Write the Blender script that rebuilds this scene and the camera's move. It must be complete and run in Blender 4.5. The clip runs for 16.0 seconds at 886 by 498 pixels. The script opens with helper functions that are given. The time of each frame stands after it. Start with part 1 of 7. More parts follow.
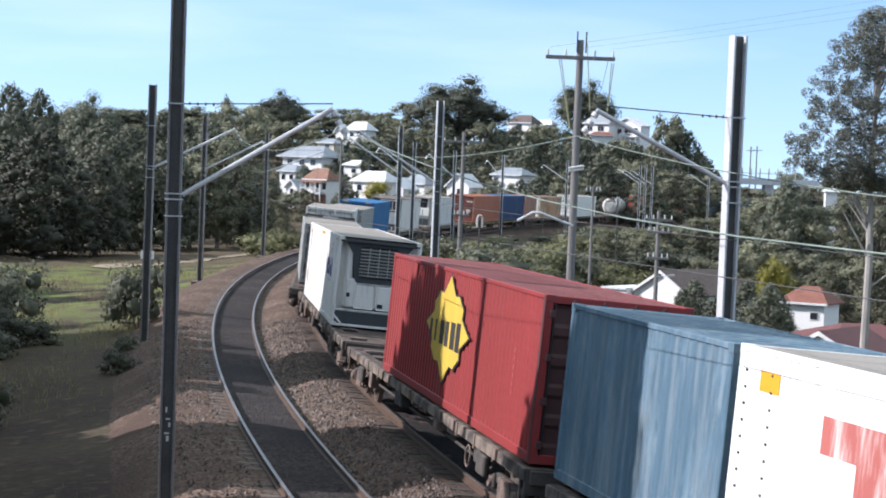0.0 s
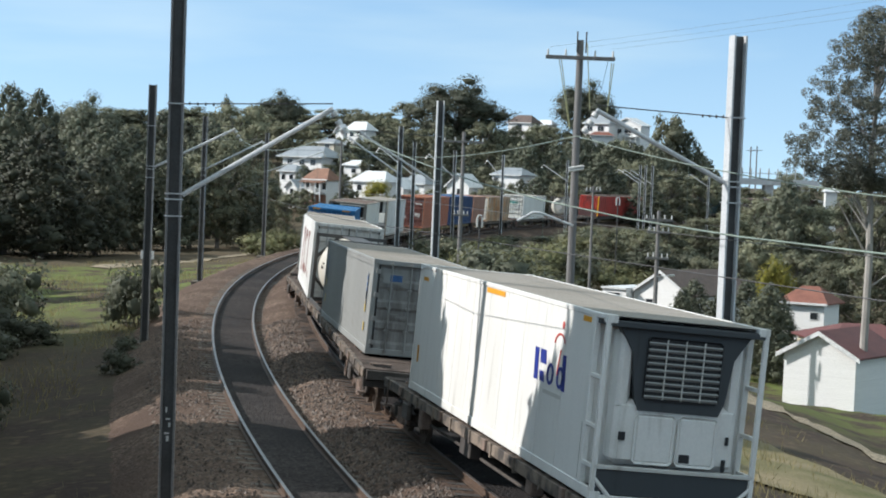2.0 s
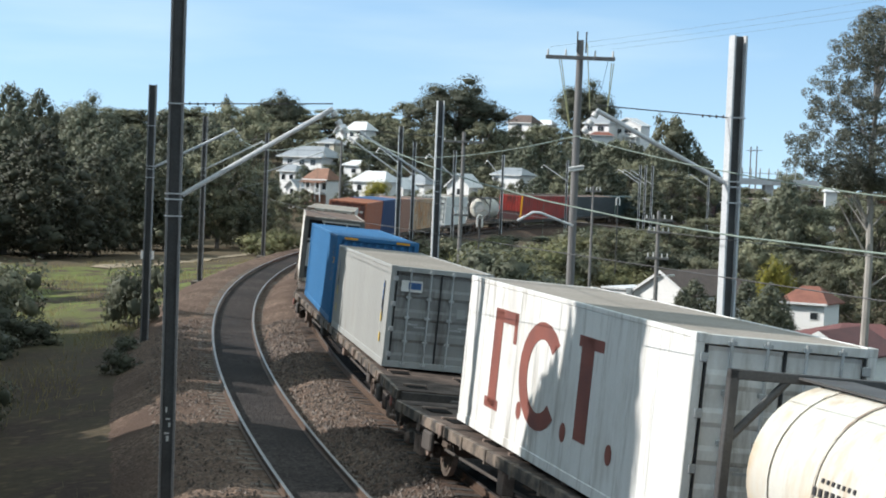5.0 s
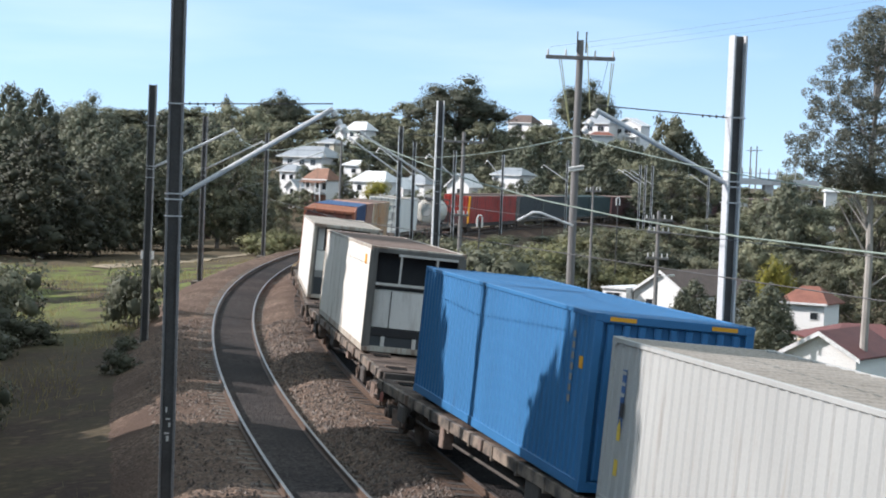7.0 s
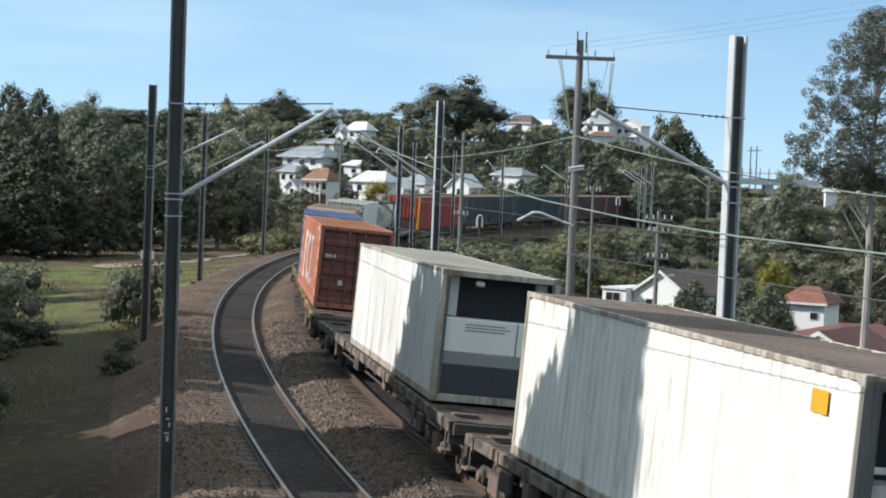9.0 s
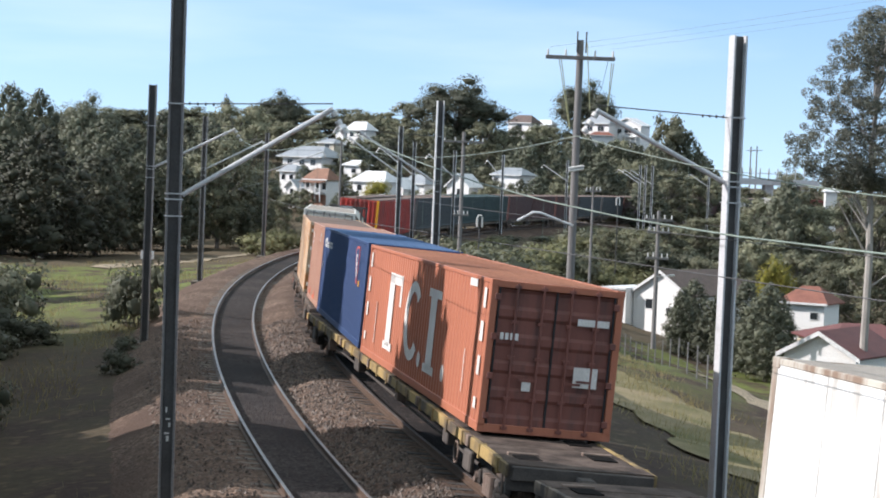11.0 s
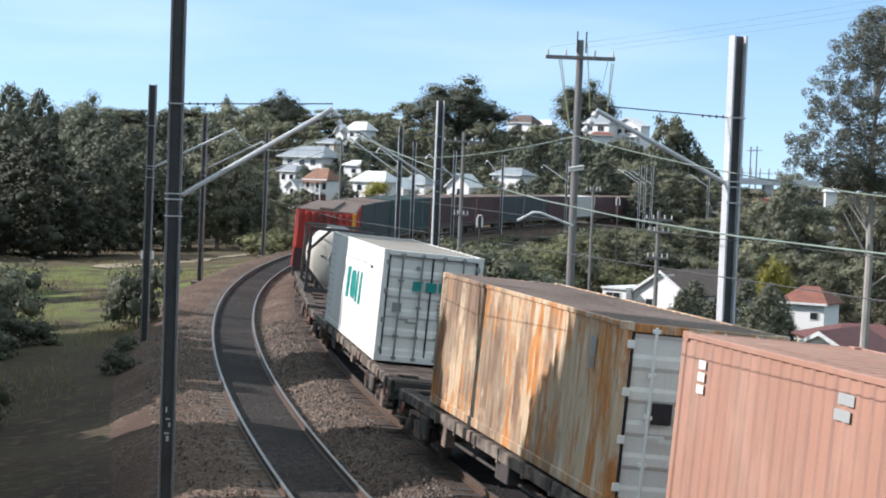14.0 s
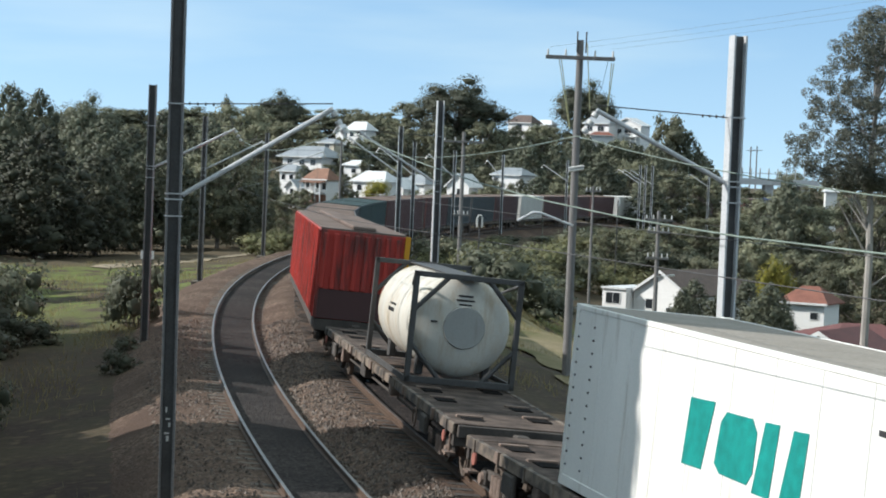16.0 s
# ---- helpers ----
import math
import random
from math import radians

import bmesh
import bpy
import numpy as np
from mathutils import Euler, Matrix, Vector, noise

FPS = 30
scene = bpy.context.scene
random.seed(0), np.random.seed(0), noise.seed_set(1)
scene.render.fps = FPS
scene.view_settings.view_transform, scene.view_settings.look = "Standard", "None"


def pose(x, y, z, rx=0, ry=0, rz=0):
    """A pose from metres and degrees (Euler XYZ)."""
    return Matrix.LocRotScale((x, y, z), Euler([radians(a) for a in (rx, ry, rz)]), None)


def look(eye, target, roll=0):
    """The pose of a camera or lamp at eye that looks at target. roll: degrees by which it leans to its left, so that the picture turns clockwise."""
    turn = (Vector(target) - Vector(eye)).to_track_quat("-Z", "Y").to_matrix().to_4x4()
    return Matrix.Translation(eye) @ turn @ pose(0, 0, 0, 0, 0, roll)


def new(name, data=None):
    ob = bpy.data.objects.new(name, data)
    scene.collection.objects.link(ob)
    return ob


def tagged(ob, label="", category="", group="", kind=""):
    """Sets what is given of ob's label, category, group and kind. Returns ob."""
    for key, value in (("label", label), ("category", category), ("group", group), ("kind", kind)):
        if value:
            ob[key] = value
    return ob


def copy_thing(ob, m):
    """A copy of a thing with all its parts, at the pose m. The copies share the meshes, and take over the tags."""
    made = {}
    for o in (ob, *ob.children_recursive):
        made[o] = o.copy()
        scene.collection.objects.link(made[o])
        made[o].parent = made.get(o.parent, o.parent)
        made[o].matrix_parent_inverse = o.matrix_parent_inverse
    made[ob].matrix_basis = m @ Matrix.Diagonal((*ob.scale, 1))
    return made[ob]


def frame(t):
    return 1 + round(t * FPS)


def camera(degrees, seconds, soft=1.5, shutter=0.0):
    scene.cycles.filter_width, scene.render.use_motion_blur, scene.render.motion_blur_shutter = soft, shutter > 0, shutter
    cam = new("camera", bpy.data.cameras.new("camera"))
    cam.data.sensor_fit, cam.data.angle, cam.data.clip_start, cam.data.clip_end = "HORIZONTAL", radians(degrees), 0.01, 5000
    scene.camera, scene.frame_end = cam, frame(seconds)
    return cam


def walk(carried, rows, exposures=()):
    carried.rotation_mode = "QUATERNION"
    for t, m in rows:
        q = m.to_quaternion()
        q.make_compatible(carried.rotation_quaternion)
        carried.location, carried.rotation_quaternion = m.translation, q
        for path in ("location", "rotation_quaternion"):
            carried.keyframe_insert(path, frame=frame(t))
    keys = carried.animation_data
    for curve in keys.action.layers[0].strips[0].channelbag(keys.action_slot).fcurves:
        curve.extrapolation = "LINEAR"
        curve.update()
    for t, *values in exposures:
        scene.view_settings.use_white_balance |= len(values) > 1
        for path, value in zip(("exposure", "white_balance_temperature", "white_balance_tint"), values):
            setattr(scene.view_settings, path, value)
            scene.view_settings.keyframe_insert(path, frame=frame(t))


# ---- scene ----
cam = camera(26.746, 16.0, 1.9)
EYE = (0, 0, 5.705)
STAND = look(EYE, (0, 100, 5.705 - 100 * math.tan(radians(2.1689))), 2.3636)
walk(cam, [(0, STAND), (16, STAND)], [(0, 0.84, 5950, 19), (0.5, 0.84, 5950, 19), (1.0, 0.71, 6000, 17), (1.5, 0.54, 6150, 12), (4.0, 0.54, 6200, 10), (6.5, 0.81, 6300, 15), (7.5, 0.75, 6150, 17), (8.5, 0.57, 6200, 11), (9.2, 0.54, 6200, 10), (11.5, 0.84, 6250, 20), (13.0, 0.94, 6200, 25), (14.0, 0.74, 6100, 15), (14.5, 0.54, 6200, 10), (16, 0.54, 6200, 10)])

# ---- light ----
SUN_FROM = Vector((-0.84, -0.02, 0.545)).normalized()  # towards the sun
world = bpy.data.worlds.new("sky")
scene.world = world
world.use_nodes = True
sky = world.node_tree.nodes.new("ShaderNodeTexSky")
sky.sky_type, sky.sun_disc = "NISHITA", False
sky.sun_elevation = math.asin(SUN_FROM.z)
sky.sun_rotation = math.atan2(SUN_FROM.x, SUN_FROM.y)
sky.air_density, sky.dust_density, sky.ozone_density = 1.0, 0.1, 1.8
background = world.node_tree.nodes["Background"]
background.inputs["Strength"].default_value = 0.15
wn, wl = world.node_tree.nodes, world.node_tree.links
way, lift, unit = wn.new("ShaderNodeTexCoord"), wn.new("ShaderNodeVectorMath"), wn.new("ShaderNodeVectorMath")
lift.operation, unit.operation = "ADD", "NORMALIZE"
lift.inputs[1].default_value = (0, 0, 0.22)
wl.new(way.outputs["Generated"], lift.inputs[0]), wl.new(lift.outputs[0], unit.inputs[0]), wl.new(unit.outputs[0], sky.inputs["Vector"])
# thin streaks of high cloud
squash, wisps, thin, veil = wn.new("ShaderNodeMapping"), wn.new("ShaderNodeTexNoise"), wn.new("ShaderNodeValToRGB"), wn.new("ShaderNodeMix")
squash.inputs["Scale"].default_value = (2.2, 2.2, 14.0)
squash.inputs["Rotation"].default_value = (0.03, 0.05, 0.0)
wisps.inputs["Scale"].default_value, wisps.inputs["Detail"].default_value, wisps.inputs["Roughness"].default_value = 1.3, 5, 0.5
thin.color_ramp.elements[0].position, thin.color_ramp.elements[1].position = 0.42, 0.75
thin.color_ramp.elements[0].color, thin.color_ramp.elements[1].color = (0, 0, 0, 1), (0.4, 0.4, 0.4, 1)
veil.data_type = "RGBA"
veil.inputs["B"].default_value = (4.4, 4.75, 4.85, 1)
wl.new(way.outputs["Generated"], squash.inputs["Vector"]), wl.new(squash.outputs[0], wisps.inputs["Vector"]), wl.new(wisps.outputs[0], thin.inputs[0])
# pale haze low down, clear blue above, an added even cloud veil overhead, unseen
rising, haze, most = wn.new("ShaderNodeSeparateXYZ"), wn.new("ShaderNodeValToRGB"), wn.new("ShaderNodeMath")
most.operation = "MAXIMUM"
for at, share in ((0.04, 0.14), (0.10, 0.0), (0.18, 0.06), (0.42, 0.6)):
    haze.color_ramp.elements.new(at).color = (share, share, share, 1)
haze.color_ramp.elements[0].color = (0.28, 0.28, 0.28, 1)
haze.color_ramp.elements[-1].color = (0.6, 0.6, 0.6, 1)
wl.new(way.outputs["Generated"], rising.inputs[0]), wl.new(rising.outputs["Z"], haze.inputs[0])
wl.new(haze.outputs[0], most.inputs[0]), wl.new(thin.outputs[0], most.inputs[1])
wl.new(most.outputs[0], veil.inputs["Factor"]), wl.new(sky.outputs[0], veil.inputs["A"])
hue = wn.new("ShaderNodeMix")
hue.data_type, hue.blend_type = "RGBA", "MULTIPLY"
hue.inputs["Factor"].default_value, hue.inputs["B"].default_value = 1.0, (1.02, 1.06, 0.945, 1)
wl.new(veil.outputs["Result"], hue.inputs["A"]), wl.new(hue.outputs["Result"], background.inputs["Color"])
sun = new("sun", bpy.data.lights.new("sun", "SUN"))
sun.data.energy, sun.data.angle, sun.data.color = 4.0, radians(0.5), (1.0, 0.945, 0.875)
sun.matrix_world = look(SUN_FROM * 100, (0, 0, 0))


# ---- materials ----
def material(name, colour, rough=0.6, metal=0.0, dark=None, scale=6.0, grain=60.0, bump=0.15, spread=0.5, stretch=(1, 1, 1), per_object=0.0, gloss=0.5):
    """A surface of two colours mixed by broad stains and fine grain, with fine relief."""
    m = bpy.data.materials.new(name)
    m.use_nodes = True
    t = m.node_tree
    n, l = t.nodes, t.links
    shader = n["Principled BSDF"]
    co = n.new("ShaderNodeTexCoord")
    mp = n.new("ShaderNodeMapping")
    mp.inputs["Scale"].default_value = stretch
    l.new(co.outputs["Object"], mp.inputs["Vector"])
    big, small = n.new("ShaderNodeTexNoise"), n.new("ShaderNodeTexNoise")
    big.inputs["Scale"].default_value, small.inputs["Scale"].default_value = scale, grain
    big.inputs["Detail"].default_value = 6
    small.inputs["Detail"].default_value = 3
    l.new(mp.outputs[0], big.inputs["Vector"]), l.new(co.outputs["Object"], small.inputs["Vector"])
    ramp = n.new("ShaderNodeValToRGB")
    ramp.color_ramp.elements[0].position, ramp.color_ramp.elements[1].position = 0.5 - spread / 2, 0.5 + spread / 2
    dark = dark or [c * 0.6 for c in colour]
    ramp.color_ramp.elements[0].color, ramp.color_ramp.elements[1].color = (*dark, 1), (*colour, 1)
    l.new(big.outputs[0], ramp.inputs[0])
    mix = n.new("ShaderNodeMix")
    mix.data_type, mix.blend_type = "RGBA", "MULTIPLY"
    mix.inputs["Factor"].default_value = 0.45
    l.new(ramp.outputs[0], mix.inputs["A"])
    grey = n.new("ShaderNodeMapRange")
    grey.inputs["From Min"].default_value, grey.inputs["From Max"].default_value = 0.3, 0.7
    grey.inputs["To Min"].default_value, grey.inputs["To Max"].default_value = 0.45, 1.2
    l.new(small.outputs[0], grey.inputs["Value"]), l.new(grey.outputs[0], mix.inputs["B"])
    out = mix.outputs["Result"]
    if per_object:
        info, hsv, mr = n.new("ShaderNodeObjectInfo"), n.new("ShaderNodeHueSaturation"), n.new("ShaderNodeMapRange")
        mr.inputs["To Min"].default_value, mr.inputs["To Max"].default_value = 1 - per_object, 1 + per_object
        l.new(info.outputs["Random"], mr.inputs["Value"]), l.new(mr.outputs[0], hsv.inputs["Value"]), l.new(out, hsv.inputs["Color"])
        out = hsv.outputs[0]
    l.new(out, shader.inputs["Base Color"])
    bp = n.new("ShaderNodeBump")
    bp.inputs["Strength"].default_value, bp.inputs["Distance"].default_value = bump, 0.02
    l.new(small.outputs[0], bp.inputs["Height"]), l.new(bp.outputs[0], shader.inputs["Normal"])
    shader.inputs["Roughness"].default_value, shader.inputs["Metallic"].default_value = rough, metal
    shader.inputs["Specular IOR Level"].default_value = gloss
    m["speckle"] = mix.name
    return m


def paint(name, colour, wear=(0.12, 0.06, 0.035), amount=0.25, rough=0.55):
    """Old container paint: faded in patches, streaked downwards, rust where it is worn."""
    m = material(name, colour, rough, 0, [c * 0.78 for c in colour], 0.7, 25, 0.02, 0.6, (1, 1, 0.35), 0.0, 0.35)
    t = m.node_tree
    t.nodes[m["speckle"]].inputs["Factor"].default_value = 0.1
    n, l = t.nodes, t.links
    shader = n["Principled BSDF"]
    base = shader.inputs["Base Color"].links[0].from_socket
    co, mp, streak, ramp, mix = n.new("ShaderNodeTexCoord"), n.new("ShaderNodeMapping"), n.new("ShaderNodeTexNoise"), n.new("ShaderNodeValToRGB"), n.new("ShaderNodeMix")
    mp.inputs["Scale"].default_value = (2.2, 2.2, 0.28)
    streak.inputs["Scale"].default_value, streak.inputs["Detail"].default_value, streak.inputs["Roughness"].default_value = 1.6, 9, 0.68
    ramp.color_ramp.elements[0].position, ramp.color_ramp.elements[1].position = 0.68 - amount * 0.45, 0.80 - amount * 0.35
    ramp.color_ramp.elements[0].color, ramp.color_ramp.elements[1].color = (0, 0, 0, 1), (0.85, 0.85, 0.85, 1)
    mix.data_type = "RGBA"
    l.new(co.outputs["Object"], mp.inputs["Vector"]), l.new(mp.outputs[0], streak.inputs["Vector"]), l.new(streak.outputs[0], ramp.inputs[0])
    l.new(ramp.outputs[0], mix.inputs["Factor"]), l.new(base, mix.inputs["A"])
    mix.inputs["B"].default_value = (*wear, 1)
    l.new(mix.outputs["Result"], shader.inputs["Base Color"])
    return m


def gravel(name, light, dark, stain, size=0.055):
    """Crushed stone: each stone its own shade, broad dirty patches, strong relief."""
    m = material(name, light, 0.95, 0, dark, 0.35, 30, 0.3, 0.5, gloss=0.1)
    n, l = m.node_tree.nodes, m.node_tree.links
    shader = n["Principled BSDF"]
    base = shader.inputs["Base Color"].links[0].from_socket
    co, cell, ramp, mix, patch, pr, mix2, bp = (n.new("ShaderNode" + k) for k in ("TexCoord", "TexVoronoi", "ValToRGB", "Mix", "TexNoise", "ValToRGB", "Mix", "Bump"))
    cell.inputs["Scale"].default_value = 1 / size
    ramp.color_ramp.elements[0].color, ramp.color_ramp.elements[1].color = (0.08, 0.08, 0.085, 1), (2.1, 2.05, 2.0, 1)
    mix.data_type = mix2.data_type = "RGBA"
    mix.blend_type = "MULTIPLY"
    mix.inputs["Factor"].default_value = 0.8
    l.new(co.outputs["Object"], cell.inputs["Vector"]), l.new(cell.outputs["Color"], ramp.inputs[0]), l.new(base, mix.inputs["A"]), l.new(ramp.outputs[0], mix.inputs["B"])
    patch.inputs["Scale"].default_value, patch.inputs["Detail"].default_value = 0.22, 8
    pr.color_ramp.elements[0].position, pr.color_ramp.elements[1].position = 0.46, 0.66
    l.new(co.outputs["Object"], patch.inputs["Vector"]), l.new(patch.outputs[0], pr.inputs[0]), l.new(pr.outputs[0], mix2.inputs["Factor"])
    l.new(mix.outputs["Result"], mix2.inputs["A"])
    mix2.inputs["B"].default_value = (*stain, 1)
    l.new(mix2.outputs["Result"], shader.inputs["Base Color"])
    bp.inputs["Strength"].default_value, bp.inputs["Distance"].default_value, bp.invert = 1.0, 0.03, True
    l.new(cell.outputs["Distance"], bp.inputs["Height"]), l.new(bp.outputs[0], shader.inputs["Normal"])
    return m


BALLAST = gravel("ballast", (0.148, 0.108, 0.083), (0.085, 0.061, 0.048), (0.08, 0.055, 0.043), 0.075)
BED = gravel("oily_ballast", (0.058, 0.051, 0.048), (0.038, 0.034, 0.033), (0.034, 0.031, 0.030))
RAIL = material("rusty_rail", (0.12, 0.075, 0.05), 0.7, 0.2, bump=0.1)
# duller, browner copy of the polished head, with the train's shade in its colour
DIMMED_HEAD = material("dimmed_rail_head", (0.30, 0.27, 0.25), 0.55, 0.8, (0.2, 0.17, 0.15), 3, 80, 0.02)
RAIL_HEAD = material("polished_rail", (0.34, 0.325, 0.31), 0.48, 1.0, (0.24, 0.225, 0.21), 3, 80, 0.02)
SLEEPER = material("concrete_sleeper", (0.15, 0.128, 0.105), 0.9, 0, scale=2, per_object=0.25)
GRIMY_SLEEPER = material("oil_soaked_sleeper", (0.075, 0.066, 0.058), 0.9, 0, (0.045, 0.04, 0.036), 2)
STEEL = material("galvanised_steel", (0.62, 0.63, 0.63), 0.5, 0.1, (0.46, 0.47, 0.47), 1.2, 40, 0.06, 0.7)
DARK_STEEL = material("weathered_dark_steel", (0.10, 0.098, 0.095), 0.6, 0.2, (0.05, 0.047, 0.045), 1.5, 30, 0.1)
WIRE = material("copper_wire", (0.30, 0.36, 0.30), 0.5, 0.6, scale=3)
TIMBER = material("grey_timber", (0.24, 0.23, 0.22), 0.85, 0, (0.12, 0.115, 0.11), 2.0, 40, 0.4, 0.6, (6, 6, 0.5))
PORCELAIN = material("white_porcelain", (0.75, 0.74, 0.70), 0.25)
UNDER = material("wagon_grime", (0.095, 0.080, 0.068), 0.9, 0, (0.036, 0.031, 0.028), 2.0, 30, 0.3)
SILL = material("worn_sill", (0.21, 0.165, 0.125), 0.85, 0, (0.05, 0.042, 0.036), 2.6, 25, 0.3, 0.22)
DECK = material("wagon_deck", (0.135, 0.104, 0.086), 0.95, 0, (0.052, 0.040, 0.034), 2.2, 20, 0.3, 0.3, gloss=0.15)
YELLOWED = material("faded_yellow_sill", (0.36, 0.25, 0.09), 0.8, 0, (0.08, 0.06, 0.04), 1.4, 20, 0.2, 0.25)
CAP_RUST = material("rusty_casting", (0.26, 0.185, 0.145), 0.85, 0, (0.10, 0.075, 0.06), 4, 30, 0.3)
WHEEL = material("wheel_steel", (0.20, 0.16, 0.13), 0.6, 0.5)
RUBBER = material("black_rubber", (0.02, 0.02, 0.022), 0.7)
# dead black for the painted shade of the deck pockets
PIT = material("pocket_shade_black", (0.018, 0.016, 0.015), 1.0, 0, (0.01, 0.01, 0.01), 3, gloss=0.05)
RED_LAMP = material("faded_red_disc", (0.46, 0.15, 0.11), 0.6, 0, (0.22, 0.09, 0.07), 6)
BARK = material("bark", (0.22, 0.19, 0.16), 0.95, 0, (0.10, 0.085, 0.07), 2.5, 30, 0.8, 0.6, (3, 3, 0.6))
PALE_BARK = material("pale_gum_bark", (0.42, 0.39, 0.35), 0.9, 0, (0.22, 0.20, 0.18), 1.5, 30, 0.4, 0.6, (3, 3, 0.5))


def leaves(name, colour, dark, soft=0.35):
    m = bpy.data.materials.new(name)
    m.use_nodes = True
    n, l = m.node_tree.nodes, m.node_tree.links
    shader = n["Principled BSDF"]
    geo, ramp, info, hsv, mr = n.new("ShaderNodeNewGeometry"), n.new("ShaderNodeValToRGB"), n.new("ShaderNodeObjectInfo"), n.new("ShaderNodeHueSaturation"), n.new("ShaderNodeMapRange")
    ramp.color_ramp.elements[0].color, ramp.color_ramp.elements[1].color = (*dark, 1), (*colour, 1)
    mr.inputs["To Min"].default_value, mr.inputs["To Max"].default_value = 0.7, 1.3
    l.new(geo.outputs["Random Per Island"], ramp.inputs[0]), l.new(ramp.outputs[0], hsv.inputs["Color"])
    l.new(info.outputs["Random"], mr.inputs["Value"]), l.new(mr.outputs[0], hsv.inputs["Value"])
    l.new(hsv.outputs[0], shader.inputs["Base Color"])
    shader.inputs["Roughness"].default_value, shader.inputs["Specular IOR Level"].default_value = 0.6, 0.25
    glow, add = n.new("ShaderNodeBsdfTranslucent"), n.new("ShaderNodeMixShader")
    add.inputs[0].default_value = soft
    l.new(hsv.outputs[0], glow.inputs[0]), l.new(shader.outputs[0], add.inputs[1]), l.new(glow.outputs[0], add.inputs[2])
    l.new(add.outputs[0], n["Material Output"].inputs[0])
    return m


DARK_LEAF = leaves("dark_leaf", (0.142, 0.15, 0.10), (0.086, 0.094, 0.068), 0.25)
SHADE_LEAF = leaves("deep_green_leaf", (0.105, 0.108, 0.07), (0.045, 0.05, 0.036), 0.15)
OLIVE_LEAF = leaves("olive_leaf", (0.235, 0.235, 0.15), (0.145, 0.15, 0.10), 0.3)
GUM_LEAF = leaves("gum_leaf", (0.215, 0.225, 0.18), (0.11, 0.116, 0.095), 0.4)
YELLOW_LEAF = leaves("yellow_leaf", (0.30, 0.27, 0.045), (0.15, 0.145, 0.035))
SCRUB_LEAF = leaves("scrub_leaf", (0.235, 0.232, 0.112), (0.13, 0.134, 0.07), 0.3)
DRY_GRASS = leaves("dry_grass", (0.40, 0.33, 0.16), (0.20, 0.17, 0.075))

# ---- the line of the track: s runs from the camera along the line, metres ----
BEND = [(-400, 0.0), (-60, 0.0), (-20, 0.0055), (20, 0.0042), (40, 0.0030), (60, 0.0026), (100, 0.0026), (130, 0.0027), (160, 0.0027), (200, 0.0022), (260, 0.0014), (340, 0.0006), (440, -0.0001), (900, 0.0)]
LINE_S = np.arange(-300, 900, 0.5)
_k = np.interp(LINE_S, [b[0] for b in BEND], [b[1] for b in BEND])
_h = np.concatenate([[0], np.cumsum((_k[1:] + _k[:-1]) * 0.25)])
LINE_H = _h - _h[600] - radians(21.9918)
_x = np.concatenate([[0], np.cumsum((np.sin(LINE_H)[1:] + np.sin(LINE_H)[:-1]) * 0.25)])
_y = np.concatenate([[0], np.cumsum((np.cos(LINE_H)[1:] + np.cos(LINE_H)[:-1]) * 0.25)])
LINE_X, LINE_Y = _x - _x[600] + 14.3618, _y - _y[600] - 8.9214


def line(s, off=0.0):
    """The place and heading of the line at s, off metres to its right."""
    x, y, h = (float(np.interp(s, LINE_S, a)) for a in (LINE_X, LINE_Y, LINE_H))
    return x + off * math.cos(h), y - off * math.sin(h), h


def cant(s):
    return 3.8637 + (3.2382 - 3.8637) * min(1, max(0, (s - 120) / 60))


def rise(s):
    return 0.0013 * s if s > 0 else 0.0


def second(s):
    """How far the second track lies to the left of the line, and how much lower."""
    s = min(max(s, 0), 320)
    return -3.608 - 0.0033 * (s - 60), -0.167 - 0.0012 * (s - 60) * 0.7


def on_line(s, up, off=0.0):
    x, y, h = line(s)
    c = radians(cant(s))
    l, z = off * math.cos(c) + up * math.sin(c), up * math.cos(c) - off * math.sin(c)
    return pose(x + l * math.cos(h), y - l * math.sin(h), z + rise(s), 0, cant(s), -math.degrees(h))


def run(t):
    """How far the train has come by t seconds."""
    return 14.2171 * t + 0.01105 * t * t


# ---- mesh helpers ----
def mesh_of(name, bm, mat, smooth=False):
    me = bpy.data.meshes.new(name)
    bm.to_mesh(me)
    bm.free()
    for m in mat if isinstance(mat, (list, tuple)) else [mat]:
        me.materials.append(m)
    if smooth:
        for p in me.polygons:
            p.use_smooth = True
    return me


def part(name, bm, mat, parent, label="", smooth=False):
    ob = new(name, mesh_of(name, bm, mat, smooth) if isinstance(bm, bmesh.types.BMesh) else bm)
    ob.parent = parent
    if label:
        ob["label"] = label
    return ob


def thing(name, label, category, at=None, group="", kind=""):
    ob = tagged(new(name), label, category, group, kind)
    if at is not None:
        ob.matrix_basis = at
    return ob


def box(bm, x0, x1, y0, y1, z0, z1, bevel=0.0, m=None, mi=0):
    r = bmesh.ops.create_cube(bm, size=1, matrix=Matrix.LocRotScale(((x0 + x1) / 2, (y0 + y1) / 2, (z0 + z1) / 2), None, (x1 - x0, y1 - y0, z1 - z0)))
    vs = r["verts"]
    if bevel:
        g = bmesh.ops.bevel(bm, geom=list({e for v in vs for e in v.link_edges}), offset=bevel, segments=1, affect="EDGES")
        vs = list({v for f in g["faces"] for v in f.verts} | {v for v in vs if v.is_valid})
    if m is not None:
        bmesh.ops.transform(bm, matrix=m, verts=vs)
    if mi:
        for f in {f for v in vs for f in v.link_faces}:
            f.material_index = mi
    return bm


def boxed(*a, **k):
    return box(bmesh.new(), *a, **k)


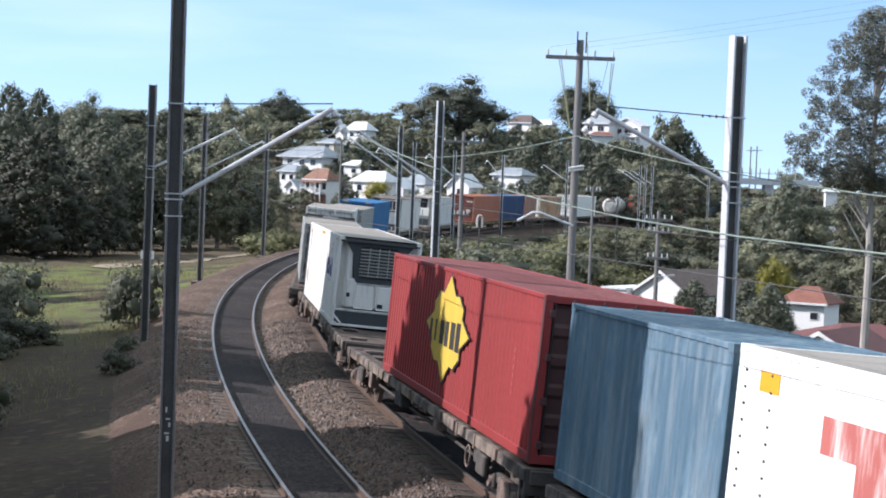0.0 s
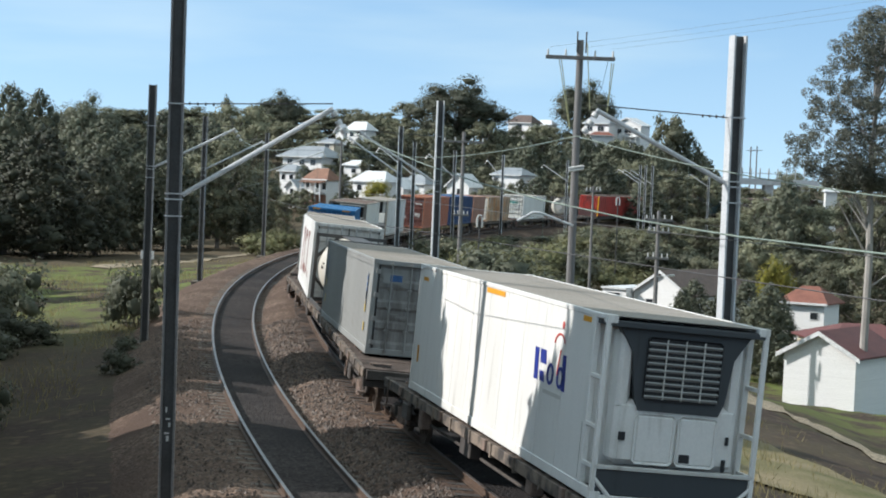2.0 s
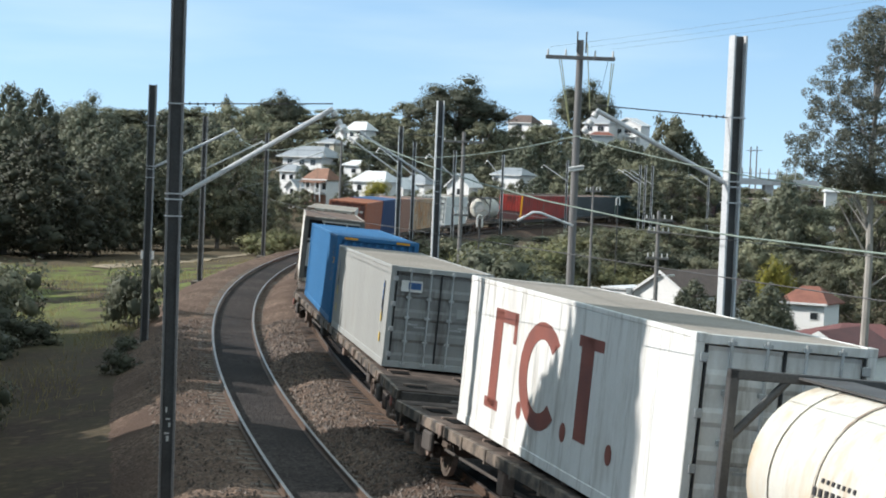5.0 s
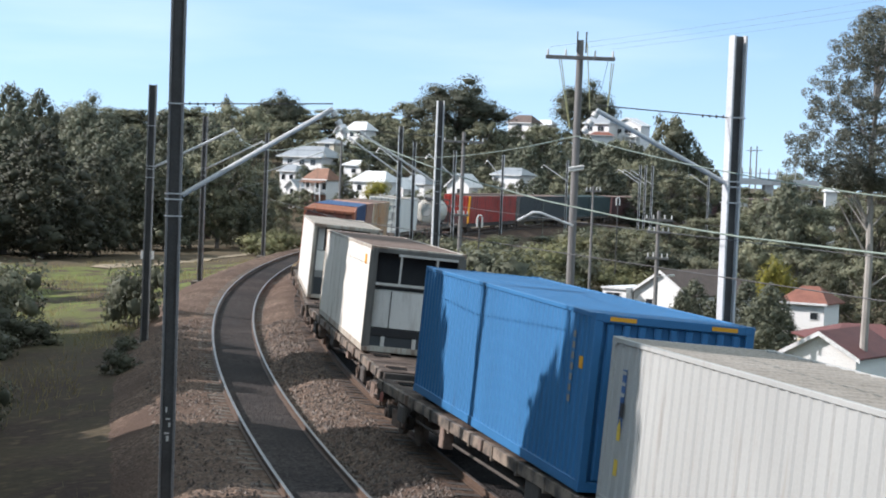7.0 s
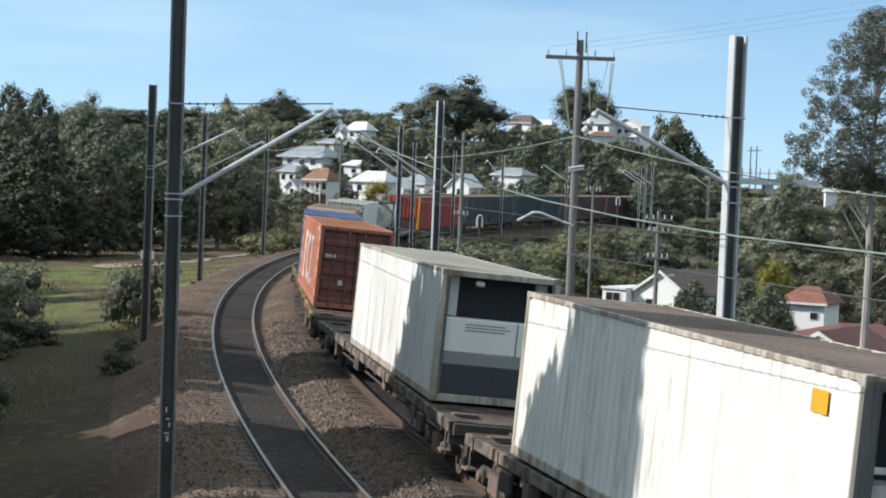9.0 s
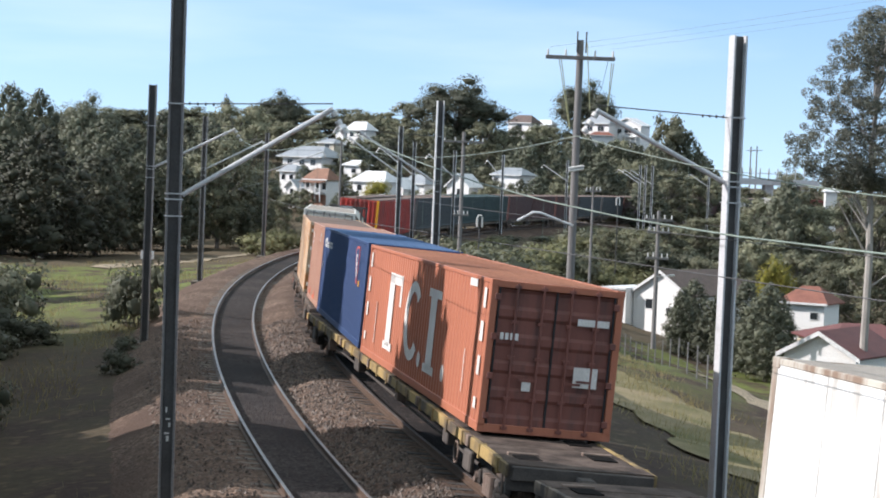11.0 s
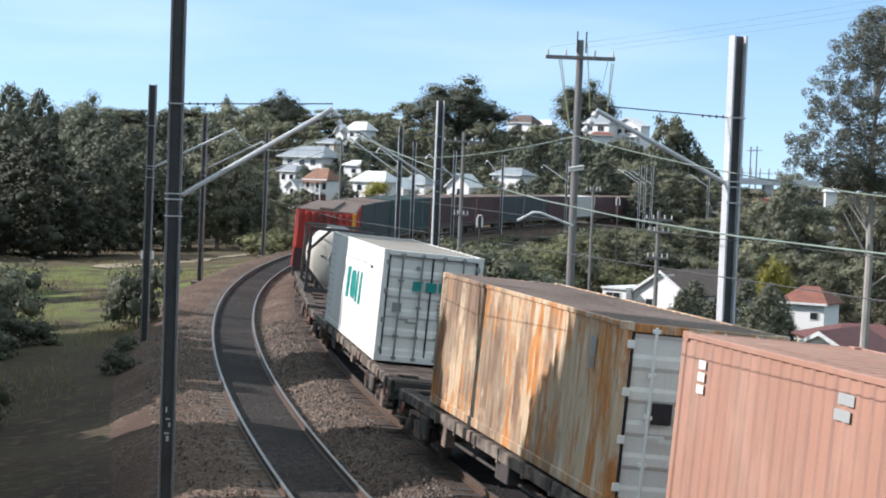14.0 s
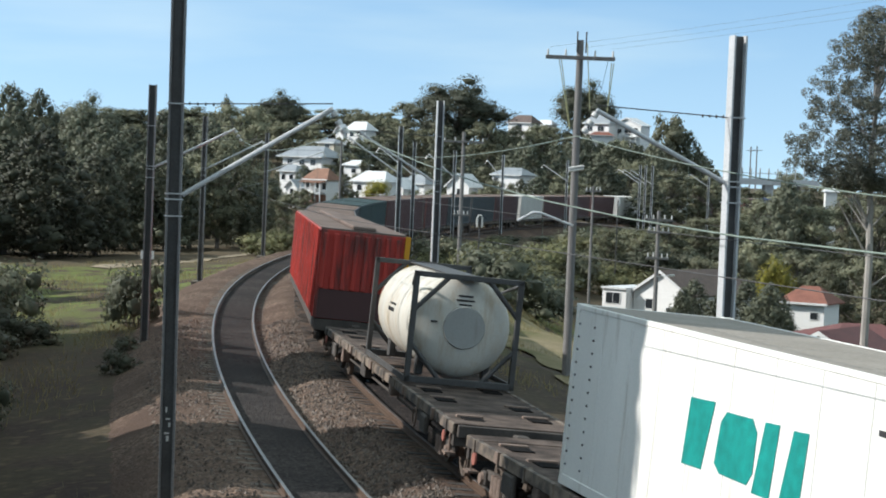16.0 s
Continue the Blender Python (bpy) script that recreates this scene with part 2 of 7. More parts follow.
def rod(bm, a, b, r0, r1=None, n=8):
    """A tapered round bar from a to b."""
    a, b = Vector(a), Vector(b)
    q = (b - a).to_track_quat("Z", "Y").to_matrix().to_4x4()
    bmesh.ops.create_cone(bm, cap_ends=True, segments=n, radius1=r0, radius2=r0 if r1 is None else r1, depth=(b - a).length, matrix=Matrix.Translation((a + b) / 2) @ q)
    return bm


def cable(name, points, r, mat, n=5):
    """A thin wire through the points."""
    bm = bmesh.new()
    rings = []
    for i, p in enumerate(points):
        p = Vector(p)
        d = (Vector(points[min(i + 1, len(points) - 1)]) - Vector(points[max(i - 1, 0)])).normalized()
        u = d.orthogonal().normalized()
        w = d.cross(u)
        rings.append([bm.verts.new(p + r * (u * math.cos(a) + w * math.sin(a))) for a in [2 * math.pi * k / n for k in range(n)]])
    for a, b in zip(rings, rings[1:]):
        for k in range(n):
            bm.faces.new((a[k], a[(k + 1) % n], b[(k + 1) % n], b[k]))
    return mesh_of(name, bm, mat)


def sag(a, b, drop, n=14):
    a, b = Vector(a), Vector(b)
    return [a.lerp(b, k / n) - Vector((0, 0, drop * 4 * (k / n) * (1 - k / n))) for k in range(n + 1)]


# ---- ground ----
def lie(x, y):
    """Signed distance to the right of the line, and s, for arrays of places."""
    x, y = np.asarray(x, float).ravel(), np.asarray(y, float).ravel()
    px, py, pn = LINE_X[::8], LINE_Y[::8], LINE_S[::8]
    d, s = np.empty(len(x)), np.empty(len(x))
    for i in range(0, len(x), 4000):
        q = (x[i:i + 4000, None] - px) ** 2 + (y[i:i + 4000, None] - py) ** 2
        k = q.argmin(1)
        h = np.interp(pn[k], LINE_S, LINE_H)
        ex, ey = x[i:i + 4000] - px[k], y[i:i + 4000] - py[k]
        d[i:i + 4000] = ex * np.cos(h) - ey * np.sin(h)
        along = ex * np.sin(h) + ey * np.cos(h)
        far = np.abs(along) > 3
        d[i:i + 4000] = np.where(far, np.sign(d[i:i + 4000]) * np.sqrt(q[np.arange(len(k)), k]), d[i:i + 4000])
        s[i:i + 4000] = pn[k] + along
    return d, s


def smooth01(v):
    v = np.clip(v, 0, 1)
    return v * v * (3 - 2 * v)


def ground_z(x, y):
    x, y = np.asarray(x, float).ravel(), np.asarray(y, float).ravel()
    d, s = lie(x, y)
    z = np.interp(d, [-400, -60, -24, -14, -9.5, -7.0, -6.0, 4.0, 6.0, 12, 17, 24, 45, 120, 400], [-1.6, -1.8, -1.9, -1.6, -1.2, -0.8, -0.75, -0.75, -1.0, -2.0, -3.0, -4.8, -6.2, -6.5, -6.0])
    back = smooth01((y - 240) / 170) * smooth01((-d - 8) / 40)
    east = 1 - smooth01((x / np.maximum(y, 1) - 0.105) / 0.05)
    z = z + back * (3 + 11 * east)
    z = z + smooth01((y - 500) / 600) * 6
    z = z + np.where(s > 0, 0.0013 * np.clip(s, 0, 600) * np.exp(-np.abs(d) / 30), 0)
    z = z - 1.9 * smooth01((s - 96) / 30) * smooth01((d - 9) / 6) * (1 - smooth01((s - 190) / 40))
    z = z + 12 * smooth01((-y - 22) / 45) * smooth01((np.abs(d + 1.8) - 8) / 18)
    bump = 0.10 * np.sin(x * 0.9 + y * 0.31) * np.sin(y * 0.53 - x * 0.2) + 0.06 * np.sin(x * 2.3 + 1.0) * np.sin(y * 1.7)
    return z + bump * smooth01((np.abs(d + 1.5) - 7) / 4)


def steps(lo, a, b, hi, fine, grow):
    mid = list(np.arange(a, b, fine))
    left, right, w = [], [], fine
    p = a
    while p > lo:
        w *= grow
        p -= w
        left.append(p)
    p, w = mid[-1], fine
    while p < hi:
        w *= grow
        p += w
        right.append(p)
    return np.array(left[::-1] + mid + right)


def ground_material():
    """Patchy grass over bare brown earth and dead leaves."""
    m = material("grassy_ground", (0.074, 0.055, 0.041), 0.95, 0, (0.050, 0.036, 0.030), 0.09, 5, 0.9, 0.3, gloss=0.1)
    n, l = m.node_tree.nodes, m.node_tree.links
    shader = n["Principled BSDF"]
    base = shader.inputs["Base Color"].links[0].from_socket
    co, a, ra, m1, c, rc, m2 = (n.new("ShaderNode" + k) for k in ("TexCoord", "TexNoise", "ValToRGB", "Mix", "TexNoise", "ValToRGB", "Mix"))
    m1.data_type = m2.data_type = "RGBA"
    a.inputs["Scale"].default_value, a.inputs["Detail"].default_value, a.inputs["Roughness"].default_value = 0.35, 8, 0.65
    ra.color_ramp.elements[0].position, ra.color_ramp.elements[1].position = 0.43, 0.55
    c.inputs["Scale"].default_value, c.inputs["Detail"].default_value = 2.4, 6
    rc.color_ramp.elements[0].position, rc.color_ramp.elements[1].position = 0.55, 0.68
    l.new(co.outputs["Object"], a.inputs["Vector"]), l.new(co.outputs["Object"], c.inputs["Vector"])
    place, field, share = n.new("ShaderNodeSeparateXYZ"), n.new("ShaderNodeMapRange"), n.new("ShaderNodeMath")
    share.operation = "MULTIPLY"
    field.inputs["From Min"].default_value, field.inputs["From Max"].default_value, field.inputs["To Min"].default_value = 66, 96, 0.08
    l.new(co.outputs["Object"], place.inputs[0]), l.new(place.outputs["Y"], field.inputs["Value"])
    l.new(ra.outputs[0], share.inputs[0]), l.new(field.outputs[0], share.inputs[1])
    l.new(a.outputs[0], ra.inputs[0]), l.new(share.outputs[0], m1.inputs["Factor"]), l.new(base, m1.inputs["A"])
    m1.inputs["B"].default_value = (0.118, 0.142, 0.042, 1)
    l.new(c.outputs[0], rc.inputs[0]), l.new(rc.outputs[0], m2.inputs["Factor"]), l.new(m1.outputs["Result"], m2.inputs["A"])
    m2.inputs["B"].default_value = (0.105, 0.082, 0.052, 1)
    # brown litter and dead grass under the trees beyond the field
    edge, wave, far, m3 = (n.new("ShaderNode" + k) for k in ("Math", "Math", "MapRange", "Mix"))
    m3.data_type = "RGBA"
    edge.operation, wave.operation = "MULTIPLY_ADD", "ADD"
    edge.inputs[1].default_value, edge.inputs[2].default_value = 16.0, -8.0
    l.new(a.outputs[0], edge.inputs[0]), l.new(edge.outputs[0], wave.inputs[0]), l.new(place.outputs["Y"], wave.inputs[1])
    far.inputs["From Min"].default_value, far.inputs["From Max"].default_value = 130, 139
    l.new(wave.outputs[0], far.inputs["Value"]), l.new(far.outputs[0], m3.inputs["Factor"]), l.new(m2.outputs["Result"], m3.inputs["A"])
    m3.inputs["B"].default_value = (0.088, 0.07, 0.046, 1)
    l.new(m3.outputs["Result"], shader.inputs["Base Color"])
    return m


gx, gy = steps(-2500, -46, 46, 2500, 1.0, 1.16), steps(-400, 26, 170, 4200, 1.0, 1.05)
X, Y = np.meshgrid(gx, gy)
Zg = ground_z(X, Y)
verts = np.column_stack([X.ravel(), Y.ravel(), Zg])
nx = len(gx)
faces = [(j * nx + i, j * nx + i + 1, (j + 1) * nx + i + 1, (j + 1) * nx + i) for j in range(len(gy) - 1) for i in range(nx - 1)]
me = bpy.data.meshes.new("ground")
me.from_pydata(verts.tolist(), [], faces)
for p in me.polygons:
    p.use_smooth = True
GROUND = ground_material()
me.materials.append(GROUND)
ground = tagged(new("ground", me), "rough grass and bare brown earth beside the railway", "ground", kind="structure")


def strip(name, s0, s1, step, section, mat, label, category="", jitter=0.0):
    """A band along the line. section(s) gives (offset, height) pairs."""
    bm = bmesh.new()
    last = None
    rnd = random.Random(5)
    for s in np.arange(s0, s1 + step / 2, step):
        x, y, h = line(s)
        row = [bm.verts.new((x + o * math.cos(h), y - o * math.sin(h), z + rise(s) + rnd.uniform(-jitter, jitter))) for o, z in section(s)]
        if last:
            for k in range(len(row) - 1):
                bm.faces.new((last[k], last[k + 1], row[k + 1], row[k]))
        last = row
    return tagged(new(name, mesh_of(name, bm, mat, True)), label, category or name, kind="structure")


def tilt(s, off):
    return -off * math.sin(radians(cant(s)))


def ballast_section(s):
    d0, dz = second(s)
    row = [(d0 - 3.9, -0.95), (d0 - 3.0, -0.55)]
    row += [(d0 + o, dz - 0.185 + tilt(s, o) - (0.08 if o < -1.75 else 0)) for o in (-2.3, -1.9, -1.6, -1.2, -0.9, -0.5, 0, 0.5, 0.9, 1.1)]
    row += [(-2.35, dz * 0.5 - 0.27), (-1.95, -0.2), (-1.6, -0.16)]
    row += [(o, -0.19 + tilt(s, o)) for o in (-1.25, -1.0, -0.5, 0, 0.5, 1.0, 1.4, 1.9)]
    row += [(2.5, -0.5), (3.6, -0.95), (4.4, -1.1)]
    return sorted(row)


strip("ballast_bed", 14, 150, 0.3, ballast_section, BALLAST, "brown crushed stone ballast under the two tracks", "ballast", 0.022)
strip("ballast_bed_rear", -250, 14, 2.0, ballast_section, BALLAST, "brown crushed stone ballast of the line behind the viewpoint", "ballast", 0.02)
strip("ballast_bed_far", 150, 600, 2.0, ballast_section, BALLAST, "brown crushed stone ballast further round the curve", "ballast", 0.02)


def bed_section(s):
    d0, dz = second(s)
    return [(d0 + o, dz - 0.15 + tilt(s, o)) for o in (-0.70, -0.35, 0, 0.35, 0.70)]


def train_bed_section(s):
    return [(o, -0.172 + tilt(s, o)) for o in (-0.72, -0.35, 0, 0.35, 0.72)]


strip("oily_track_centre_train", -250, 300, 0.6, train_bed_section, BED, "dark oil-stained ballast under the goods train", "ballast", 0.012)
strip("oily_track_centre", -250, 200, 0.5, bed_section, BED, "dark oil-stained ballast between the rails", "ballast", 0.012)


def rail_mesh(s0, s1, step, base, side, head):
    """One rail with head, web and foot. base(s) gives offset and height of the track's middle."""
    prof = [(-0.07, -0.16), (-0.07, -0.145), (-0.012, -0.125), (-0.012, -0.045), (-0.036, -0.035), (-0.036, -0.004), (-0.03, 0.0), (0.03, 0.0), (0.036, -0.004), (0.036, -0.035), (0.012, -0.045), (0.012, -0.125), (0.07, -0.145), (0.07, -0.16)]
    bm = bmesh.new()
    last = None
    for s in np.arange(s0, s1 + step / 2, step):
        x, y, h = line(s)
        d0, dz = base(s)
        c = radians(cant(s))
        row = []
        for px, pz in prof:
            o = side * 0.7535 + px
            l, z = d0 + o * math.cos(c), dz - o * math.sin(c) + pz + rise(s)
            row.append(bm.verts.new((x + l * math.cos(h), y - l * math.sin(h), z)))
        if last:
            for k in range(len(row) - 1):
                f = bm.faces.new((last[k], last[k + 1], row[k + 1], row[k]))
                f.material_index = 1 if 5 <= k <= 7 else 0
        last = row
    return mesh_of("rail", bm, [RAIL, head])


for base, words in ((second, "polished steel rail of the empty track"), (lambda s: (0.0, 0.0), "polished steel rail under the goods train")):
    for side in (-1, 1):
        tagged(new("rail", rail_mesh(-250, 520, 1.0, base, side, RAIL_HEAD if base is second else DIMMED_HEAD)), words, "rail", "rails", "structure")

# ---- the goods train ----
MOVING = []  # (thing, s of its middle at the start, height above the rail)


def corrugated(length, height, depth=0.022, pitch=0.28, z0=0.0):
    """A corrugated sheet in the plane x=0, along y, its ribs standing towards -x."""
    bm = bmesh.new()
    n = max(4, round(length / pitch))
    p = length / n
    ys = []
    for i in range(n):
        y = -length / 2 + i * p
        ys += [(y, 0), (y + 0.25 * p, 0), (y + 0.38 * p, depth), (y + 0.87 * p, depth)]
    ys.append((length / 2, 0))
    lo = [bm.verts.new((x, y, z0)) for y, x in ys]
    hi = [bm.verts.new((x, y, z0 + height)) for y, x in ys]
    for i in range(len(ys) - 1):
        bm.faces.new((lo[i], lo[i + 1], hi[i + 1], hi[i]))
    return bm


def seamed(length, height, z0=0.0):
    """A flat sheet in the plane x=0 with narrow recessed seams."""
    bm = bmesh.new()
    n = max(2, round(length / 1.2))
    w = length / n
    ys = [(-length / 2, 0.0)]
    for i in range(1, n):
        y = -length / 2 + i * w
        ys += [(y - 0.012, 0.0), (y - 0.006, 0.012), (y + 0.006, 0.012), (y + 0.012, 0.0)]
    ys.append((length / 2, 0.0))
    lo = [bm.verts.new((x, y, z0)) for y, x in ys]
    hi = [bm.verts.new((x, y, z0 + height)) for y, x in ys]
    for i in range(len(ys) - 1):
        bm.faces.new((lo[i], lo[i + 1], hi[i + 1], hi[i]))
    return bm


def moved(bm, m):
    bmesh.ops.transform(bm, matrix=m, verts=bm.verts)
    return bm


def slab(points, thick=0.006):
    """A thin plate in the plane x=0, from (y, z) points, facing -x."""
    bm = bmesh.new()
    a = [bm.verts.new((-thick, y, z)) for y, z in points]
    b = [bm.verts.new((0, y, z)) for y, z in points]
    bm.faces.new(a)
    for i in range(len(a)):
        bm.faces.new((a[i], b[i], b[(i + 1) % len(a)], a[(i + 1) % len(a)]))
    bmesh.ops.recalc_face_normals(bm, faces=bm.faces)
    return bm


CW = 2.44
CASTING = {}


def casting_mesh(mat):
    if mat.name not in CASTING:
        CASTING[mat.name] = mesh_of("corner_casting", boxed(-0.081, 0.081, -0.089, 0.089, -0.059, 0.059, 0.008), mat)
    return CASTING[mat.name]


def container(name, label, length, height, mat, frame_mat=None, side="corrugated", front="doors", roof_mat=None, s=0.0, up=1.14, end_mat=None, bar_mat=None):
    """A freight container; its front end faces -y, its base is at z=0."""
    frame_mat, roof_mat = frame_mat or mat, roof_mat or mat
    c = thing(name, label, "container", group="containers of the goods train")
    hw, hl, h = CW / 2, length / 2, height
    gap = 0.62 if front == "reefer" else 0.0  # an open frame before the body
    fr = bmesh.new()
    for x in (-1, 1):
        box(fr, min(x * hw, x * (hw - 0.06)), max(x * hw, x * (hw - 0.06)), -hl, hl, 0.0, 0.16, 0.01)
        box(fr, min(x * hw, x * (hw - 0.06)), max(x * hw, x * (hw - 0.06)), -hl, hl, h - 0.08, h - 0.004, 0.01)
        for y in (-1, 1):
            thick = 0.075 if gap and y < 0 else 0.13
            box(fr, min(x * hw, x * (hw - thick)), max(x * hw, x * (hw - thick)), min(y * hl, y * (hl - thick)), max(y * hl, y * (hl - thick)), 0.0, h - 0.002, 0.012)
        if gap:
            box(fr, min(x * (hw - 0.004), x * (hw - 0.1)), max(x * (hw - 0.004), x * (hw - 0.1)), -hl + gap - 0.05, -hl + gap + 0.09, 0.1, h - 0.06, 0.012)
            for z in (0.46, 1.02, 1.72):
                box(fr, min(x * (hw - 0.01), x * (hw - 0.06)), max(x * (hw - 0.01), x * (hw - 0.06)), -hl + 0.05, -hl + gap, z - 0.03, z + 0.03, 0.006)
    for y in (-1, 1):
        slim = gap and y < 0
        box(fr, -hw, hw, min(y * hl, y * (hl - 0.08)), max(y * hl, y * (hl - 0.08)), 0.0, 0.07 if slim else 0.15, 0.01)
        if not slim:
            box(fr, -hw, hw, min(y * hl, y * (hl - 0.08)), max(y * hl, y * (hl - 0.08)), h - 0.13, h - 0.006, 0.01)
    part("frame", fr, frame_mat, c)
    for x in (-1, 1):
        turn = Matrix.Translation((x * (hw - 0.012), gap / 2, 0)) @ (Matrix.Identity(4) if x < 0 else Matrix.Rotation(math.pi, 4, "Z"))
        if side == "corrugated":
            b = corrugated(length - 0.24, h - 0.24, z0=0.16)
        else:
            b = seamed(length - 0.24 - gap, h - 0.24, z0=0.16)
            if side == "riveted" and x < 0:
                rv = bmesh.new()
                for y in (hl - 0.9, hl - 0.22):
                    for k in range(12):
                        box(rv, -hw - 0.006, -hw + 0.02, y - 0.016, y + 0.016, 0.3 + k * (h - 0.6) / 11, 0.33 + k * (h - 0.6) / 11)
                tagged(part("rivets", rv, DARK_STEEL, c), kind="stuff")
        part("side_panel", moved(b, turn), mat, c)
    if side == "corrugated":
        rf = corrugated(length - 0.16, CW - 0.14, 0.02, 0.42, -(CW - 0.14) / 2)
    else:
        rf = seamed(length - 0.16, CW - 0.14, -(CW - 0.14) / 2)
    moved(rf, Matrix.Translation((0, 0, h - 0.012)) @ Matrix.Rotation(math.pi / 2, 4, "Y"))
    part("roof", rf, roof_mat, c, "grimy roof sheet")
    part("floor", boxed(-hw + 0.06, hw - 0.06, -hl + 0.08, hl - 0.08, 0.02, 0.14), UNDER, c)
    for x in (-1, 1):
        for y in (-1, 1):
            for z in (0.059, h - 0.055):
                ob = part("corner_casting", casting_mesh(frame_mat), None, c)
                ob.matrix_basis = Matrix.Translation((x * (hw - 0.078), y * (hl - 0.086), z))
    back = boxed(-hw + 0.1, hw - 0.1, hl - 0.07, hl - 0.03, 0.12, h - 0.1)
    part("rear_wall", back, mat, c)
    y0 = -hl
    if front == "doors":
        for x in (-1, 1):
            b = corrugated(h - 0.3, hw - 0.16, 0.035, 0.5, -(hw - 0.16) / 2)
            moved(b, Matrix.Translation((x * (hw - 0.12) / 2, y0 + 0.045, h / 2)) @ Matrix.Rotation(math.pi / 2, 4, "Z") @ Matrix.Rotation(math.pi / 2, 4, "X"))
            door = part("door", b, end_mat or mat, c)
            for q in (0.26, 0.74):
                r = rod(bmesh.new(), (x * q, y0 - 0.012, 0.06), (x * q, y0 - 0.012, h - 0.04), 0.024, n=8)
                for z in (0.1, 0.62, h * 0.5, h - 0.72, h - 0.1):
                    box(r, x * q - 0.06, x * q + 0.06, y0 - 0.03, y0 + 0.045, z - 0.03, z + 0.03, 0.006)
                part("lock_rod", r, bar_mat or frame_mat, door, "steel locking rod")
                part("lever", boxed(min(x * q, x * (q - 0.26 if q > 0.5 else q + 0.3)), max(x * q, x * (q - 0.26 if q > 0.5 else q + 0.3)), y0 - 0.042, y0 - 0.022, 0.92 + 0.12 * q, 0.96 + 0.12 * q), bar_mat or frame_mat, door)
            for k in range(4):
                z = 0.3 + k * (h - 0.6) / 3
                part("hinge", boxed(x * (hw - 0.13) - 0.055, x * (hw - 0.13) + 0.055, y0 - 0.02, y0 + 0.03, z - 0.06, z + 0.06, 0.01), bar_mat or frame_mat, door)
        part("door_seal", boxed(-0.018, 0.018, y0 + 0.03, y0 + 0.06, 0.15, h - 0.13), RUBBER, c)
        for x in (-1, 1):
            part("gasket", boxed(x * (hw - 0.165) - 0.014, x * (hw - 0.165) + 0.014, y0 + 0.004, y0 + 0.05, 0.15, h - 0.13), RUBBER, c)
    elif front == "reefer":
        part("bulkhead", boxed(-hw + 0.06, hw - 0.06, y0 + gap, y0 + gap + 0.06, 0.12, h - 0.06), REEFER_WHITE, c, "white end wall of the cold box")
        part("header", boxed(-hw + 0.04, hw - 0.04, y0 + 0.0, y0 + gap, h - 0.16, h - 0.07, 0.01), DARK_GREY, c, "dark header under the roof edge")
        u = bmesh.new()
        box(u, -0.92, 0.92, y0 + 0.14, y0 + gap, 0.5, 1.44, 0.09)
        for x in (-1, 1):
            box(u, min(x * 0.92, x * 0.72), max(x * 0.92, x * 0.72), y0 + 0.16, y0 + gap, 1.3, h - 0.2, 0.05)
        unit = part("cooling_unit", u, REEFER_WHITE, c, "pale rounded refrigeration unit")
        g = bmesh.new()
        pts = [(-0.6, 1.3), (0.6, 1.3), (0.68, 1.5), (0.76, h - 0.5), (0.98, h - 0.16), (-0.98, h - 0.16), (-0.76, h - 0.5), (-0.68, 1.5)]
        lo = [g.verts.new((px, y0 + 0.1, pz)) for px, pz in pts]
        hi = [g.verts.new((px, y0 + 0.3, pz)) for px, pz in pts]
        g.faces.new(lo)
        for k in range(len(pts)):
            g.faces.new((lo[k], lo[(k + 1) % len(pts)], hi[(k + 1) % len(pts)], hi[k]))
        bmesh.ops.recalc_face_normals(g, faces=g.faces)
        part("grille_recess", g, DARK_GREY, unit, "dark grey grille surround")
        # solid black plate stands for the dark inside behind the louvres
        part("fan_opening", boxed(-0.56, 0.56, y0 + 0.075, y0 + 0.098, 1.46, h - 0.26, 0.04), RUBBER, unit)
        for k in range(9):
            z = 1.52 + k * (h - 0.34 - 1.52) / 8
            part("louvre", moved(boxed(-0.55, 0.55, -0.03, 0.0, -0.024, 0.024, 0.006), Matrix.Translation((0, y0 + 0.07, z)) @ Matrix.Rotation(0.7, 4, "X")), GREY_BOX, unit)
        for x in (-0.28, 0.0, 0.28):
            part("grille_bar", boxed(x - 0.008, x + 0.008, y0 + 0.036, y0 + 0.05, 1.48, h - 0.28), REEFER_GREY, unit)
        for x0, x1 in ((-0.62, -0.02), (0.02, 0.62)):
            part("service_panel", boxed(x0, x1, y0 + 0.112, y0 + 0.15, 0.54, 1.26, 0.05), REEFER_WHITE, unit)
        for x, z, w, t in ((-0.8, 0.92, 0.1, 0.12), (0.16, 0.66, 0.16, 0.12), (0.76, 0.6, 0.06, 0.18), (0.78, 0.96, 0.05, 0.12)):
            part("latch", boxed(x - w / 2, x + w / 2, y0 + 0.098, y0 + 0.13, z - t / 2, z + t / 2, 0.006), RUBBER, unit)
        part("skirt_rail", boxed(-hw + 0.03, hw - 0.03, y0 + 0.0, y0 + 0.06, 0.44, 0.5, 0.008), REEFER_GREY, c)
        part("battery_skirt", boxed(-hw + 0.08, hw - 0.08, y0 + 0.03, y0 + 0.2, 0.08, 0.44, 0.01), DARK_GREY, c, "dark lower skirt")
        for x in (-1, 1):
            part("corner_brace", rod(bmesh.new(), (x * (hw - 0.06), y0 + 0.02, 0.3), (x * (hw - 0.3), y0 + 0.02, 0.05), 0.03, n=6), REEFER_WHITE, c)
    elif front == "recess":
        # bulkhead blackened: the shade of the open recess is in its colour
        part("bulkhead", boxed(-hw + 0.1, hw - 0.1, y0 + 0.55, y0 + 0.6, 0.12, h - 0.1), RUBBER, c, "recessed bulkhead, coloured black for the shade inside")
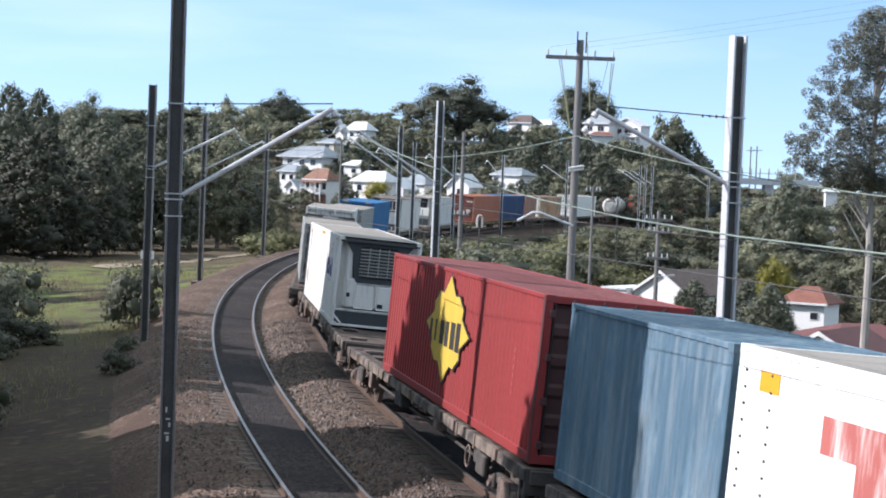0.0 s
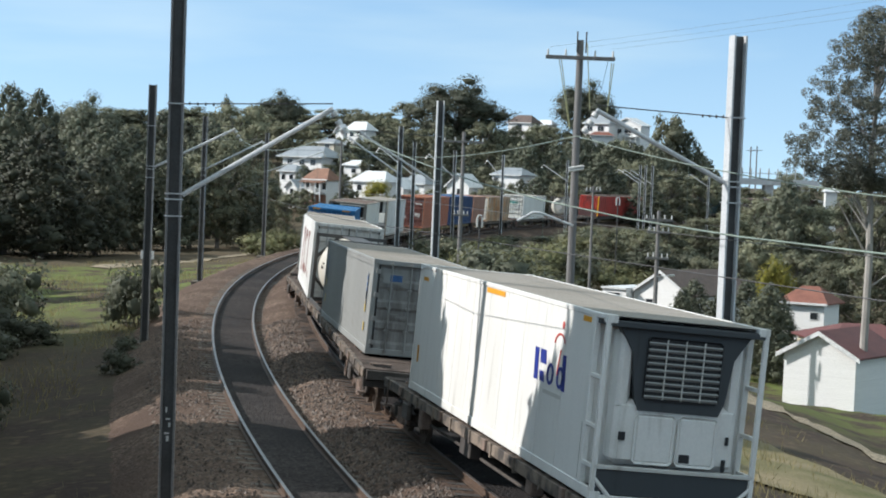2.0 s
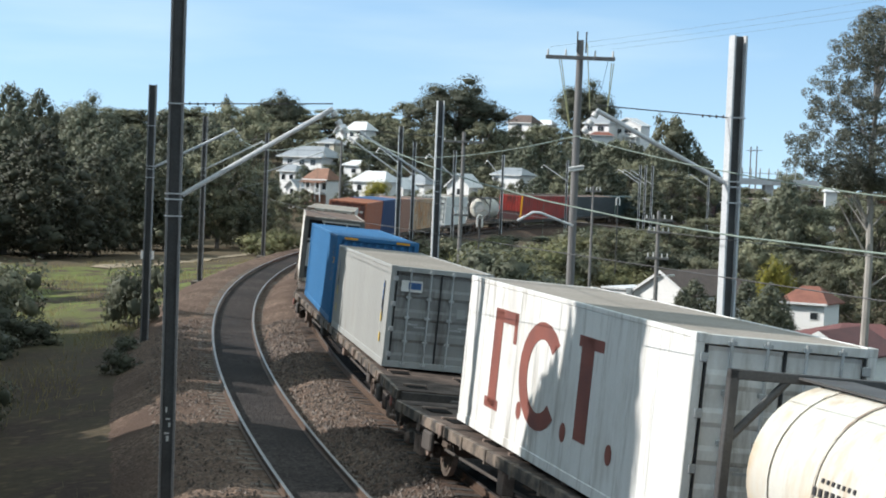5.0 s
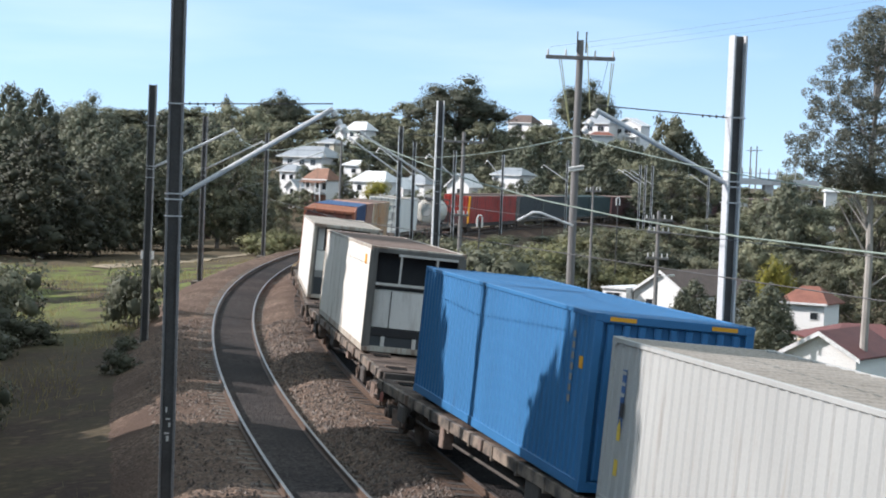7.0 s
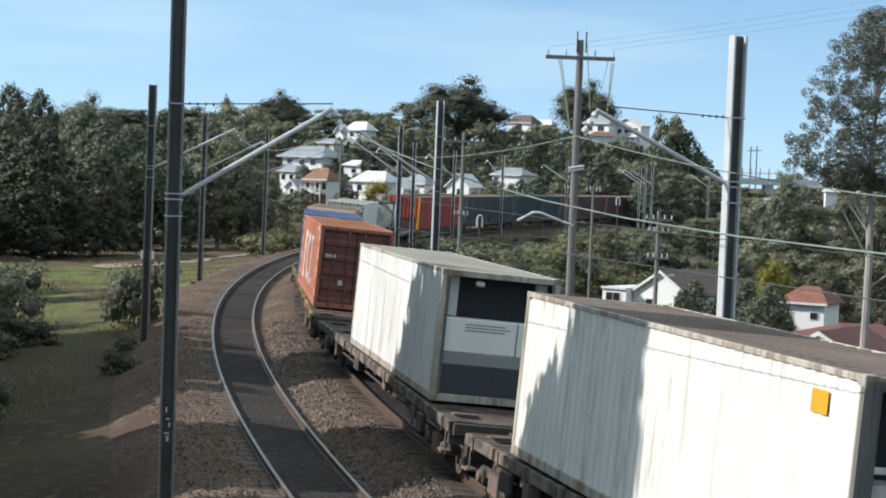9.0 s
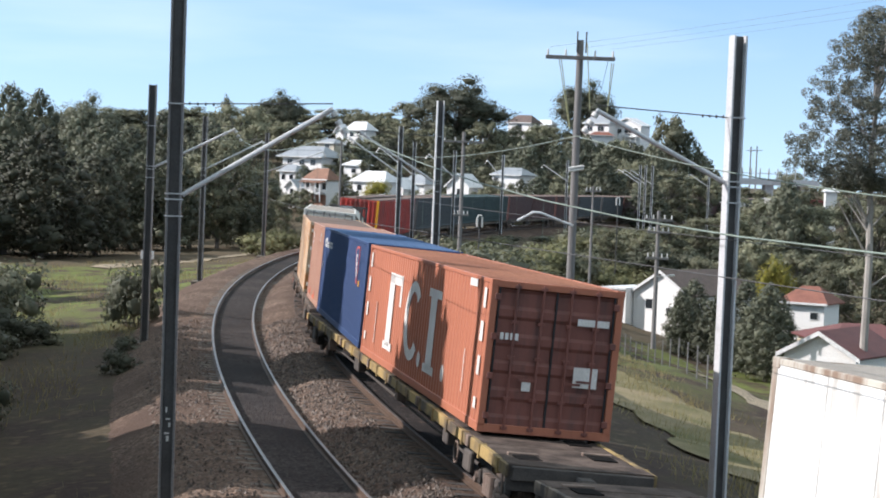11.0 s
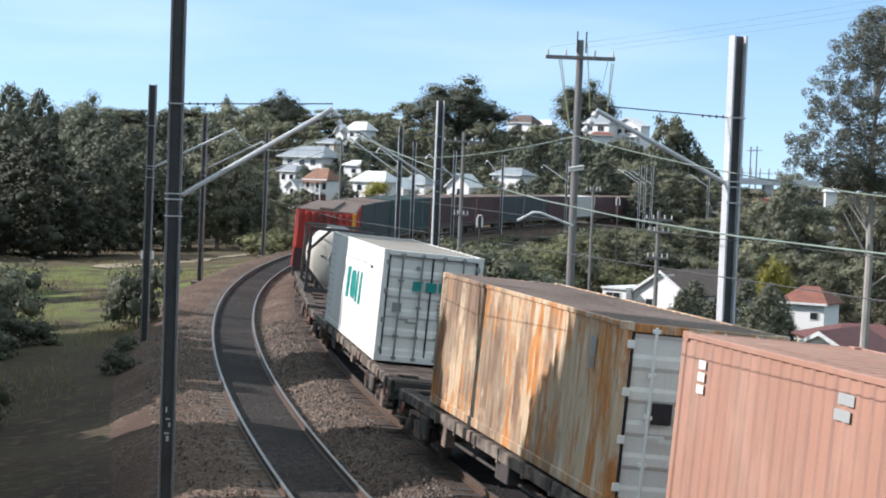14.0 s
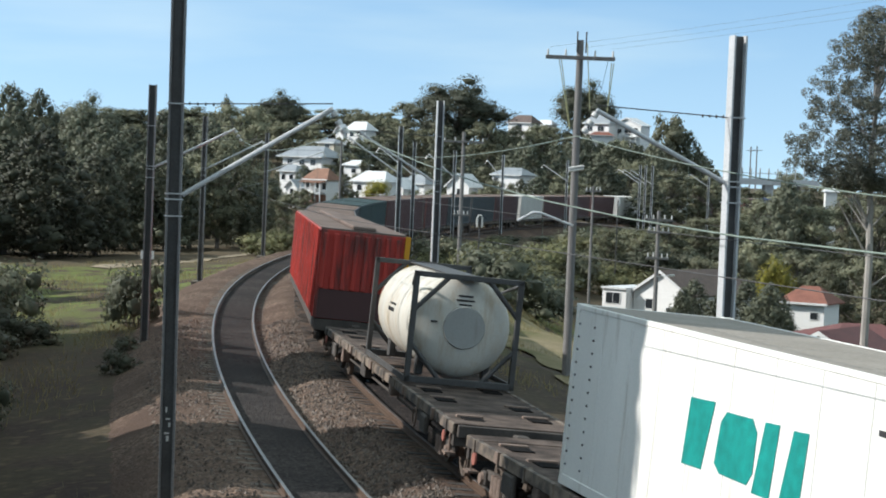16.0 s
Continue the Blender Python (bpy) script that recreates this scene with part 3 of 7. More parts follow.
        u = bmesh.new()
        n = 12
        lo, hi = [], []
        for k in range(n + 1):  # the housing bulges outwards in the middle
            x = -hw + 0.13 + k * (CW - 0.26) / n
            y = y0 + 0.02 + 0.2 * (x / (hw - 0.13)) ** 2
            lo.append(u.verts.new((x, y, 0.62)))
            hi.append(u.verts.new((x, y, 1.56)))
        for k in range(n):
            u.faces.new((lo[k], lo[k + 1], hi[k + 1], hi[k]))
        back_lo, back_hi = [u.verts.new((q, y0 + 0.5, 0.62)) for q in (-hw + 0.13, hw - 0.13)], [u.verts.new((q, y0 + 0.5, 1.56)) for q in (-hw + 0.13, hw - 0.13)]
        u.faces.new(hi + back_hi[::-1])
        u.faces.new(lo[::-1] + back_lo)
        low = part("equipment_box", u, PANEL_GREY, c, "bulging grey equipment housing")
        for q in (-0.58,):
            y = y0 + 0.012 + 0.2 * (q / (hw - 0.13)) ** 2
            part("seam", boxed(q - 0.012, q + 0.012, y - 0.004, y + 0.02, 0.63, 1.55), DARK_STEEL, low)
        part("latch", boxed(0.66, 0.74, y0 + 0.06, y0 + 0.08, 1.28, 1.38), REEFER_WHITE, low)
        part("cross_bar", boxed(-hw + 0.14, hw - 0.14, y0 - 0.01, y0 + 0.05, 1.68, 1.75, 0.01), REEFER_GREY, c)
        part("cross_bar", boxed(-0.5, hw - 0.14, y0 - 0.01, y0 + 0.05, h - 0.22, h - 0.15, 0.01), REEFER_GREY, c)
        for x in (-0.42, 0.5):
            part("upright", boxed(x - 0.025, x + 0.025, y0 - 0.008, y0 + 0.045, 1.75, h - 0.22), REEFER_GREY, c)
        for x in (-1, 1):
            part("jamb", boxed(x * (hw - 0.096) - 0.1, x * (hw - 0.096) + 0.1, y0 - 0.012, y0 + 0.075, 0.125, h - 0.12), GRIMY_STEEL, c, "grimy dark jamb")
        part("header", boxed(-hw + 0.05, hw - 0.05, y0 - 0.012, y0 + 0.03, h - 0.15, h - 0.05), GRIMY_STEEL, c, "grimy dark header")
        part("belly_band", boxed(-hw + 0.12, hw - 0.12, y0 + 0.0, y0 + 0.3, 0.4, 0.6, 0.01), RUBBER, c)
        part("skirt", boxed(-hw + 0.12, hw - 0.12, y0 + 0.03, y0 + 0.3, 0.12, 0.4, 0.01), DARK_GREY, c)
        for q in (-0.7, 0.1, 0.6):
            part("skirt_bracket", boxed(q - 0.05, q + 0.05, y0 - 0.01, y0 + 0.04, 0.14, 0.4, 0.008), REEFER_GREY, c)
    elif front == "panel":
        # black back wall, so the recess reads as shaded
        part("bulkhead", boxed(-hw + 0.1, hw - 0.1, y0 + 0.5, y0 + 0.56, 0.12, h - 0.1), RUBBER, c, "recessed bulkhead, coloured black for the shade inside")
        low = part("equipment_box", boxed(-hw + 0.14, hw - 0.14, y0 + 0.12, y0 + 0.5, 0.98, 1.68, 0.03), LIFTED_WHITE, c, "bright white equipment cover")
        part("seam", boxed(0.44, 0.46, y0 + 0.112, y0 + 0.13, 1.0, 1.66), DARK_STEEL, low)
        for k in range(3):
            part("small_marking", boxed(-0.62, 0.2 + 0.1 * (k % 2), y0 + 0.114, y0 + 0.121, 1.55 - 0.06 * k, 1.575 - 0.06 * k), GREY_BOX, low)
        part("sill_band", boxed(-hw + 0.14, hw - 0.14, y0 + 0.1, y0 + 0.5, 0.74, 0.975, 0.012), GREY_BOX, c, "grey band below the cover")
        part("skirt", boxed(-hw + 0.12, hw - 0.12, y0 + 0.05, y0 + 0.5, 0.12, 0.735, 0.012), DARK_GREY, c)
        for x in (-1, 1):
            part("inner_cheek", boxed(x * (hw - 0.3) - 0.12, x * (hw - 0.3) + 0.12, y0 + 0.3, y0 + 0.5, 1.7, h - 0.14, 0.02), PANEL_GREY, c)
            part("jamb", boxed(x * (hw - 0.15) - 0.03, x * (hw - 0.15) + 0.03, y0 - 0.012, y0 + 0.06, 0.125, h - 0.12), GRIMY_STEEL, c, "grimy dark jamb")
        part("lamp", boxed(-0.5, -0.32, y0 + 0.05, y0 + 0.2, h - 0.3, h - 0.2, 0.03), PANEL_GREY, c)
    elif front == "ribs":
        b = boxed(-hw + 0.12, hw - 0.12, y0 + 0.09, y0 + 0.12, 0.15, h - 0.12)
        wall = part("front_wall", b, mat, c)
        for k in range(9):
            x = -hw + 0.26 + k * (CW - 0.52) / 8
            part("rib", boxed(x - 0.06, x + 0.06, y0 + 0.02, y0 + 0.1, 0.16, h - 0.14, 0.025), mat, wall)
    else:
        b = moved(corrugated(CW - 0.26, h - 0.28, z0=0.15), Matrix.Translation((0, y0 + 0.03, 0)) @ Matrix.Rotation(math.pi / 2, 4, "Z"))
        part("front_wall", b, mat, c)
    MOVING.append((c, s + hl, up))
    return c


def decor(c, name, points, mat, length, out=0.004, label=""):
    """A painted shape on the container's sunny side: y from the front end, z from the base."""
    b = moved(slab([(y - length / 2, z) for y, z in points], 0.004), Matrix.Translation((-CW / 2 + 0.012 - out, 0, 0)))
    return part(name, b, mat, c, label)


def bar(c, name, y0, y1, z0, z1, mat, length, out=0.004, label="", lean=0.0):
    return decor(c, name, [(y0, z0), (y1, z0), (y1 - lean, z1), (y0 - lean, z1)], mat, length, out, label)


def arc(c, name, y, z, ry, rz, a0, a1, wide, mat, length, out=0.004):
    """A painted part of a ring round (y, z); angles in degrees from the front end upwards."""
    n = 18
    turns = [radians(a0 + (a1 - a0) * k / n) for k in range(n + 1)]
    outer = [(y - ry * math.cos(a), z + rz * math.sin(a)) for a in turns]
    inner = [(y - (ry - wide) * math.cos(a), z + (rz - wide * 0.55) * math.sin(a)) for a in turns]
    for k in range(n):
        decor(c, name, [outer[k], outer[k + 1], inner[k + 1], inner[k]], mat, length, out)


def disc(c, name, y, z, r, mat, length, out=0.004):
    return decor(c, name, [(y + r * math.cos(k * math.pi / 6), z + r * math.sin(k * math.pi / 6)) for k in range(12)], mat, length, out)


def front_bar(c, x0, x1, z0, z1, mat, length, label="", out=-0.02):
    return part("marking", boxed(x0, x1, -length / 2 + out - 0.004, -length / 2 + out, z0, z1), mat, c, label)


REEFER_WHITE = paint("reefer_white", (0.77, 0.755, 0.71), (0.46, 0.44, 0.39), 0.28, 0.45)
REEFER_GREY = paint("reefer_grey", (0.58, 0.565, 0.52), (0.3, 0.28, 0.25), 0.25)
WHITE_BOX = paint("white_box_paint", (0.80, 0.785, 0.73), (0.48, 0.44, 0.37), 0.24)
# lifted, warm white for ends: the skylight they lack is in the colour
LIFTED_WHITE = paint("lifted_white_paint", (0.88, 0.86, 0.78), (0.6, 0.57, 0.5), 0.1)
CREAM_BOX = paint("cream_box_paint", (0.76, 0.735, 0.67), (0.34, 0.30, 0.24), 0.3)
DIRTY_WHITE = paint("dirty_white_paint", (0.74, 0.735, 0.70), (0.30, 0.28, 0.24), 0.36)
PANEL_GREY = paint("pale_housing_paint", (0.70, 0.69, 0.64), (0.42, 0.40, 0.36), 0.3, 0.4)
GREY_BOX = paint("grey_box_paint", (0.29, 0.295, 0.28), (0.20, 0.185, 0.16), 0.2)
# grey door ends: grime streaks, with the end's shade in the colour
SHADED_GRIMY_GREY = paint("shaded_grimy_grey_paint", (0.28, 0.28, 0.265), (0.12, 0.11, 0.10), 0.42)
BAR_GREY = material("lock_rod_grey", (0.50, 0.51, 0.50), 0.5, 0.2, (0.3, 0.3, 0.29), 2)
PALE_GREY = paint("pale_grey_paint", (0.35, 0.355, 0.335), (0.25, 0.235, 0.21), 0.25)
RED_BOX = paint("red_box_paint", (0.27, 0.036, 0.034), (0.13, 0.045, 0.038), 0.3)
SLATE_BOX = paint("slate_blue_paint", (0.085, 0.15, 0.20), (0.19, 0.235, 0.255), 0.45)
BLUE_BOX = paint("bright_blue_paint", (0.032, 0.15, 0.325), (0.03, 0.09, 0.18), 0.18)
NAVY_BOX = paint("navy_blue_paint", (0.028, 0.058, 0.146), (0.03, 0.048, 0.09), 0.15)
ORANGE_BROWN = paint("orange_brown_paint", (0.43, 0.155, 0.088), (0.28, 0.105, 0.065), 0.25)
# half as bright as the brown sides: door-end shade in the colour, plus grime
SHADED_GRIMY_BROWN = paint("shaded_grimy_brown_paint", (0.22, 0.083, 0.062), (0.10, 0.05, 0.042), 0.4)
SALMON = paint("faded_salmon_paint", (0.40, 0.215, 0.15), (0.26, 0.15, 0.11), 0.4)
RUSTY = paint("rusting_white_paint", (0.58, 0.45, 0.30), (0.68, 0.61, 0.49), 0.42)


def rust_over(m, colours, patch, streak, at, wide):
    """Another layer of wear on a paint: large uneven patches drawn out downwards."""
    n, l = m.node_tree.nodes, m.node_tree.links
    shader = n["Principled BSDF"]
    base = shader.inputs["Base Color"].links[0].from_socket
    co, mp, big, ramp, mix, tint, tr = (n.new("ShaderNode" + k) for k in ("TexCoord", "Mapping", "TexNoise", "ValToRGB", "Mix", "TexNoise", "ValToRGB"))
    mp.inputs["Scale"].default_value, mp.inputs["Location"].default_value = (patch, patch, patch * streak), (3.1, 7.7, 1.9)
    big.inputs["Scale"].default_value, big.inputs["Detail"].default_value, big.inputs["Roughness"].default_value = 1.0, 10, 0.72
    tint.inputs["Scale"].default_value, tint.inputs["Detail"].default_value = 5.0, 5
    ramp.color_ramp.elements[0].position, ramp.color_ramp.elements[1].position = at, at + wide
    tr.color_ramp.elements[0].color, tr.color_ramp.elements[1].color = (*colours[0], 1), (*colours[1], 1)
    tr.color_ramp.elements[0].position, tr.color_ramp.elements[1].position = 0.38, 0.62
    mix.data_type = "RGBA"
    l.new(co.outputs["Object"], mp.inputs["Vector"]), l.new(mp.outputs[0], big.inputs["Vector"]), l.new(mp.outputs[0], tint.inputs["Vector"])
    l.new(big.outputs[0], ramp.inputs[0]), l.new(tint.outputs[0], tr.inputs[0])
    l.new(ramp.outputs[0], mix.inputs["Factor"]), l.new(base, mix.inputs["A"]), l.new(tr.outputs[0], mix.inputs["B"])
    l.new(mix.outputs["Result"], shader.inputs["Base Color"])


rust_over(RUSTY, ((0.52, 0.23, 0.065), (0.36, 0.145, 0.05)), 3.0, 0.2, 0.455, 0.09)
rust_over(RUSTY, ((0.19, 0.12, 0.08), (0.31, 0.23, 0.155)), 0.5, 0.45, 0.5, 0.07)
rust_over(RUSTY, ((0.10, 0.065, 0.05), (0.20, 0.11, 0.06)), 3.4, 0.3, 0.63, 0.06)
rust_over(DIRTY_WHITE, ((0.44, 0.42, 0.38), (0.56, 0.545, 0.50)), 0.9, 0.4, 0.48, 0.22)
rust_over(CREAM_BOX, ((0.50, 0.47, 0.40), (0.42, 0.37, 0.29)), 0.8, 0.35, 0.56, 0.18)
rust_over(SLATE_BOX, ((0.19, 0.25, 0.28), (0.10, 0.18, 0.24)), 1.1, 0.4, 0.52, 0.14)
rust_over(SLATE_BOX, ((0.09, 0.105, 0.10), (0.16, 0.17, 0.15)), 2.4, 0.45, 0.6, 0.1)
rust_over(SALMON, ((0.30, 0.19, 0.14), (0.44, 0.26, 0.19)), 0.7, 0.35, 0.5, 0.2)
TANK_PAINT = paint("cream_tank_paint", (0.62, 0.60, 0.53), (0.42, 0.34, 0.24), 0.4)
rust_over(TANK_PAINT, ((0.50, 0.38, 0.23), (0.52, 0.48, 0.40)), 0.7, 0.6, 0.52, 0.2)
rust_over(TANK_PAINT, ((0.30, 0.27, 0.22), (0.42, 0.39, 0.33)), 1.6, 0.35, 0.58, 0.14)
GRIMY_STEEL = paint("grimy_frame_paint", (0.15, 0.145, 0.13), (0.06, 0.055, 0.05), 0.45)
DARK_GREY = paint("dark_grey_paint", (0.055, 0.062, 0.066), (0.03, 0.03, 0.03), 0.2)
TEAL_BOX = paint("dark_teal_paint", (0.03, 0.055, 0.055), (0.025, 0.03, 0.03), 0.3)
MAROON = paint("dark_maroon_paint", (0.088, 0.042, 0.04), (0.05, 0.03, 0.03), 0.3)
WAGON_RED = paint("wagon_red_paint", (0.50, 0.055, 0.04), (0.07, 0.04, 0.035), 0.5)
HAZARD = paint("yellow_orange_paint", (0.72, 0.34, 0.02), (0.4, 0.2, 0.05), 0.1)
BRIGHT_YELLOW = material("logo_yellow", (0.64, 0.45, 0.05), 0.6, 0, (0.48, 0.33, 0.04), 1.2)
LOGO_BLACK = material("logo_black", (0.03, 0.028, 0.03), 0.6)
FADED_RED = paint("faded_red_marking", (0.40, 0.12, 0.10), (0.70, 0.62, 0.56), 0.5)
LOGO_WHITE = material("logo_white", (0.76, 0.74, 0.70), 0.6, 0, (0.58, 0.55, 0.5), 1.5)
SPRAY = material("orange_spray_paint", (0.75, 0.12, 0.03), 0.6, 0, (0.45, 0.13, 0.07), 2.0)
LOGO_TEAL = material("logo_teal", (0.01, 0.30, 0.26), 0.5)
LABEL_BLUE = material("faded_label_blue", (0.04, 0.12, 0.30), 0.6)
LOGO_BROWN = material("logo_rust_brown", (0.26, 0.085, 0.06), 0.6, 0, (0.16, 0.06, 0.05), 1.5)
LOGO_BLUE = material("logo_blue", (0.02, 0.04, 0.28), 0.5)
LOGO_RED = material("logo_red", (0.55, 0.06, 0.05), 0.5, 0, (0.38, 0.10, 0.08), 1.5)
ROOF_GRIME = material("roof_grime", (0.34, 0.31, 0.27), 0.9, 0, (0.26, 0.235, 0.20), 0.6, 20, 0.2, gloss=0.15)
DUSTY_BLUE = material("dusty_blue_roof", (0.09, 0.155, 0.27), 0.85, 0, (0.05, 0.095, 0.19), 0.5, 15, 0.1, gloss=0.15)
RUST_ROOF = material("faded_orange_roof", (0.34, 0.155, 0.095), 0.9, 0, (0.24, 0.105, 0.068), 0.5, 20, 0.15, gloss=0.15)
RED_ROOF_DUST = material("dusty_red_roof", (0.25, 0.10, 0.095), 0.9, 0, (0.16, 0.06, 0.06), 0.5, 20, 0.15, gloss=0.15)
RUSTY_EDGE = paint("rust_edged_cream", (0.50, 0.47, 0.40), (0.18, 0.11, 0.07), 0.55)
ROOF_BROWN = material("roof_brown", (0.22, 0.17, 0.145), 0.9, 0, (0.13, 0.10, 0.085), 0.6, 20, 0.2, gloss=0.15)
L40, L20, L48, L47, L45 = 12.19, 6.06, 13.85, 14.2, 13.4


def tank(s, h=2.42, up=1.14):
    c = thing("tank_container", "cream cylindrical tank in a grey steel frame on a flat wagon", "tank container", group="containers of the goods train")
    hw, hl, R, mid = CW / 2, L20 / 2, h * 0.462, h * 0.52
    b = bmesh.new()
    bmesh.ops.create_uvsphere(b, u_segments=40, v_segments=20, radius=R)
    for v in b.verts:
        y = v.co.z
        v.co = Vector((v.co.x, math.copysign(min(1, abs(y) / R) ** 1.0 * 0.42, y) + (2.42 if y > 0.001 else -2.42 if y < -0.001 else 0), v.co.y))
    bmesh.ops.recalc_face_normals(b, faces=b.faces)
    shell = part("tank_shell", moved(b, Matrix.Translation((0, 0, mid))), TANK_PAINT, c, "cream painted tank", True)
    for y in (-1.9, -0.75, 0.75, 1.9):
        r = bmesh.new()
        bmesh.ops.create_cone(r, cap_ends=False, segments=40, radius1=R + 0.012, radius2=R + 0.012, depth=0.05, matrix=Matrix.Translation((0, y, mid)) @ Matrix.Rotation(math.pi / 2, 4, "X"))
        part("hoop", r, RUSTY_EDGE if abs(y) < 1 else TANK_PAINT, shell, smooth=True)
    disc = bmesh.new()
    bmesh.ops.create_cone(disc, cap_ends=True, segments=32, radius1=0.47, radius2=0.45, depth=0.06, matrix=Matrix.Translation((0.02, -2.83, mid)) @ Matrix.Rotation(math.pi / 2, 4, "X"))
    part("end_cover", disc, PALE_GREY, shell, "pale round end cover")
    for k, (x0, x1, z) in enumerate(((-0.16, 0.16, h * 0.80), (-0.2, 0.2, h * 0.76), (-0.14, 0.14, h * 0.72), (-0.72, -0.58, h * 0.55))):
        part("marking", boxed(x0, x1, -2.80, -2.70, z, z + 0.035), LOGO_BLACK, shell)
    for row, (a, y0, n, w) in enumerate(((176, 0.75, 6, 0.07), (169, 0.6, 7, 0.05))):
        a = radians(a)
        for k in range(n):
            y = y0 - k * (w + 0.07)
            part("side_marking", moved(boxed(-0.006, 0.006, y - w, y, -0.045 + 0.02 * row, 0.045 - 0.02 * row), Matrix.Translation(((R + 0.006) * math.cos(a), 0, mid + (R + 0.006) * math.sin(a))) @ Matrix.Rotation(math.pi - a, 4, "Y")), LOGO_BLACK, shell)
    for y in (-1, 1):
        e = bmesh.new()
        for x in (-1, 1):
            box(e, min(x * hw, x * (hw - 0.12)), max(x * hw, x * (hw - 0.12)), min(y * hl, y * (hl - 0.12)), max(y * hl, y * (hl - 0.12)), 0, h, 0.01)
            for z0, z1, zz in ((0.1, 0.86, 0), (h - 0.1, h - 0.86, 1)):
                rod(e, (x * (hw - 0.06), y * (hl - 0.06), z1), (x * 0.46, y * (hl - 0.06), z0), 0.055)
        box(e, -hw, hw, min(y * hl, y * (hl - 0.12)), max(y * hl, y * (hl - 0.12)), 0, 0.14, 0.01)
        box(e, -hw, hw, min(y * hl, y * (hl - 0.12)), max(y * hl, y * (hl - 0.12)), h - 0.12, h, 0.01)
        part("end_frame", e, DARK_STEEL, c, "dark steel end frame")
    for x in (-1, 1):
        part("side_rail", boxed(x * hw - 0.05 if x > 0 else -hw, x * hw if x > 0 else -hw + 0.05, -hl, hl, 0.0, 0.12), DARK_STEEL, c)
        part("brace", rod(bmesh.new(), (x * (hw - 0.03), -hl + 0.1, h - 0.1), (x * (hw - 0.2), -hl + 1.3, h - 0.36), 0.035), DARK_STEEL, c)
        for q in (-1, 1):
            part("saddle", boxed(x * 0.75 - 0.08, x * 0.75 + 0.08, q * 2.0 - 0.14, q * 2.0 + 0.14, 0.1, 0.62, 0.02), DARK_STEEL, c)
    part("catwalk", boxed(-0.35, 0.35, -hl + 0.1, hl - 0.1, h - 0.06, h - 0.03), DARK_STEEL, c)
    MOVING.append((c, s + hl, up))
    return c


# bogie, built once as a mesh set
WHEELSET, AXLES = [], []


def bogie(parent, y):
    for x in (-1, 1):
        b = bmesh.new()
        box(b, x * 1.02 - 0.06, x * 1.02 + 0.06, y - 1.15, y + 1.15, 0.44, 0.62, 0.03)
        box(b, x * 1.02 - 0.07, x * 1.02 + 0.07, y - 0.38, y + 0.38, 0.26, 0.44, 0.03)
        for k in (-0.88, 0.88):
            box(b, x * 1.04 - 0.1, x * 1.04 + 0.1, y + k - 0.14, y + k + 0.14, 0.34, 0.60, 0.03)
        frame_part = part("bogie_frame", b, UNDER, parent)
        for k in (-0.88, 0.88):
            part("axle_cap", rod(bmesh.new(), (x * 1.13, y + k, 0.46), (x * 1.19, y + k, 0.46), 0.12, 0.1, 12), CAP_RUST, frame_part, "pale rusty axle box cap")
        for k in (-0.2, 0.0, 0.2):
            part("spring", rod(bmesh.new(), (x * 1.1, y + k, 0.28), (x * 1.1, y + k, 0.62), 0.075, n=10), CAP_RUST, frame_part)
    for k in (-0.88, 0.88):
        if not WHEELSET:
            w = bmesh.new()
            for x in (-1, 1):
                bmesh.ops.create_cone(w, cap_ends=True, segments=28, radius1=0.46, radius2=0.45, depth=0.11, matrix=Matrix.Translation((x * 0.75, 0, 0)) @ Matrix.Rotation(math.pi / 2, 4, "Y"))
                bmesh.ops.create_cone(w, cap_ends=True, segments=28, radius1=0.37, radius2=0.33, depth=0.03, matrix=Matrix.Translation((x * 0.81, 0, 0)) @ Matrix.Rotation(math.pi / 2, 4, "Y"))
                for n in range(6):
                    a = n * math.pi / 3
                    box(w, x * 0.83 - 0.012, x * 0.83 + 0.012, 0.24 * math.cos(a) - 0.025, 0.24 * math.cos(a) + 0.025, 0.24 * math.sin(a) - 0.025, 0.24 * math.sin(a) + 0.025)
            rod(w, (-1.08, 0, 0), (1.08, 0, 0), 0.09, n=12)
            WHEELSET.append(mesh_of("wheelset", w, WHEEL))
        ws = part("wheelset", WHEELSET[0], None, parent, "worn steel wheels on an axle")
        ws.matrix_basis = Matrix.Translation((0, y + k, 0.46))
        AXLES.append((ws, y + k))
    part("bolster", boxed(-0.9, 0.9, y - 0.2, y + 0.2, 0.5, 0.78), UNDER, parent)


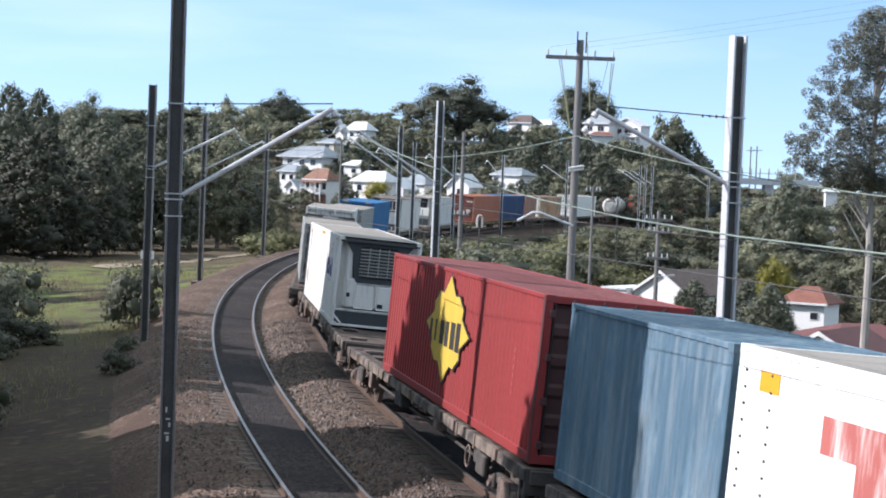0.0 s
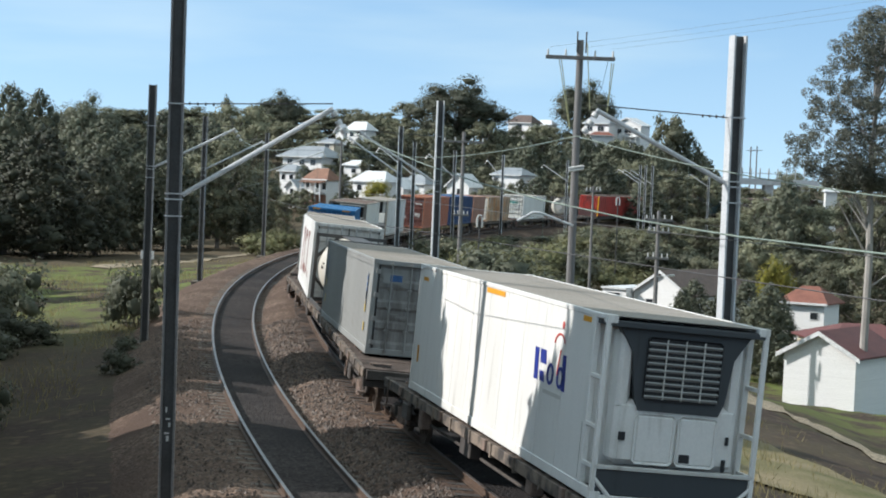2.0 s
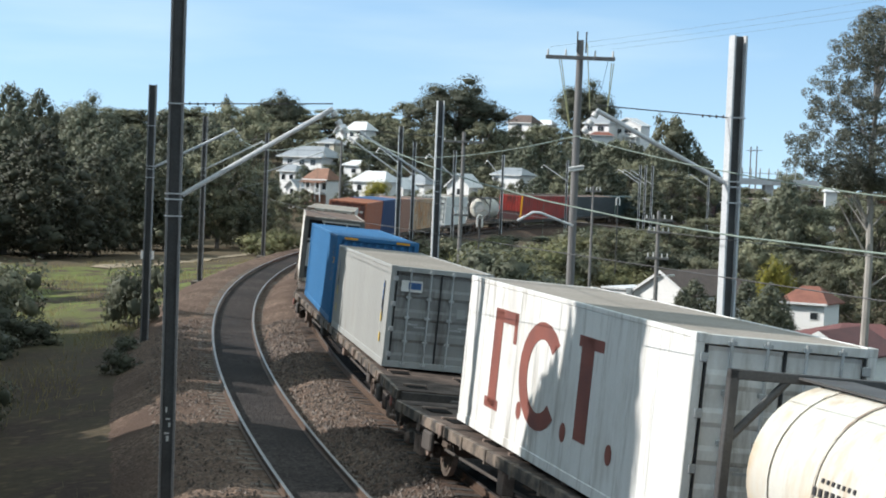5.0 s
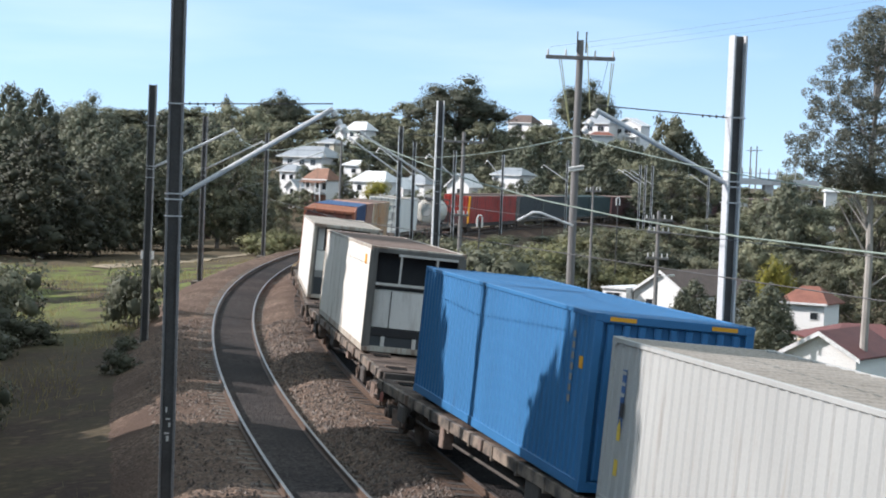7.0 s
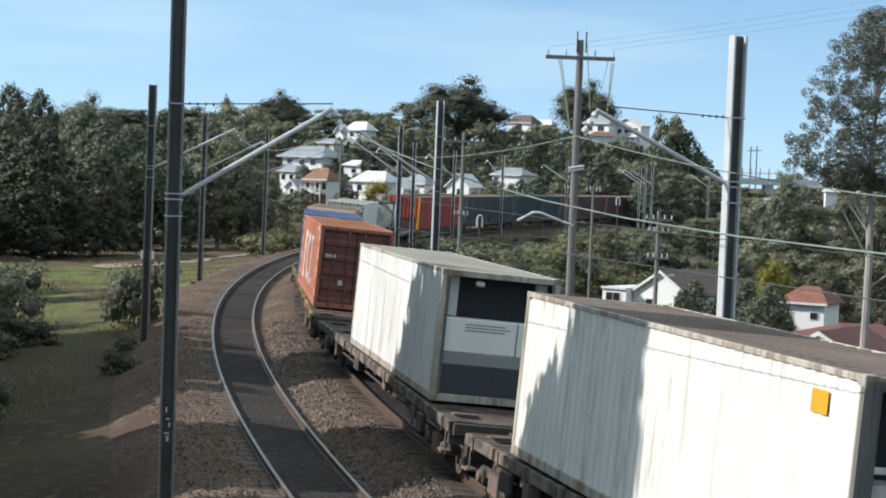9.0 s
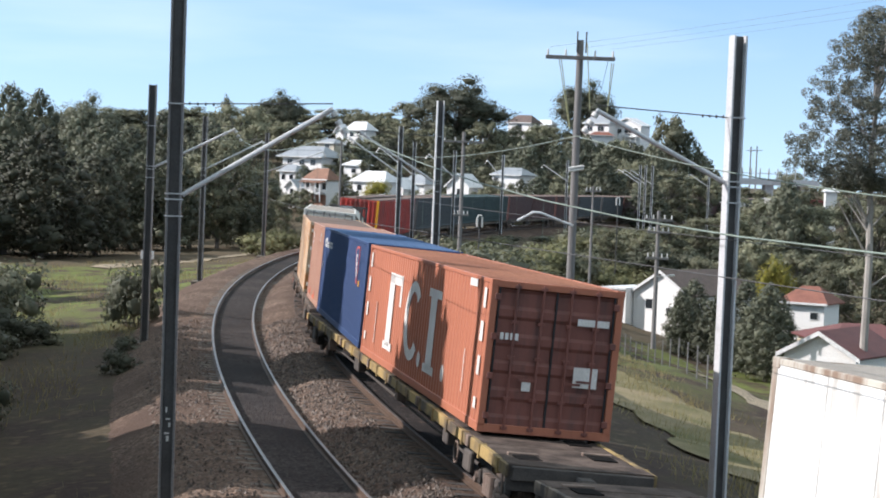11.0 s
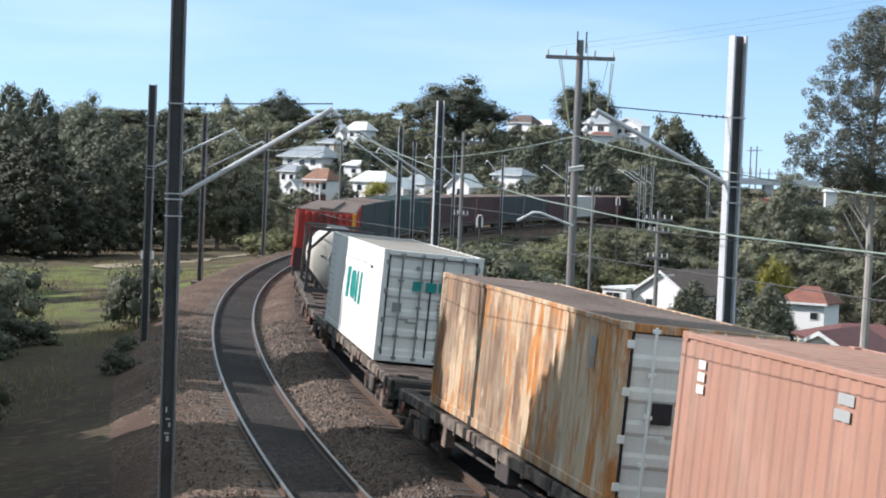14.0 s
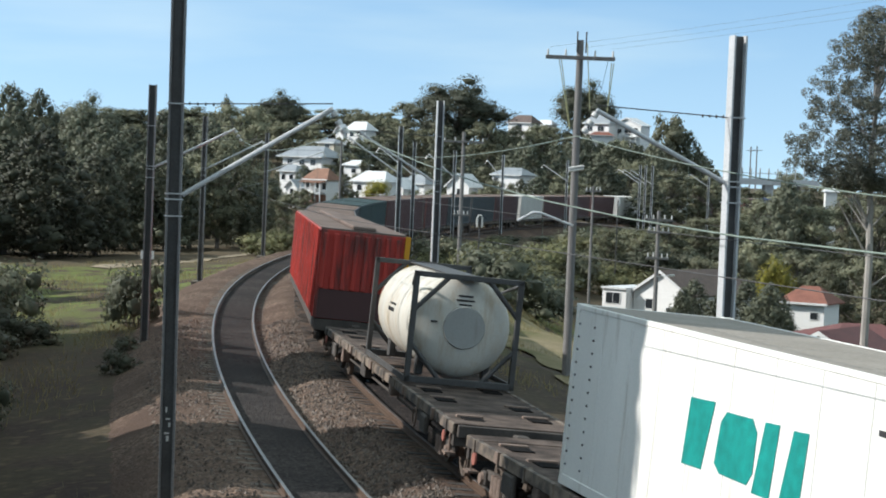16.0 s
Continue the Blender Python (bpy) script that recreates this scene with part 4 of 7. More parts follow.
def wagon(s0, s1, sill=None, lamps=False):
    """A flat container wagon from s0 to s1."""
    length = s1 - s0 - 0.9
    w = thing("container_wagon", "grimy dark steel flat wagon carrying containers", "railway wagon", group="wagons of the goods train")
    hl = length / 2
    for x in (-1, 1):
        b = boxed(x * 1.2 - 0.05, x * 1.2 + 0.05, -hl, hl, 0.88, 1.08, 0.01)
        n = int(length / 1.5)
        for k in range(n):
            y = -hl + 0.6 + k * (length - 1.2) / max(1, n - 1)
            box(b, x * 1.2 - 0.075, x * 1.2 + 0.075, y - 0.04, y + 0.04, 0.84, 1.09, 0.006)
        part("side_sill", b, sill or SILL, w)
    part("centre_sill", boxed(-0.35, 0.35, -hl, hl, 0.62, 1.02), UNDER, w)
    n = int(length / 2.2)
    for k in range(n + 1):
        y = -hl + k * length / n
        part("cross_member", boxed(-1.16, 1.16, y - 0.12, y + 0.12, 0.84, 1.06, 0.01), UNDER, w)
    for k in range(n):
        y = -hl + (k + 0.5) * length / n
        part("deck_plate", boxed(-1.14, 1.14, y - length / n / 2 + 0.012, y + length / n / 2 - 0.012, 1.03, 1.072 + 0.004 * (k % 2), 0.004), DECK, w)
        for x in (-0.72, 0.72):
            q = y + (0.3 if (k + (x > 0)) % 2 else -0.35)
            # a flat black plate on the deck paints the shade of an open pocket
            part("pocket", boxed(x - 0.2, x + 0.2, q - 0.26, q + 0.26, 1.06, 1.096), PIT, w)
            part("latch_plate", boxed(x - 0.26, x + 0.26, q + 0.3, q + 0.42, 1.06, 1.12, 0.012), CAP_RUST, w)
    for y in (-1, 1):
        part("end_platform", boxed(-1.2, 1.2, min(y * hl, y * (hl - 0.7)), max(y * hl, y * (hl - 0.7)), 1.04, 1.09, 0.008), DECK, w)
        part("headstock", boxed(-1.22, 1.22, min(y * hl, y * (hl - 0.12)), max(y * hl, y * (hl - 0.12)), 0.66, 1.08, 0.01), UNDER, w)
        part("coupler", boxed(-0.14, 0.14, min(y * hl, y * (hl + 0.46)), max(y * hl, y * (hl + 0.46)), 0.72, 0.98, 0.03), UNDER, w)
        for x in (-1, 1):
            part("footstep", box(rod(bmesh.new(), (x * 1.21, y * (hl - 0.35), 0.5), (x * 1.21, y * (hl - 0.35), 1.0), 0.02), x * 1.21 - 0.1, x * 1.21 + 0.1, y * (hl - 0.35) - 0.18, y * (hl - 0.35) + 0.18, 0.48, 0.52), CAP_RUST, w)
            if lamps:
                part("marker_disc", rod(bmesh.new(), (x * 1.25, y * (hl - 0.7), 0.76), (x * 1.285, y * (hl - 0.7), 0.76), 0.11, n=14), RED_LAMP, w, "faded red marker disc")
            part("handbrake", boxed(x * 1.26 - 0.05, x * 1.26 + 0.05, y * (hl - 2.9) - 0.3, y * (hl - 2.9) + 0.3, 0.5, 0.86, 0.03), UNDER, w)
        bogie(w, y * (hl - 1.75))
    for k, (q, wd, hg, mt) in enumerate(((-0.32, 0.5, 0.3, UNDER), (-0.12, 0.36, 0.26, CAP_RUST), (0.1, 0.8, 0.34, UNDER), (0.3, 0.3, 0.42, CAP_RUST))):
        part("brake_gear", boxed(-1.22, -1.0, q * length - wd / 2, q * length + wd / 2, 0.9 - hg, 0.9, 0.02), mt, w)
    for q in (-0.4, -0.22, 0.02, 0.2, 0.4):
        part("twist_lock_bracket", boxed(-1.3, -1.22, q * length - 0.09, q * length + 0.09, 0.9, 1.1, 0.012), CAP_RUST, w)
    part("hand_wheel", cable("hand_wheel", [(-1.28, -hl + 4.0 + 0.19 * math.cos(k * math.pi / 8), 0.66 + 0.19 * math.sin(k * math.pi / 8)) for k in range(17)], 0.018, CAP_RUST, 6), None, w, "rusty brake hand wheel")
    part("hose", cable("hose", [(-0.5, -hl + 0.05, 0.8), (-0.5, -hl - 0.16, 0.62), (-0.44, -hl - 0.3, 0.5), (-0.36, -hl - 0.4, 0.62)], 0.028, RUBBER, 6), None, w)
    part("air_tank", rod(bmesh.new(), (0.75, -1.2, 0.6), (0.75, 0.6, 0.6), 0.2, n=14), UNDER, w)
    part("brake_pipe", rod(bmesh.new(), (-1.0, -hl + 3.2, 0.58), (-1.0, hl - 3.2, 0.58), 0.03), UNDER, w)
    MOVING.append((w, (s0 + s1) / 2, 0.0))
    return w


WAGONS = [(-1, 19), (19.4, 39.2), (39.5, 60.2), (60.5, 81.8), (82.1, 120.6), (120.9, 153.0), (153.3, 173.4), (173.7, 197.3), (197.6, 229.2), (229.5, 252.4), (252.7, 274.6), (274.9, 296.6)]
for i, (a, b) in enumerate(WAGONS):
    wagon(a, b, YELLOWED if i == 8 else SILL, i in (9, 10, 11, 5))

c = container("shipping_container", "white container with a large faded red letter shape", L40, 2.7, WHITE_BOX, side="riveted", s=20.07, roof_mat=ROOF_GRIME)
bar(c, "placard", 11.1, 11.6, 2.22, 2.45, HAZARD, L40)
for y0, y1, z0, z1 in ((7.6, 10.0, 1.75, 2.15), (8.4, 9.2, 0.3, 1.75)):
    bar(c, "faded_logo", y0, y1, z0, z1, FADED_RED, L40)
c = container("shipping_container", "short slate-blue corrugated container with faded paint", L20 + 0.3, 2.65, SLATE_BOX, s=32.55)
# door end and bars in a maroon much darker than the red sides
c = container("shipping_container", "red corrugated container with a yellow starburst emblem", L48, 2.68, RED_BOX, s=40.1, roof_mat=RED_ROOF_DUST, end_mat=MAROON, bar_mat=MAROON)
star = []
for k in range(32):
    a = 2 * math.pi * k / 32
    r = (1.0, 0.80, 0.70, 0.80, 0.78, 0.80, 0.70, 0.80)[k % 8]
    star.append((7.15 + 2.02 * r * math.cos(a), 1.5 + 1.04 * r * math.sin(a)))
decor(c, "emblem_shadow", [(7.15 + (y - 7.15) * 1.06, 1.5 + (z - 1.5) * 1.05) for y, z in star], LOGO_BLACK, L48, 0.03)
decor(c, "emblem", star, BRIGHT_YELLOW, L48, 0.036, "yellow starburst emblem")
for k, w in enumerate((0.2, 0.14, 0.34, 0.3, 0.4, 0.36)):
    y = 8.72 - k * 0.5
    bar(c, "emblem_bar", y - w, y, 1.2 - 0.01 * k, 1.6 + 0.02 * k, LOGO_BLACK, L48, 0.042)
for k in range(6):
    bar(c, "small_marking", 1.64, 1.68, 0.9 + 0.14 * k, 0.98 + 0.14 * k, FADED_RED, L48, 0.004)
bar(c, "door_frame_post", 0.0, 0.12, 0.0, 2.67, MAROON, L48, 0.016)
c = container("refrigerated_container", "white refrigerated container with a pale cooling unit", L45, 2.62, REEFER_WHITE, side="flat", front="reefer", s=65.45, roof_mat=ROOF_GRIME)
for y0, y1, z0, z1 in ((3.38, 3.62, 1.32, 1.82), (2.95, 3.3, 1.6, 1.82), (2.98, 3.25, 1.32, 1.48), (1.82, 2.0, 1.3, 1.84)):
    bar(c, "blue_mark", y0, y1, z0, z1, LOGO_BLUE, L45, 0.004, lean=-0.06)
arc(c, "blue_mark", 2.68, 1.48, 0.2, 0.17, 0, 360, 0.1, LOGO_BLUE, L45)
arc(c, "blue_mark", 2.12, 1.48, 0.2, 0.17, 0, 360, 0.1, LOGO_BLUE, L45)
arc(c, "red_mark", 2.3, 1.95, 0.32, 0.2, 20, 170, 0.06, LOGO_RED, L45, 0.006)
bar(c, "red_mark", 2.28, 2.34, 1.5, 1.9, LOGO_RED, L45, 0.006, lean=0.1)
disc(c, "red_mark", 2.2, 2.28, 0.06, LOGO_RED, L45, 0.006)
bar(c, "faint_mark", 2.0, 3.0, 1.16, 1.22, REEFER_GREY, L45, 0.004)
bar(c, "placard", 0.8, 1.2, 2.44, 2.52, HAZARD, L45)
bar(c, "placard", 6.0, 7.35, 2.44, 2.53, HAZARD, L45)
bar(c, "placard", 12.5, 13.0, 2.3, 2.38, HAZARD, L45)
bar(c, "placard", 12.75, 12.9, 0.6, 0.95, HAZARD, L45)
for name, s, mat, words in (("shipping_container", 85.65, GREY_BOX, "grey corrugated container with barred doors"), ("shipping_container", 125.67, PALE_GREY, "pale grey corrugated container with barred doors")):
    c = container(name, words, 11.15 if s > 100 else 11.95, 2.36, mat, s=s, roof_mat=ROOF_GRIME, end_mat=SHADED_GRIMY_GREY, bar_mat=BAR_GREY if s > 100 else SHADED_GRIMY_GREY)
    bl = 11.15 if s > 100 else 11.95
    for y in (0.85, bl - 0.75):
        bar(c, "blue_label", y + 0.05, y + 0.2, 1.1, 1.95, LABEL_BLUE, bl, 0.004)
        decor(c, "yellow_label", [(y + 0.06, 0.98), (y + 0.19, 0.98), (y + 0.19, 1.16), (y + 0.13, 1.28), (y + 0.06, 1.14)], BRIGHT_YELLOW, bl, 0.009)
        bar(c, "black_label", y + 0.02, y + 0.16, 1.3, 1.5, LOGO_BLACK, bl, 0.012)
        bar(c, "yellow_tag", y + 0.06, y + 0.19, 0.5, 0.72, BRIGHT_YELLOW, bl, 0.004)
        for k in range(3):
            bar(c, "white_label", y + 0.06, y + 0.2, 1.58 + 0.15 * k, 1.63 + 0.15 * k, PALE_GREY, bl, 0.009)
    front_bar(c, -0.95, -0.45, 1.78, 2.04, LOGO_WHITE if s > 100 else GREY_BOX, bl)
    front_bar(c, -0.78, -0.48, 1.84, 2.0, LABEL_BLUE, bl, out=-0.026)
    front_bar(c, 0.42, 0.62, 1.26, 1.48, PALE_GREY, bl)
tank(98.0, 2.36)
LW = 11.75
c = container("shipping_container", "white container with large rusty brown painted shapes", LW, 2.68, DIRTY_WHITE, s=105.0, roof_mat=ROOF_GRIME, side="flat", bar_mat=BAR_GREY)
for y0, y1, z0, z1 in ((9.2, 9.75, 0.55, 2.2), (9.05, 9.95, 0.5, 0.68), (8.3, 9.75, 2.02, 2.24), (8.25, 8.45, 1.72, 2.24), (4.0, 4.6, 0.68, 2.2), (3.55, 4.75, 2.05, 2.22)):
    bar(c, "painted_block", y0, y1, z0, z1, LOGO_BROWN, LW, 0.004)
arc(c, "painted_arc", 6.65, 1.38, 1.25, 0.86, 42, 318, 0.5, LOGO_BROWN, LW)
for y in (7.7, 5.15, 2.9):
    disc(c, "painted_dot", y, 0.7, 0.15, LOGO_BROWN, LW)
c = container("shipping_container", "bright blue container with a ribbed end wall", L40 + 0.1, 2.6, BLUE_BOX, s=137.62, front="ribs")
for k in range(7):
    bar(c, "faded_marking", 0.92, 1.04, 1.2 + 0.16 * k, 1.3 + 0.16 * k, ROOF_GRIME, L40 + 0.1, 0.004)
bar(c, "placard", 0.42, 0.62, 1.74, 1.92, HAZARD, L40 + 0.1)
for x in (-1.0, 0.55):
    front_bar(c, x, x + 0.4, 2.5, 2.56, HAZARD, L40 + 0.1, out=-0.004)
c = container("refrigerated_container", "cream refrigerated container with an open recessed end", L40, 2.66, CREAM_BOX, RUSTY_EDGE, front="recess", s=157.99, roof_mat=ROOF_BROWN)
bar(c, "placard", 0.8, 1.2, 2.15, 2.4, HAZARD, L40)
c = container("refrigerated_container", "dirty white container with a recessed end and a bright lower cover", L40, 2.64, DIRTY_WHITE, RUSTY_EDGE, side="flat", front="panel", s=176.89, roof_mat=ROOF_GRIME)
c = container("shipping_container", "orange-brown container with large white letter shapes", L47, 2.70, ORANGE_BROWN, s=201.4, end_mat=SHADED_GRIMY_BROWN, bar_mat=SHADED_GRIMY_BROWN, roof_mat=RUST_ROOF)
for y0, y1, z0, z1 in ((10.1, 10.75, 0.5, 2.15), (9.85, 11.0, 0.42, 0.6), (9.15, 10.75, 1.96, 2.2), (9.05, 9.25, 1.5, 2.2), (4.85, 5.5, 0.5, 2.15), (4.4, 5.75, 2.0, 2.17), (4.6, 5.75, 0.45, 0.62)):
    bar(c, "painted_block", y0, y1, z0, z1, LOGO_WHITE, L47, 0.004)
arc(c, "painted_arc", 7.45, 1.34, 0.98, 0.86, 42, 318, 0.42, LOGO_WHITE, L47)
for y in (6.3, 3.65):
    disc(c, "painted_dot", y, 0.62, 0.17, LOGO_WHITE, L47)
for y in (13.72, 0.36):
    for k, (w, t) in enumerate(((0.2, 0.2), (0.2, 0.34), (0.24, 0.36), (0.2, 0.36))):
        bar(c, "small_marking", y, y + w, 0.36 + k * 0.6, 0.36 + k * 0.6 + t, LOGO_WHITE, L47, 0.004)
bar(c, "thin_marking", 12.35, 12.39, 0.4, 1.4, LOGO_WHITE, L47, 0.004)
bar(c, "thin_marking", 1.7, 1.74, 0.5, 1.3, LOGO_WHITE, L47, 0.004)
bar(c, "small_plate", 1.2, 1.85, 2.48, 2.62, LOGO_WHITE, L47, 0.004)
for k in range(4):
    front_bar(c, -0.98 + 0.09 * k, -0.92 + 0.09 * k, 1.66, 1.78, LOGO_WHITE, L47)
front_bar(c, 0.42, 0.86, 0.92, 1.28, LOGO_WHITE, L47)
front_bar(c, 0.4, 0.98, 2.02, 2.14, LOGO_WHITE, L47)
front_bar(c, -0.5, -0.34, 0.78, 0.94, LOGO_WHITE, L47)
c = container("shipping_container", "navy blue container with small white emblem marks", L40 + 0.3, 2.70, NAVY_BOX, s=216.2, front="plain", roof_mat=DUSTY_BLUE)
LN = L40 + 0.3
for k in range(6):
    arc(c, "white_mark", 11.1 - k * 0.29, 2.19 + 0.005 * k, 0.12, 0.1, 30 * (k % 2), 300 + 30 * (k % 3), 0.07, LOGO_WHITE, LN)
arc(c, "emblem", 11.65, 2.24, 0.3, 0.14, 0, 360, 0.13, LOGO_WHITE, LN)
bar(c, "emblem", 11.4, 11.5, 2.1, 2.42, LOGO_WHITE, LN, lean=0.1)
bar(c, "small_marking", 12.05, 12.13, 1.42, 1.62, LOGO_WHITE, LN)
decor(c, "pale_emblem", [(1.95, 1.5), (2.2, 1.55), (2.58, 2.05), (2.78, 2.38), (2.55, 2.5), (1.92, 2.52), (1.82, 2.28), (1.95, 1.85)], LOGO_RED, LN, 0.004)
decor(c, "emblem_field", [(2.0, 1.62), (2.16, 1.64), (2.5, 2.08), (2.68, 2.36), (2.5, 2.44), (2.0, 2.46), (1.92, 2.28), (2.03, 1.85)], NAVY_BOX, LN, 0.008)
for k in range(3):
    arc(c, "emblem_mark", 2.4 - 0.12 * k, 2.2 - 0.2 * k, 0.13, 0.1, 0, 300, 0.09, LOGO_WHITE, LN, 0.012)
for k in range(5):
    bar(c, "small_marking", 1.5, 1.56, 1.7 + 0.13 * k, 1.78 + 0.13 * k, DUSTY_BLUE, LN)
bar(c, "placard", 1.4, 1.62, 1.48, 1.64, HAZARD, LN)
for k in range(4):
    front_bar(c, -0.9 + k * 0.22, -0.74 + k * 0.22, 2.0, 2.12, LOGO_WHITE, L40 + 0.3, out=0.02)
c = container("shipping_container", "short faded salmon-pink corrugated container", L20, 2.66, SALMON, s=229.35, end_mat=SHADED_GRIMY_BROWN)
for k in range(3):
    bar(c, "white_mark", 5.24, 5.46, 1.95 + k * 0.15, 2.06 + k * 0.15, LOGO_WHITE, L20, 0.004)
for k in range(2):
    bar(c, "white_mark", 1.38 - 0.06 * k, 1.74 - 0.06 * k, 2.13 + k * 0.17, 2.25 + k * 0.17, PALE_GREY, L20, 0.004)
for y, z, w in ((4.75, 0.2, 0.5), (4.4, 0.3, 0.2), (2.6, 0.16, 0.6), (2.3, 0.3, 0.25), (2.1, 0.18, 0.2)):
    decor(c, "orange_scuff", [(y, z), (y + w, z - 0.03), (y + w * 0.8, z + 0.12), (y + w * 0.4, z + 0.07), (y + w * 0.1, z + 0.16)], SPRAY, L20, 0.004)
c = container("shipping_container", "old container with orange rust streaks over pale paint", 11.7, 2.58, RUSTY, s=237.52, roof_mat=ROOF_BROWN, end_mat=LIFTED_WHITE, bar_mat=LIFTED_WHITE)
front_bar(c, -0.7, -0.4, 1.2, 1.5, LOGO_BLACK, 11.7)
bar(c, "old_label", 1.2, 1.45, 1.98, 2.26, PALE_GREY, 11.7, 0.004)
bar(c, "dark_label", 1.2, 1.45, 1.8, 1.95, GREY_BOX, 11.7, 0.004)
c = container("shipping_container", "white container with green lettering shapes and barred doors", L40 - 0.2, 2.68, WHITE_BOX, side="riveted", s=256.85, roof_mat=ROOF_GRIME, bar_mat=SHADED_GRIMY_GREY, end_mat=LIFTED_WHITE)
LT = L40 - 0.2
decor(c, "green_shape", [(7.3, 1.04), (6.66, 1.06), (6.42, 1.91), (7.2, 1.88)], LOGO_TEAL, LT)
decor(c, "green_shape", [(6.28, 1.2), (6.1, 1.1), (5.3, 1.1), (5.16, 1.25), (5.14, 1.72), (5.3, 1.86), (6.05, 1.84), (6.2, 1.7)], LOGO_TEAL, LT)
decor(c, "green_shape", [(4.95, 1.87), (4.56, 1.89), (4.66, 1.05), (5.14, 1.04)], LOGO_TEAL, LT)
decor(c, "green_shape", [(4.2, 1.88), (3.82, 1.9), (3.9, 1.04), (4.42, 1.03)], LOGO_TEAL, LT)
bar(c, "small_marking", 1.9, 2.3, 2.1, 2.16, LOGO_BLACK, LT)
for x0, x1, z0, z1 in ((-0.46, -0.24, 1.74, 1.97), (-0.14, 0.12, 1.74, 1.97), (0.18, 0.3, 1.74, 1.97), (0.38, 0.5, 1.74, 1.97)):
    front_bar(c, x0, x1, z0, z1, LOGO_TEAL, LT, out=-0.034)
front_bar(c, -0.9, -0.68, 1.2, 1.42, GREY_BOX, LT)
for k in range(6):
    front_bar(c, 0.62, 0.84 - 0.03 * (k % 2), 1.06 + k * 0.09, 1.1 + k * 0.09, LOGO_BLACK, LT)
    front_bar(c, 0.2, 0.42 - 0.05 * (k % 3), 1.06 + k * 0.09, 1.09 + k * 0.09, LOGO_BLACK, LT)
for k in range(4):
    front_bar(c, 0.36 + 0.07 * k, 0.41 + 0.07 * k, 2.04, 2.14, LOGO_BLACK, LT)
front_bar(c, 0.7, 1.0, 2.03, 2.1, LOGO_BLACK, LT)
part("seal_mark", rod(bmesh.new(), (-0.36, -LT / 2 - 0.028, 2.28), (-0.36, -LT / 2 - 0.02, 2.28), 0.06, n=14), GREY_BOX, c)
tank(281.55)


def open_wagon(s0, s1):
    """A tall red bulk wagon with ribs and a yellow corner."""
    length, h, hw = s1 - s0 - 1.2, 2.75, 1.35
    w = thing("bulk_wagon", "tall ribbed red bulk wagon with a yellow corner post", "railway wagon", group="wagons of the goods train")
    hl = length / 2
    part("underframe", boxed(-1.3, 1.3, -hl, hl, 0.7, 1.08, 0.02), UNDER, w)
    body = part("body", boxed(-hw, hw, -hl, hl, 1.08, 1.08 + h, 0.03), WAGON_RED, w)
    part("roof", boxed(-hw + 0.02, hw - 0.02, -hl + 0.02, hl - 0.02, 1.07 + h, 1.12 + h), ROOF_BROWN, w, "brown dusty roof")
    part("hatch", boxed(-0.35, 0.35, -hl + 0.4, hl - 0.4, 1.12 + h, 1.24 + h, 0.03), ROOF_BROWN, w)
    for x in (-1, 1):
        n = int(length / 1.05)
        for k in range(n):
            y = -hl + 0.4 + k * (length - 0.8) / (n - 1)
            part("rib", boxed(x * hw - 0.05, x * hw + 0.05, y - 0.06, y + 0.06, 1.1, 1.04 + h, 0.015), WAGON_RED, body)
    for k in range(8):
        x = -hw + 0.15 + k * (2 * hw - 0.45) / 7
        part("end_rib", boxed(x - 0.08, x + 0.08, -hl - 0.09, -hl, 2.0, 0.98 + h, 0.03), WAGON_RED, body)
    part("end_shield", boxed(-hw + 0.1, hw - 0.1, -hl - 0.03, -hl - 0.004, 1.1, 2.0), MAROON, w)
    part("corner_post", boxed(hw - 0.1, hw + 0.06, -hl - 0.12, -hl + 0.05, 1.1, 1.09 + h, 0.01), HAZARD, w, "yellow corner post")
    for y in (-1, 1):
        part("coupler", boxed(-0.14, 0.14, min(y * hl, y * (hl + 0.6)), max(y * hl, y * (hl + 0.6)), 0.72, 0.98, 0.03), UNDER, w)
        bogie(w, y * (hl - 1.9))
    MOVING.append((w, (s0 + s1) / 2, 0.0))


open_wagon(298.2, 325.0)
FAR_LOADS = [(326.5, DARK_GREY, "dark grey container with a rounded roof edge"), (339.2, DARK_GREY, "dark grey container"), (352.6, TEAL_BOX, "dark teal container"), (365.2, TEAL_BOX, "dark green container"), (378.6, MAROON, "dark maroon container"), (391.2, MAROON, "dark maroon container"), (404.6, MAROON, "dark brown container"), (417.2, DARK_GREY, "dark grey container"), (430.6, DARK_GREY, "dark grey container"), (443.4, MAROON, "dark brown container"), (457.3, REEFER_GREY, "pale grey container with a white end"), (470.2, MAROON, "dark brown container with a red end"), (483.4, MAROON, "dark brown container"), (497.6, MAROON, "dark brown container"), (512.7, REEFER_GREY, "pale grey container"), (527.2, DARK_GREY, "dark grey container"), (548.5, REEFER_WHITE, "white container"), (562.0, MAROON, "dark brown container"), (584.7, RED_BOX, "red container"), (598.5, MAROON, "dark brown container"), (612.5, NAVY_BOX, "navy blue container"), (626.5, GREY_BOX, "grey container"), (640.5, MAROON, "dark brown container")]
for k, (s, mat, words) in enumerate(FAR_LOADS):
    # dark boxes get a paler roof: the sunlit roof edge put into colour
    c = container("shipping_container", words + " on a flat wagon", L40, 2.65, mat, s=s, front="plain", roof_mat=ROOF_BROWN if mat in (MAROON, DARK_GREY) else None)
    if s == 470.2:
        bar(c, "red_panel", 0.14, 1.9, 0.2, 2.4, RED_BOX, L40, 0.02)
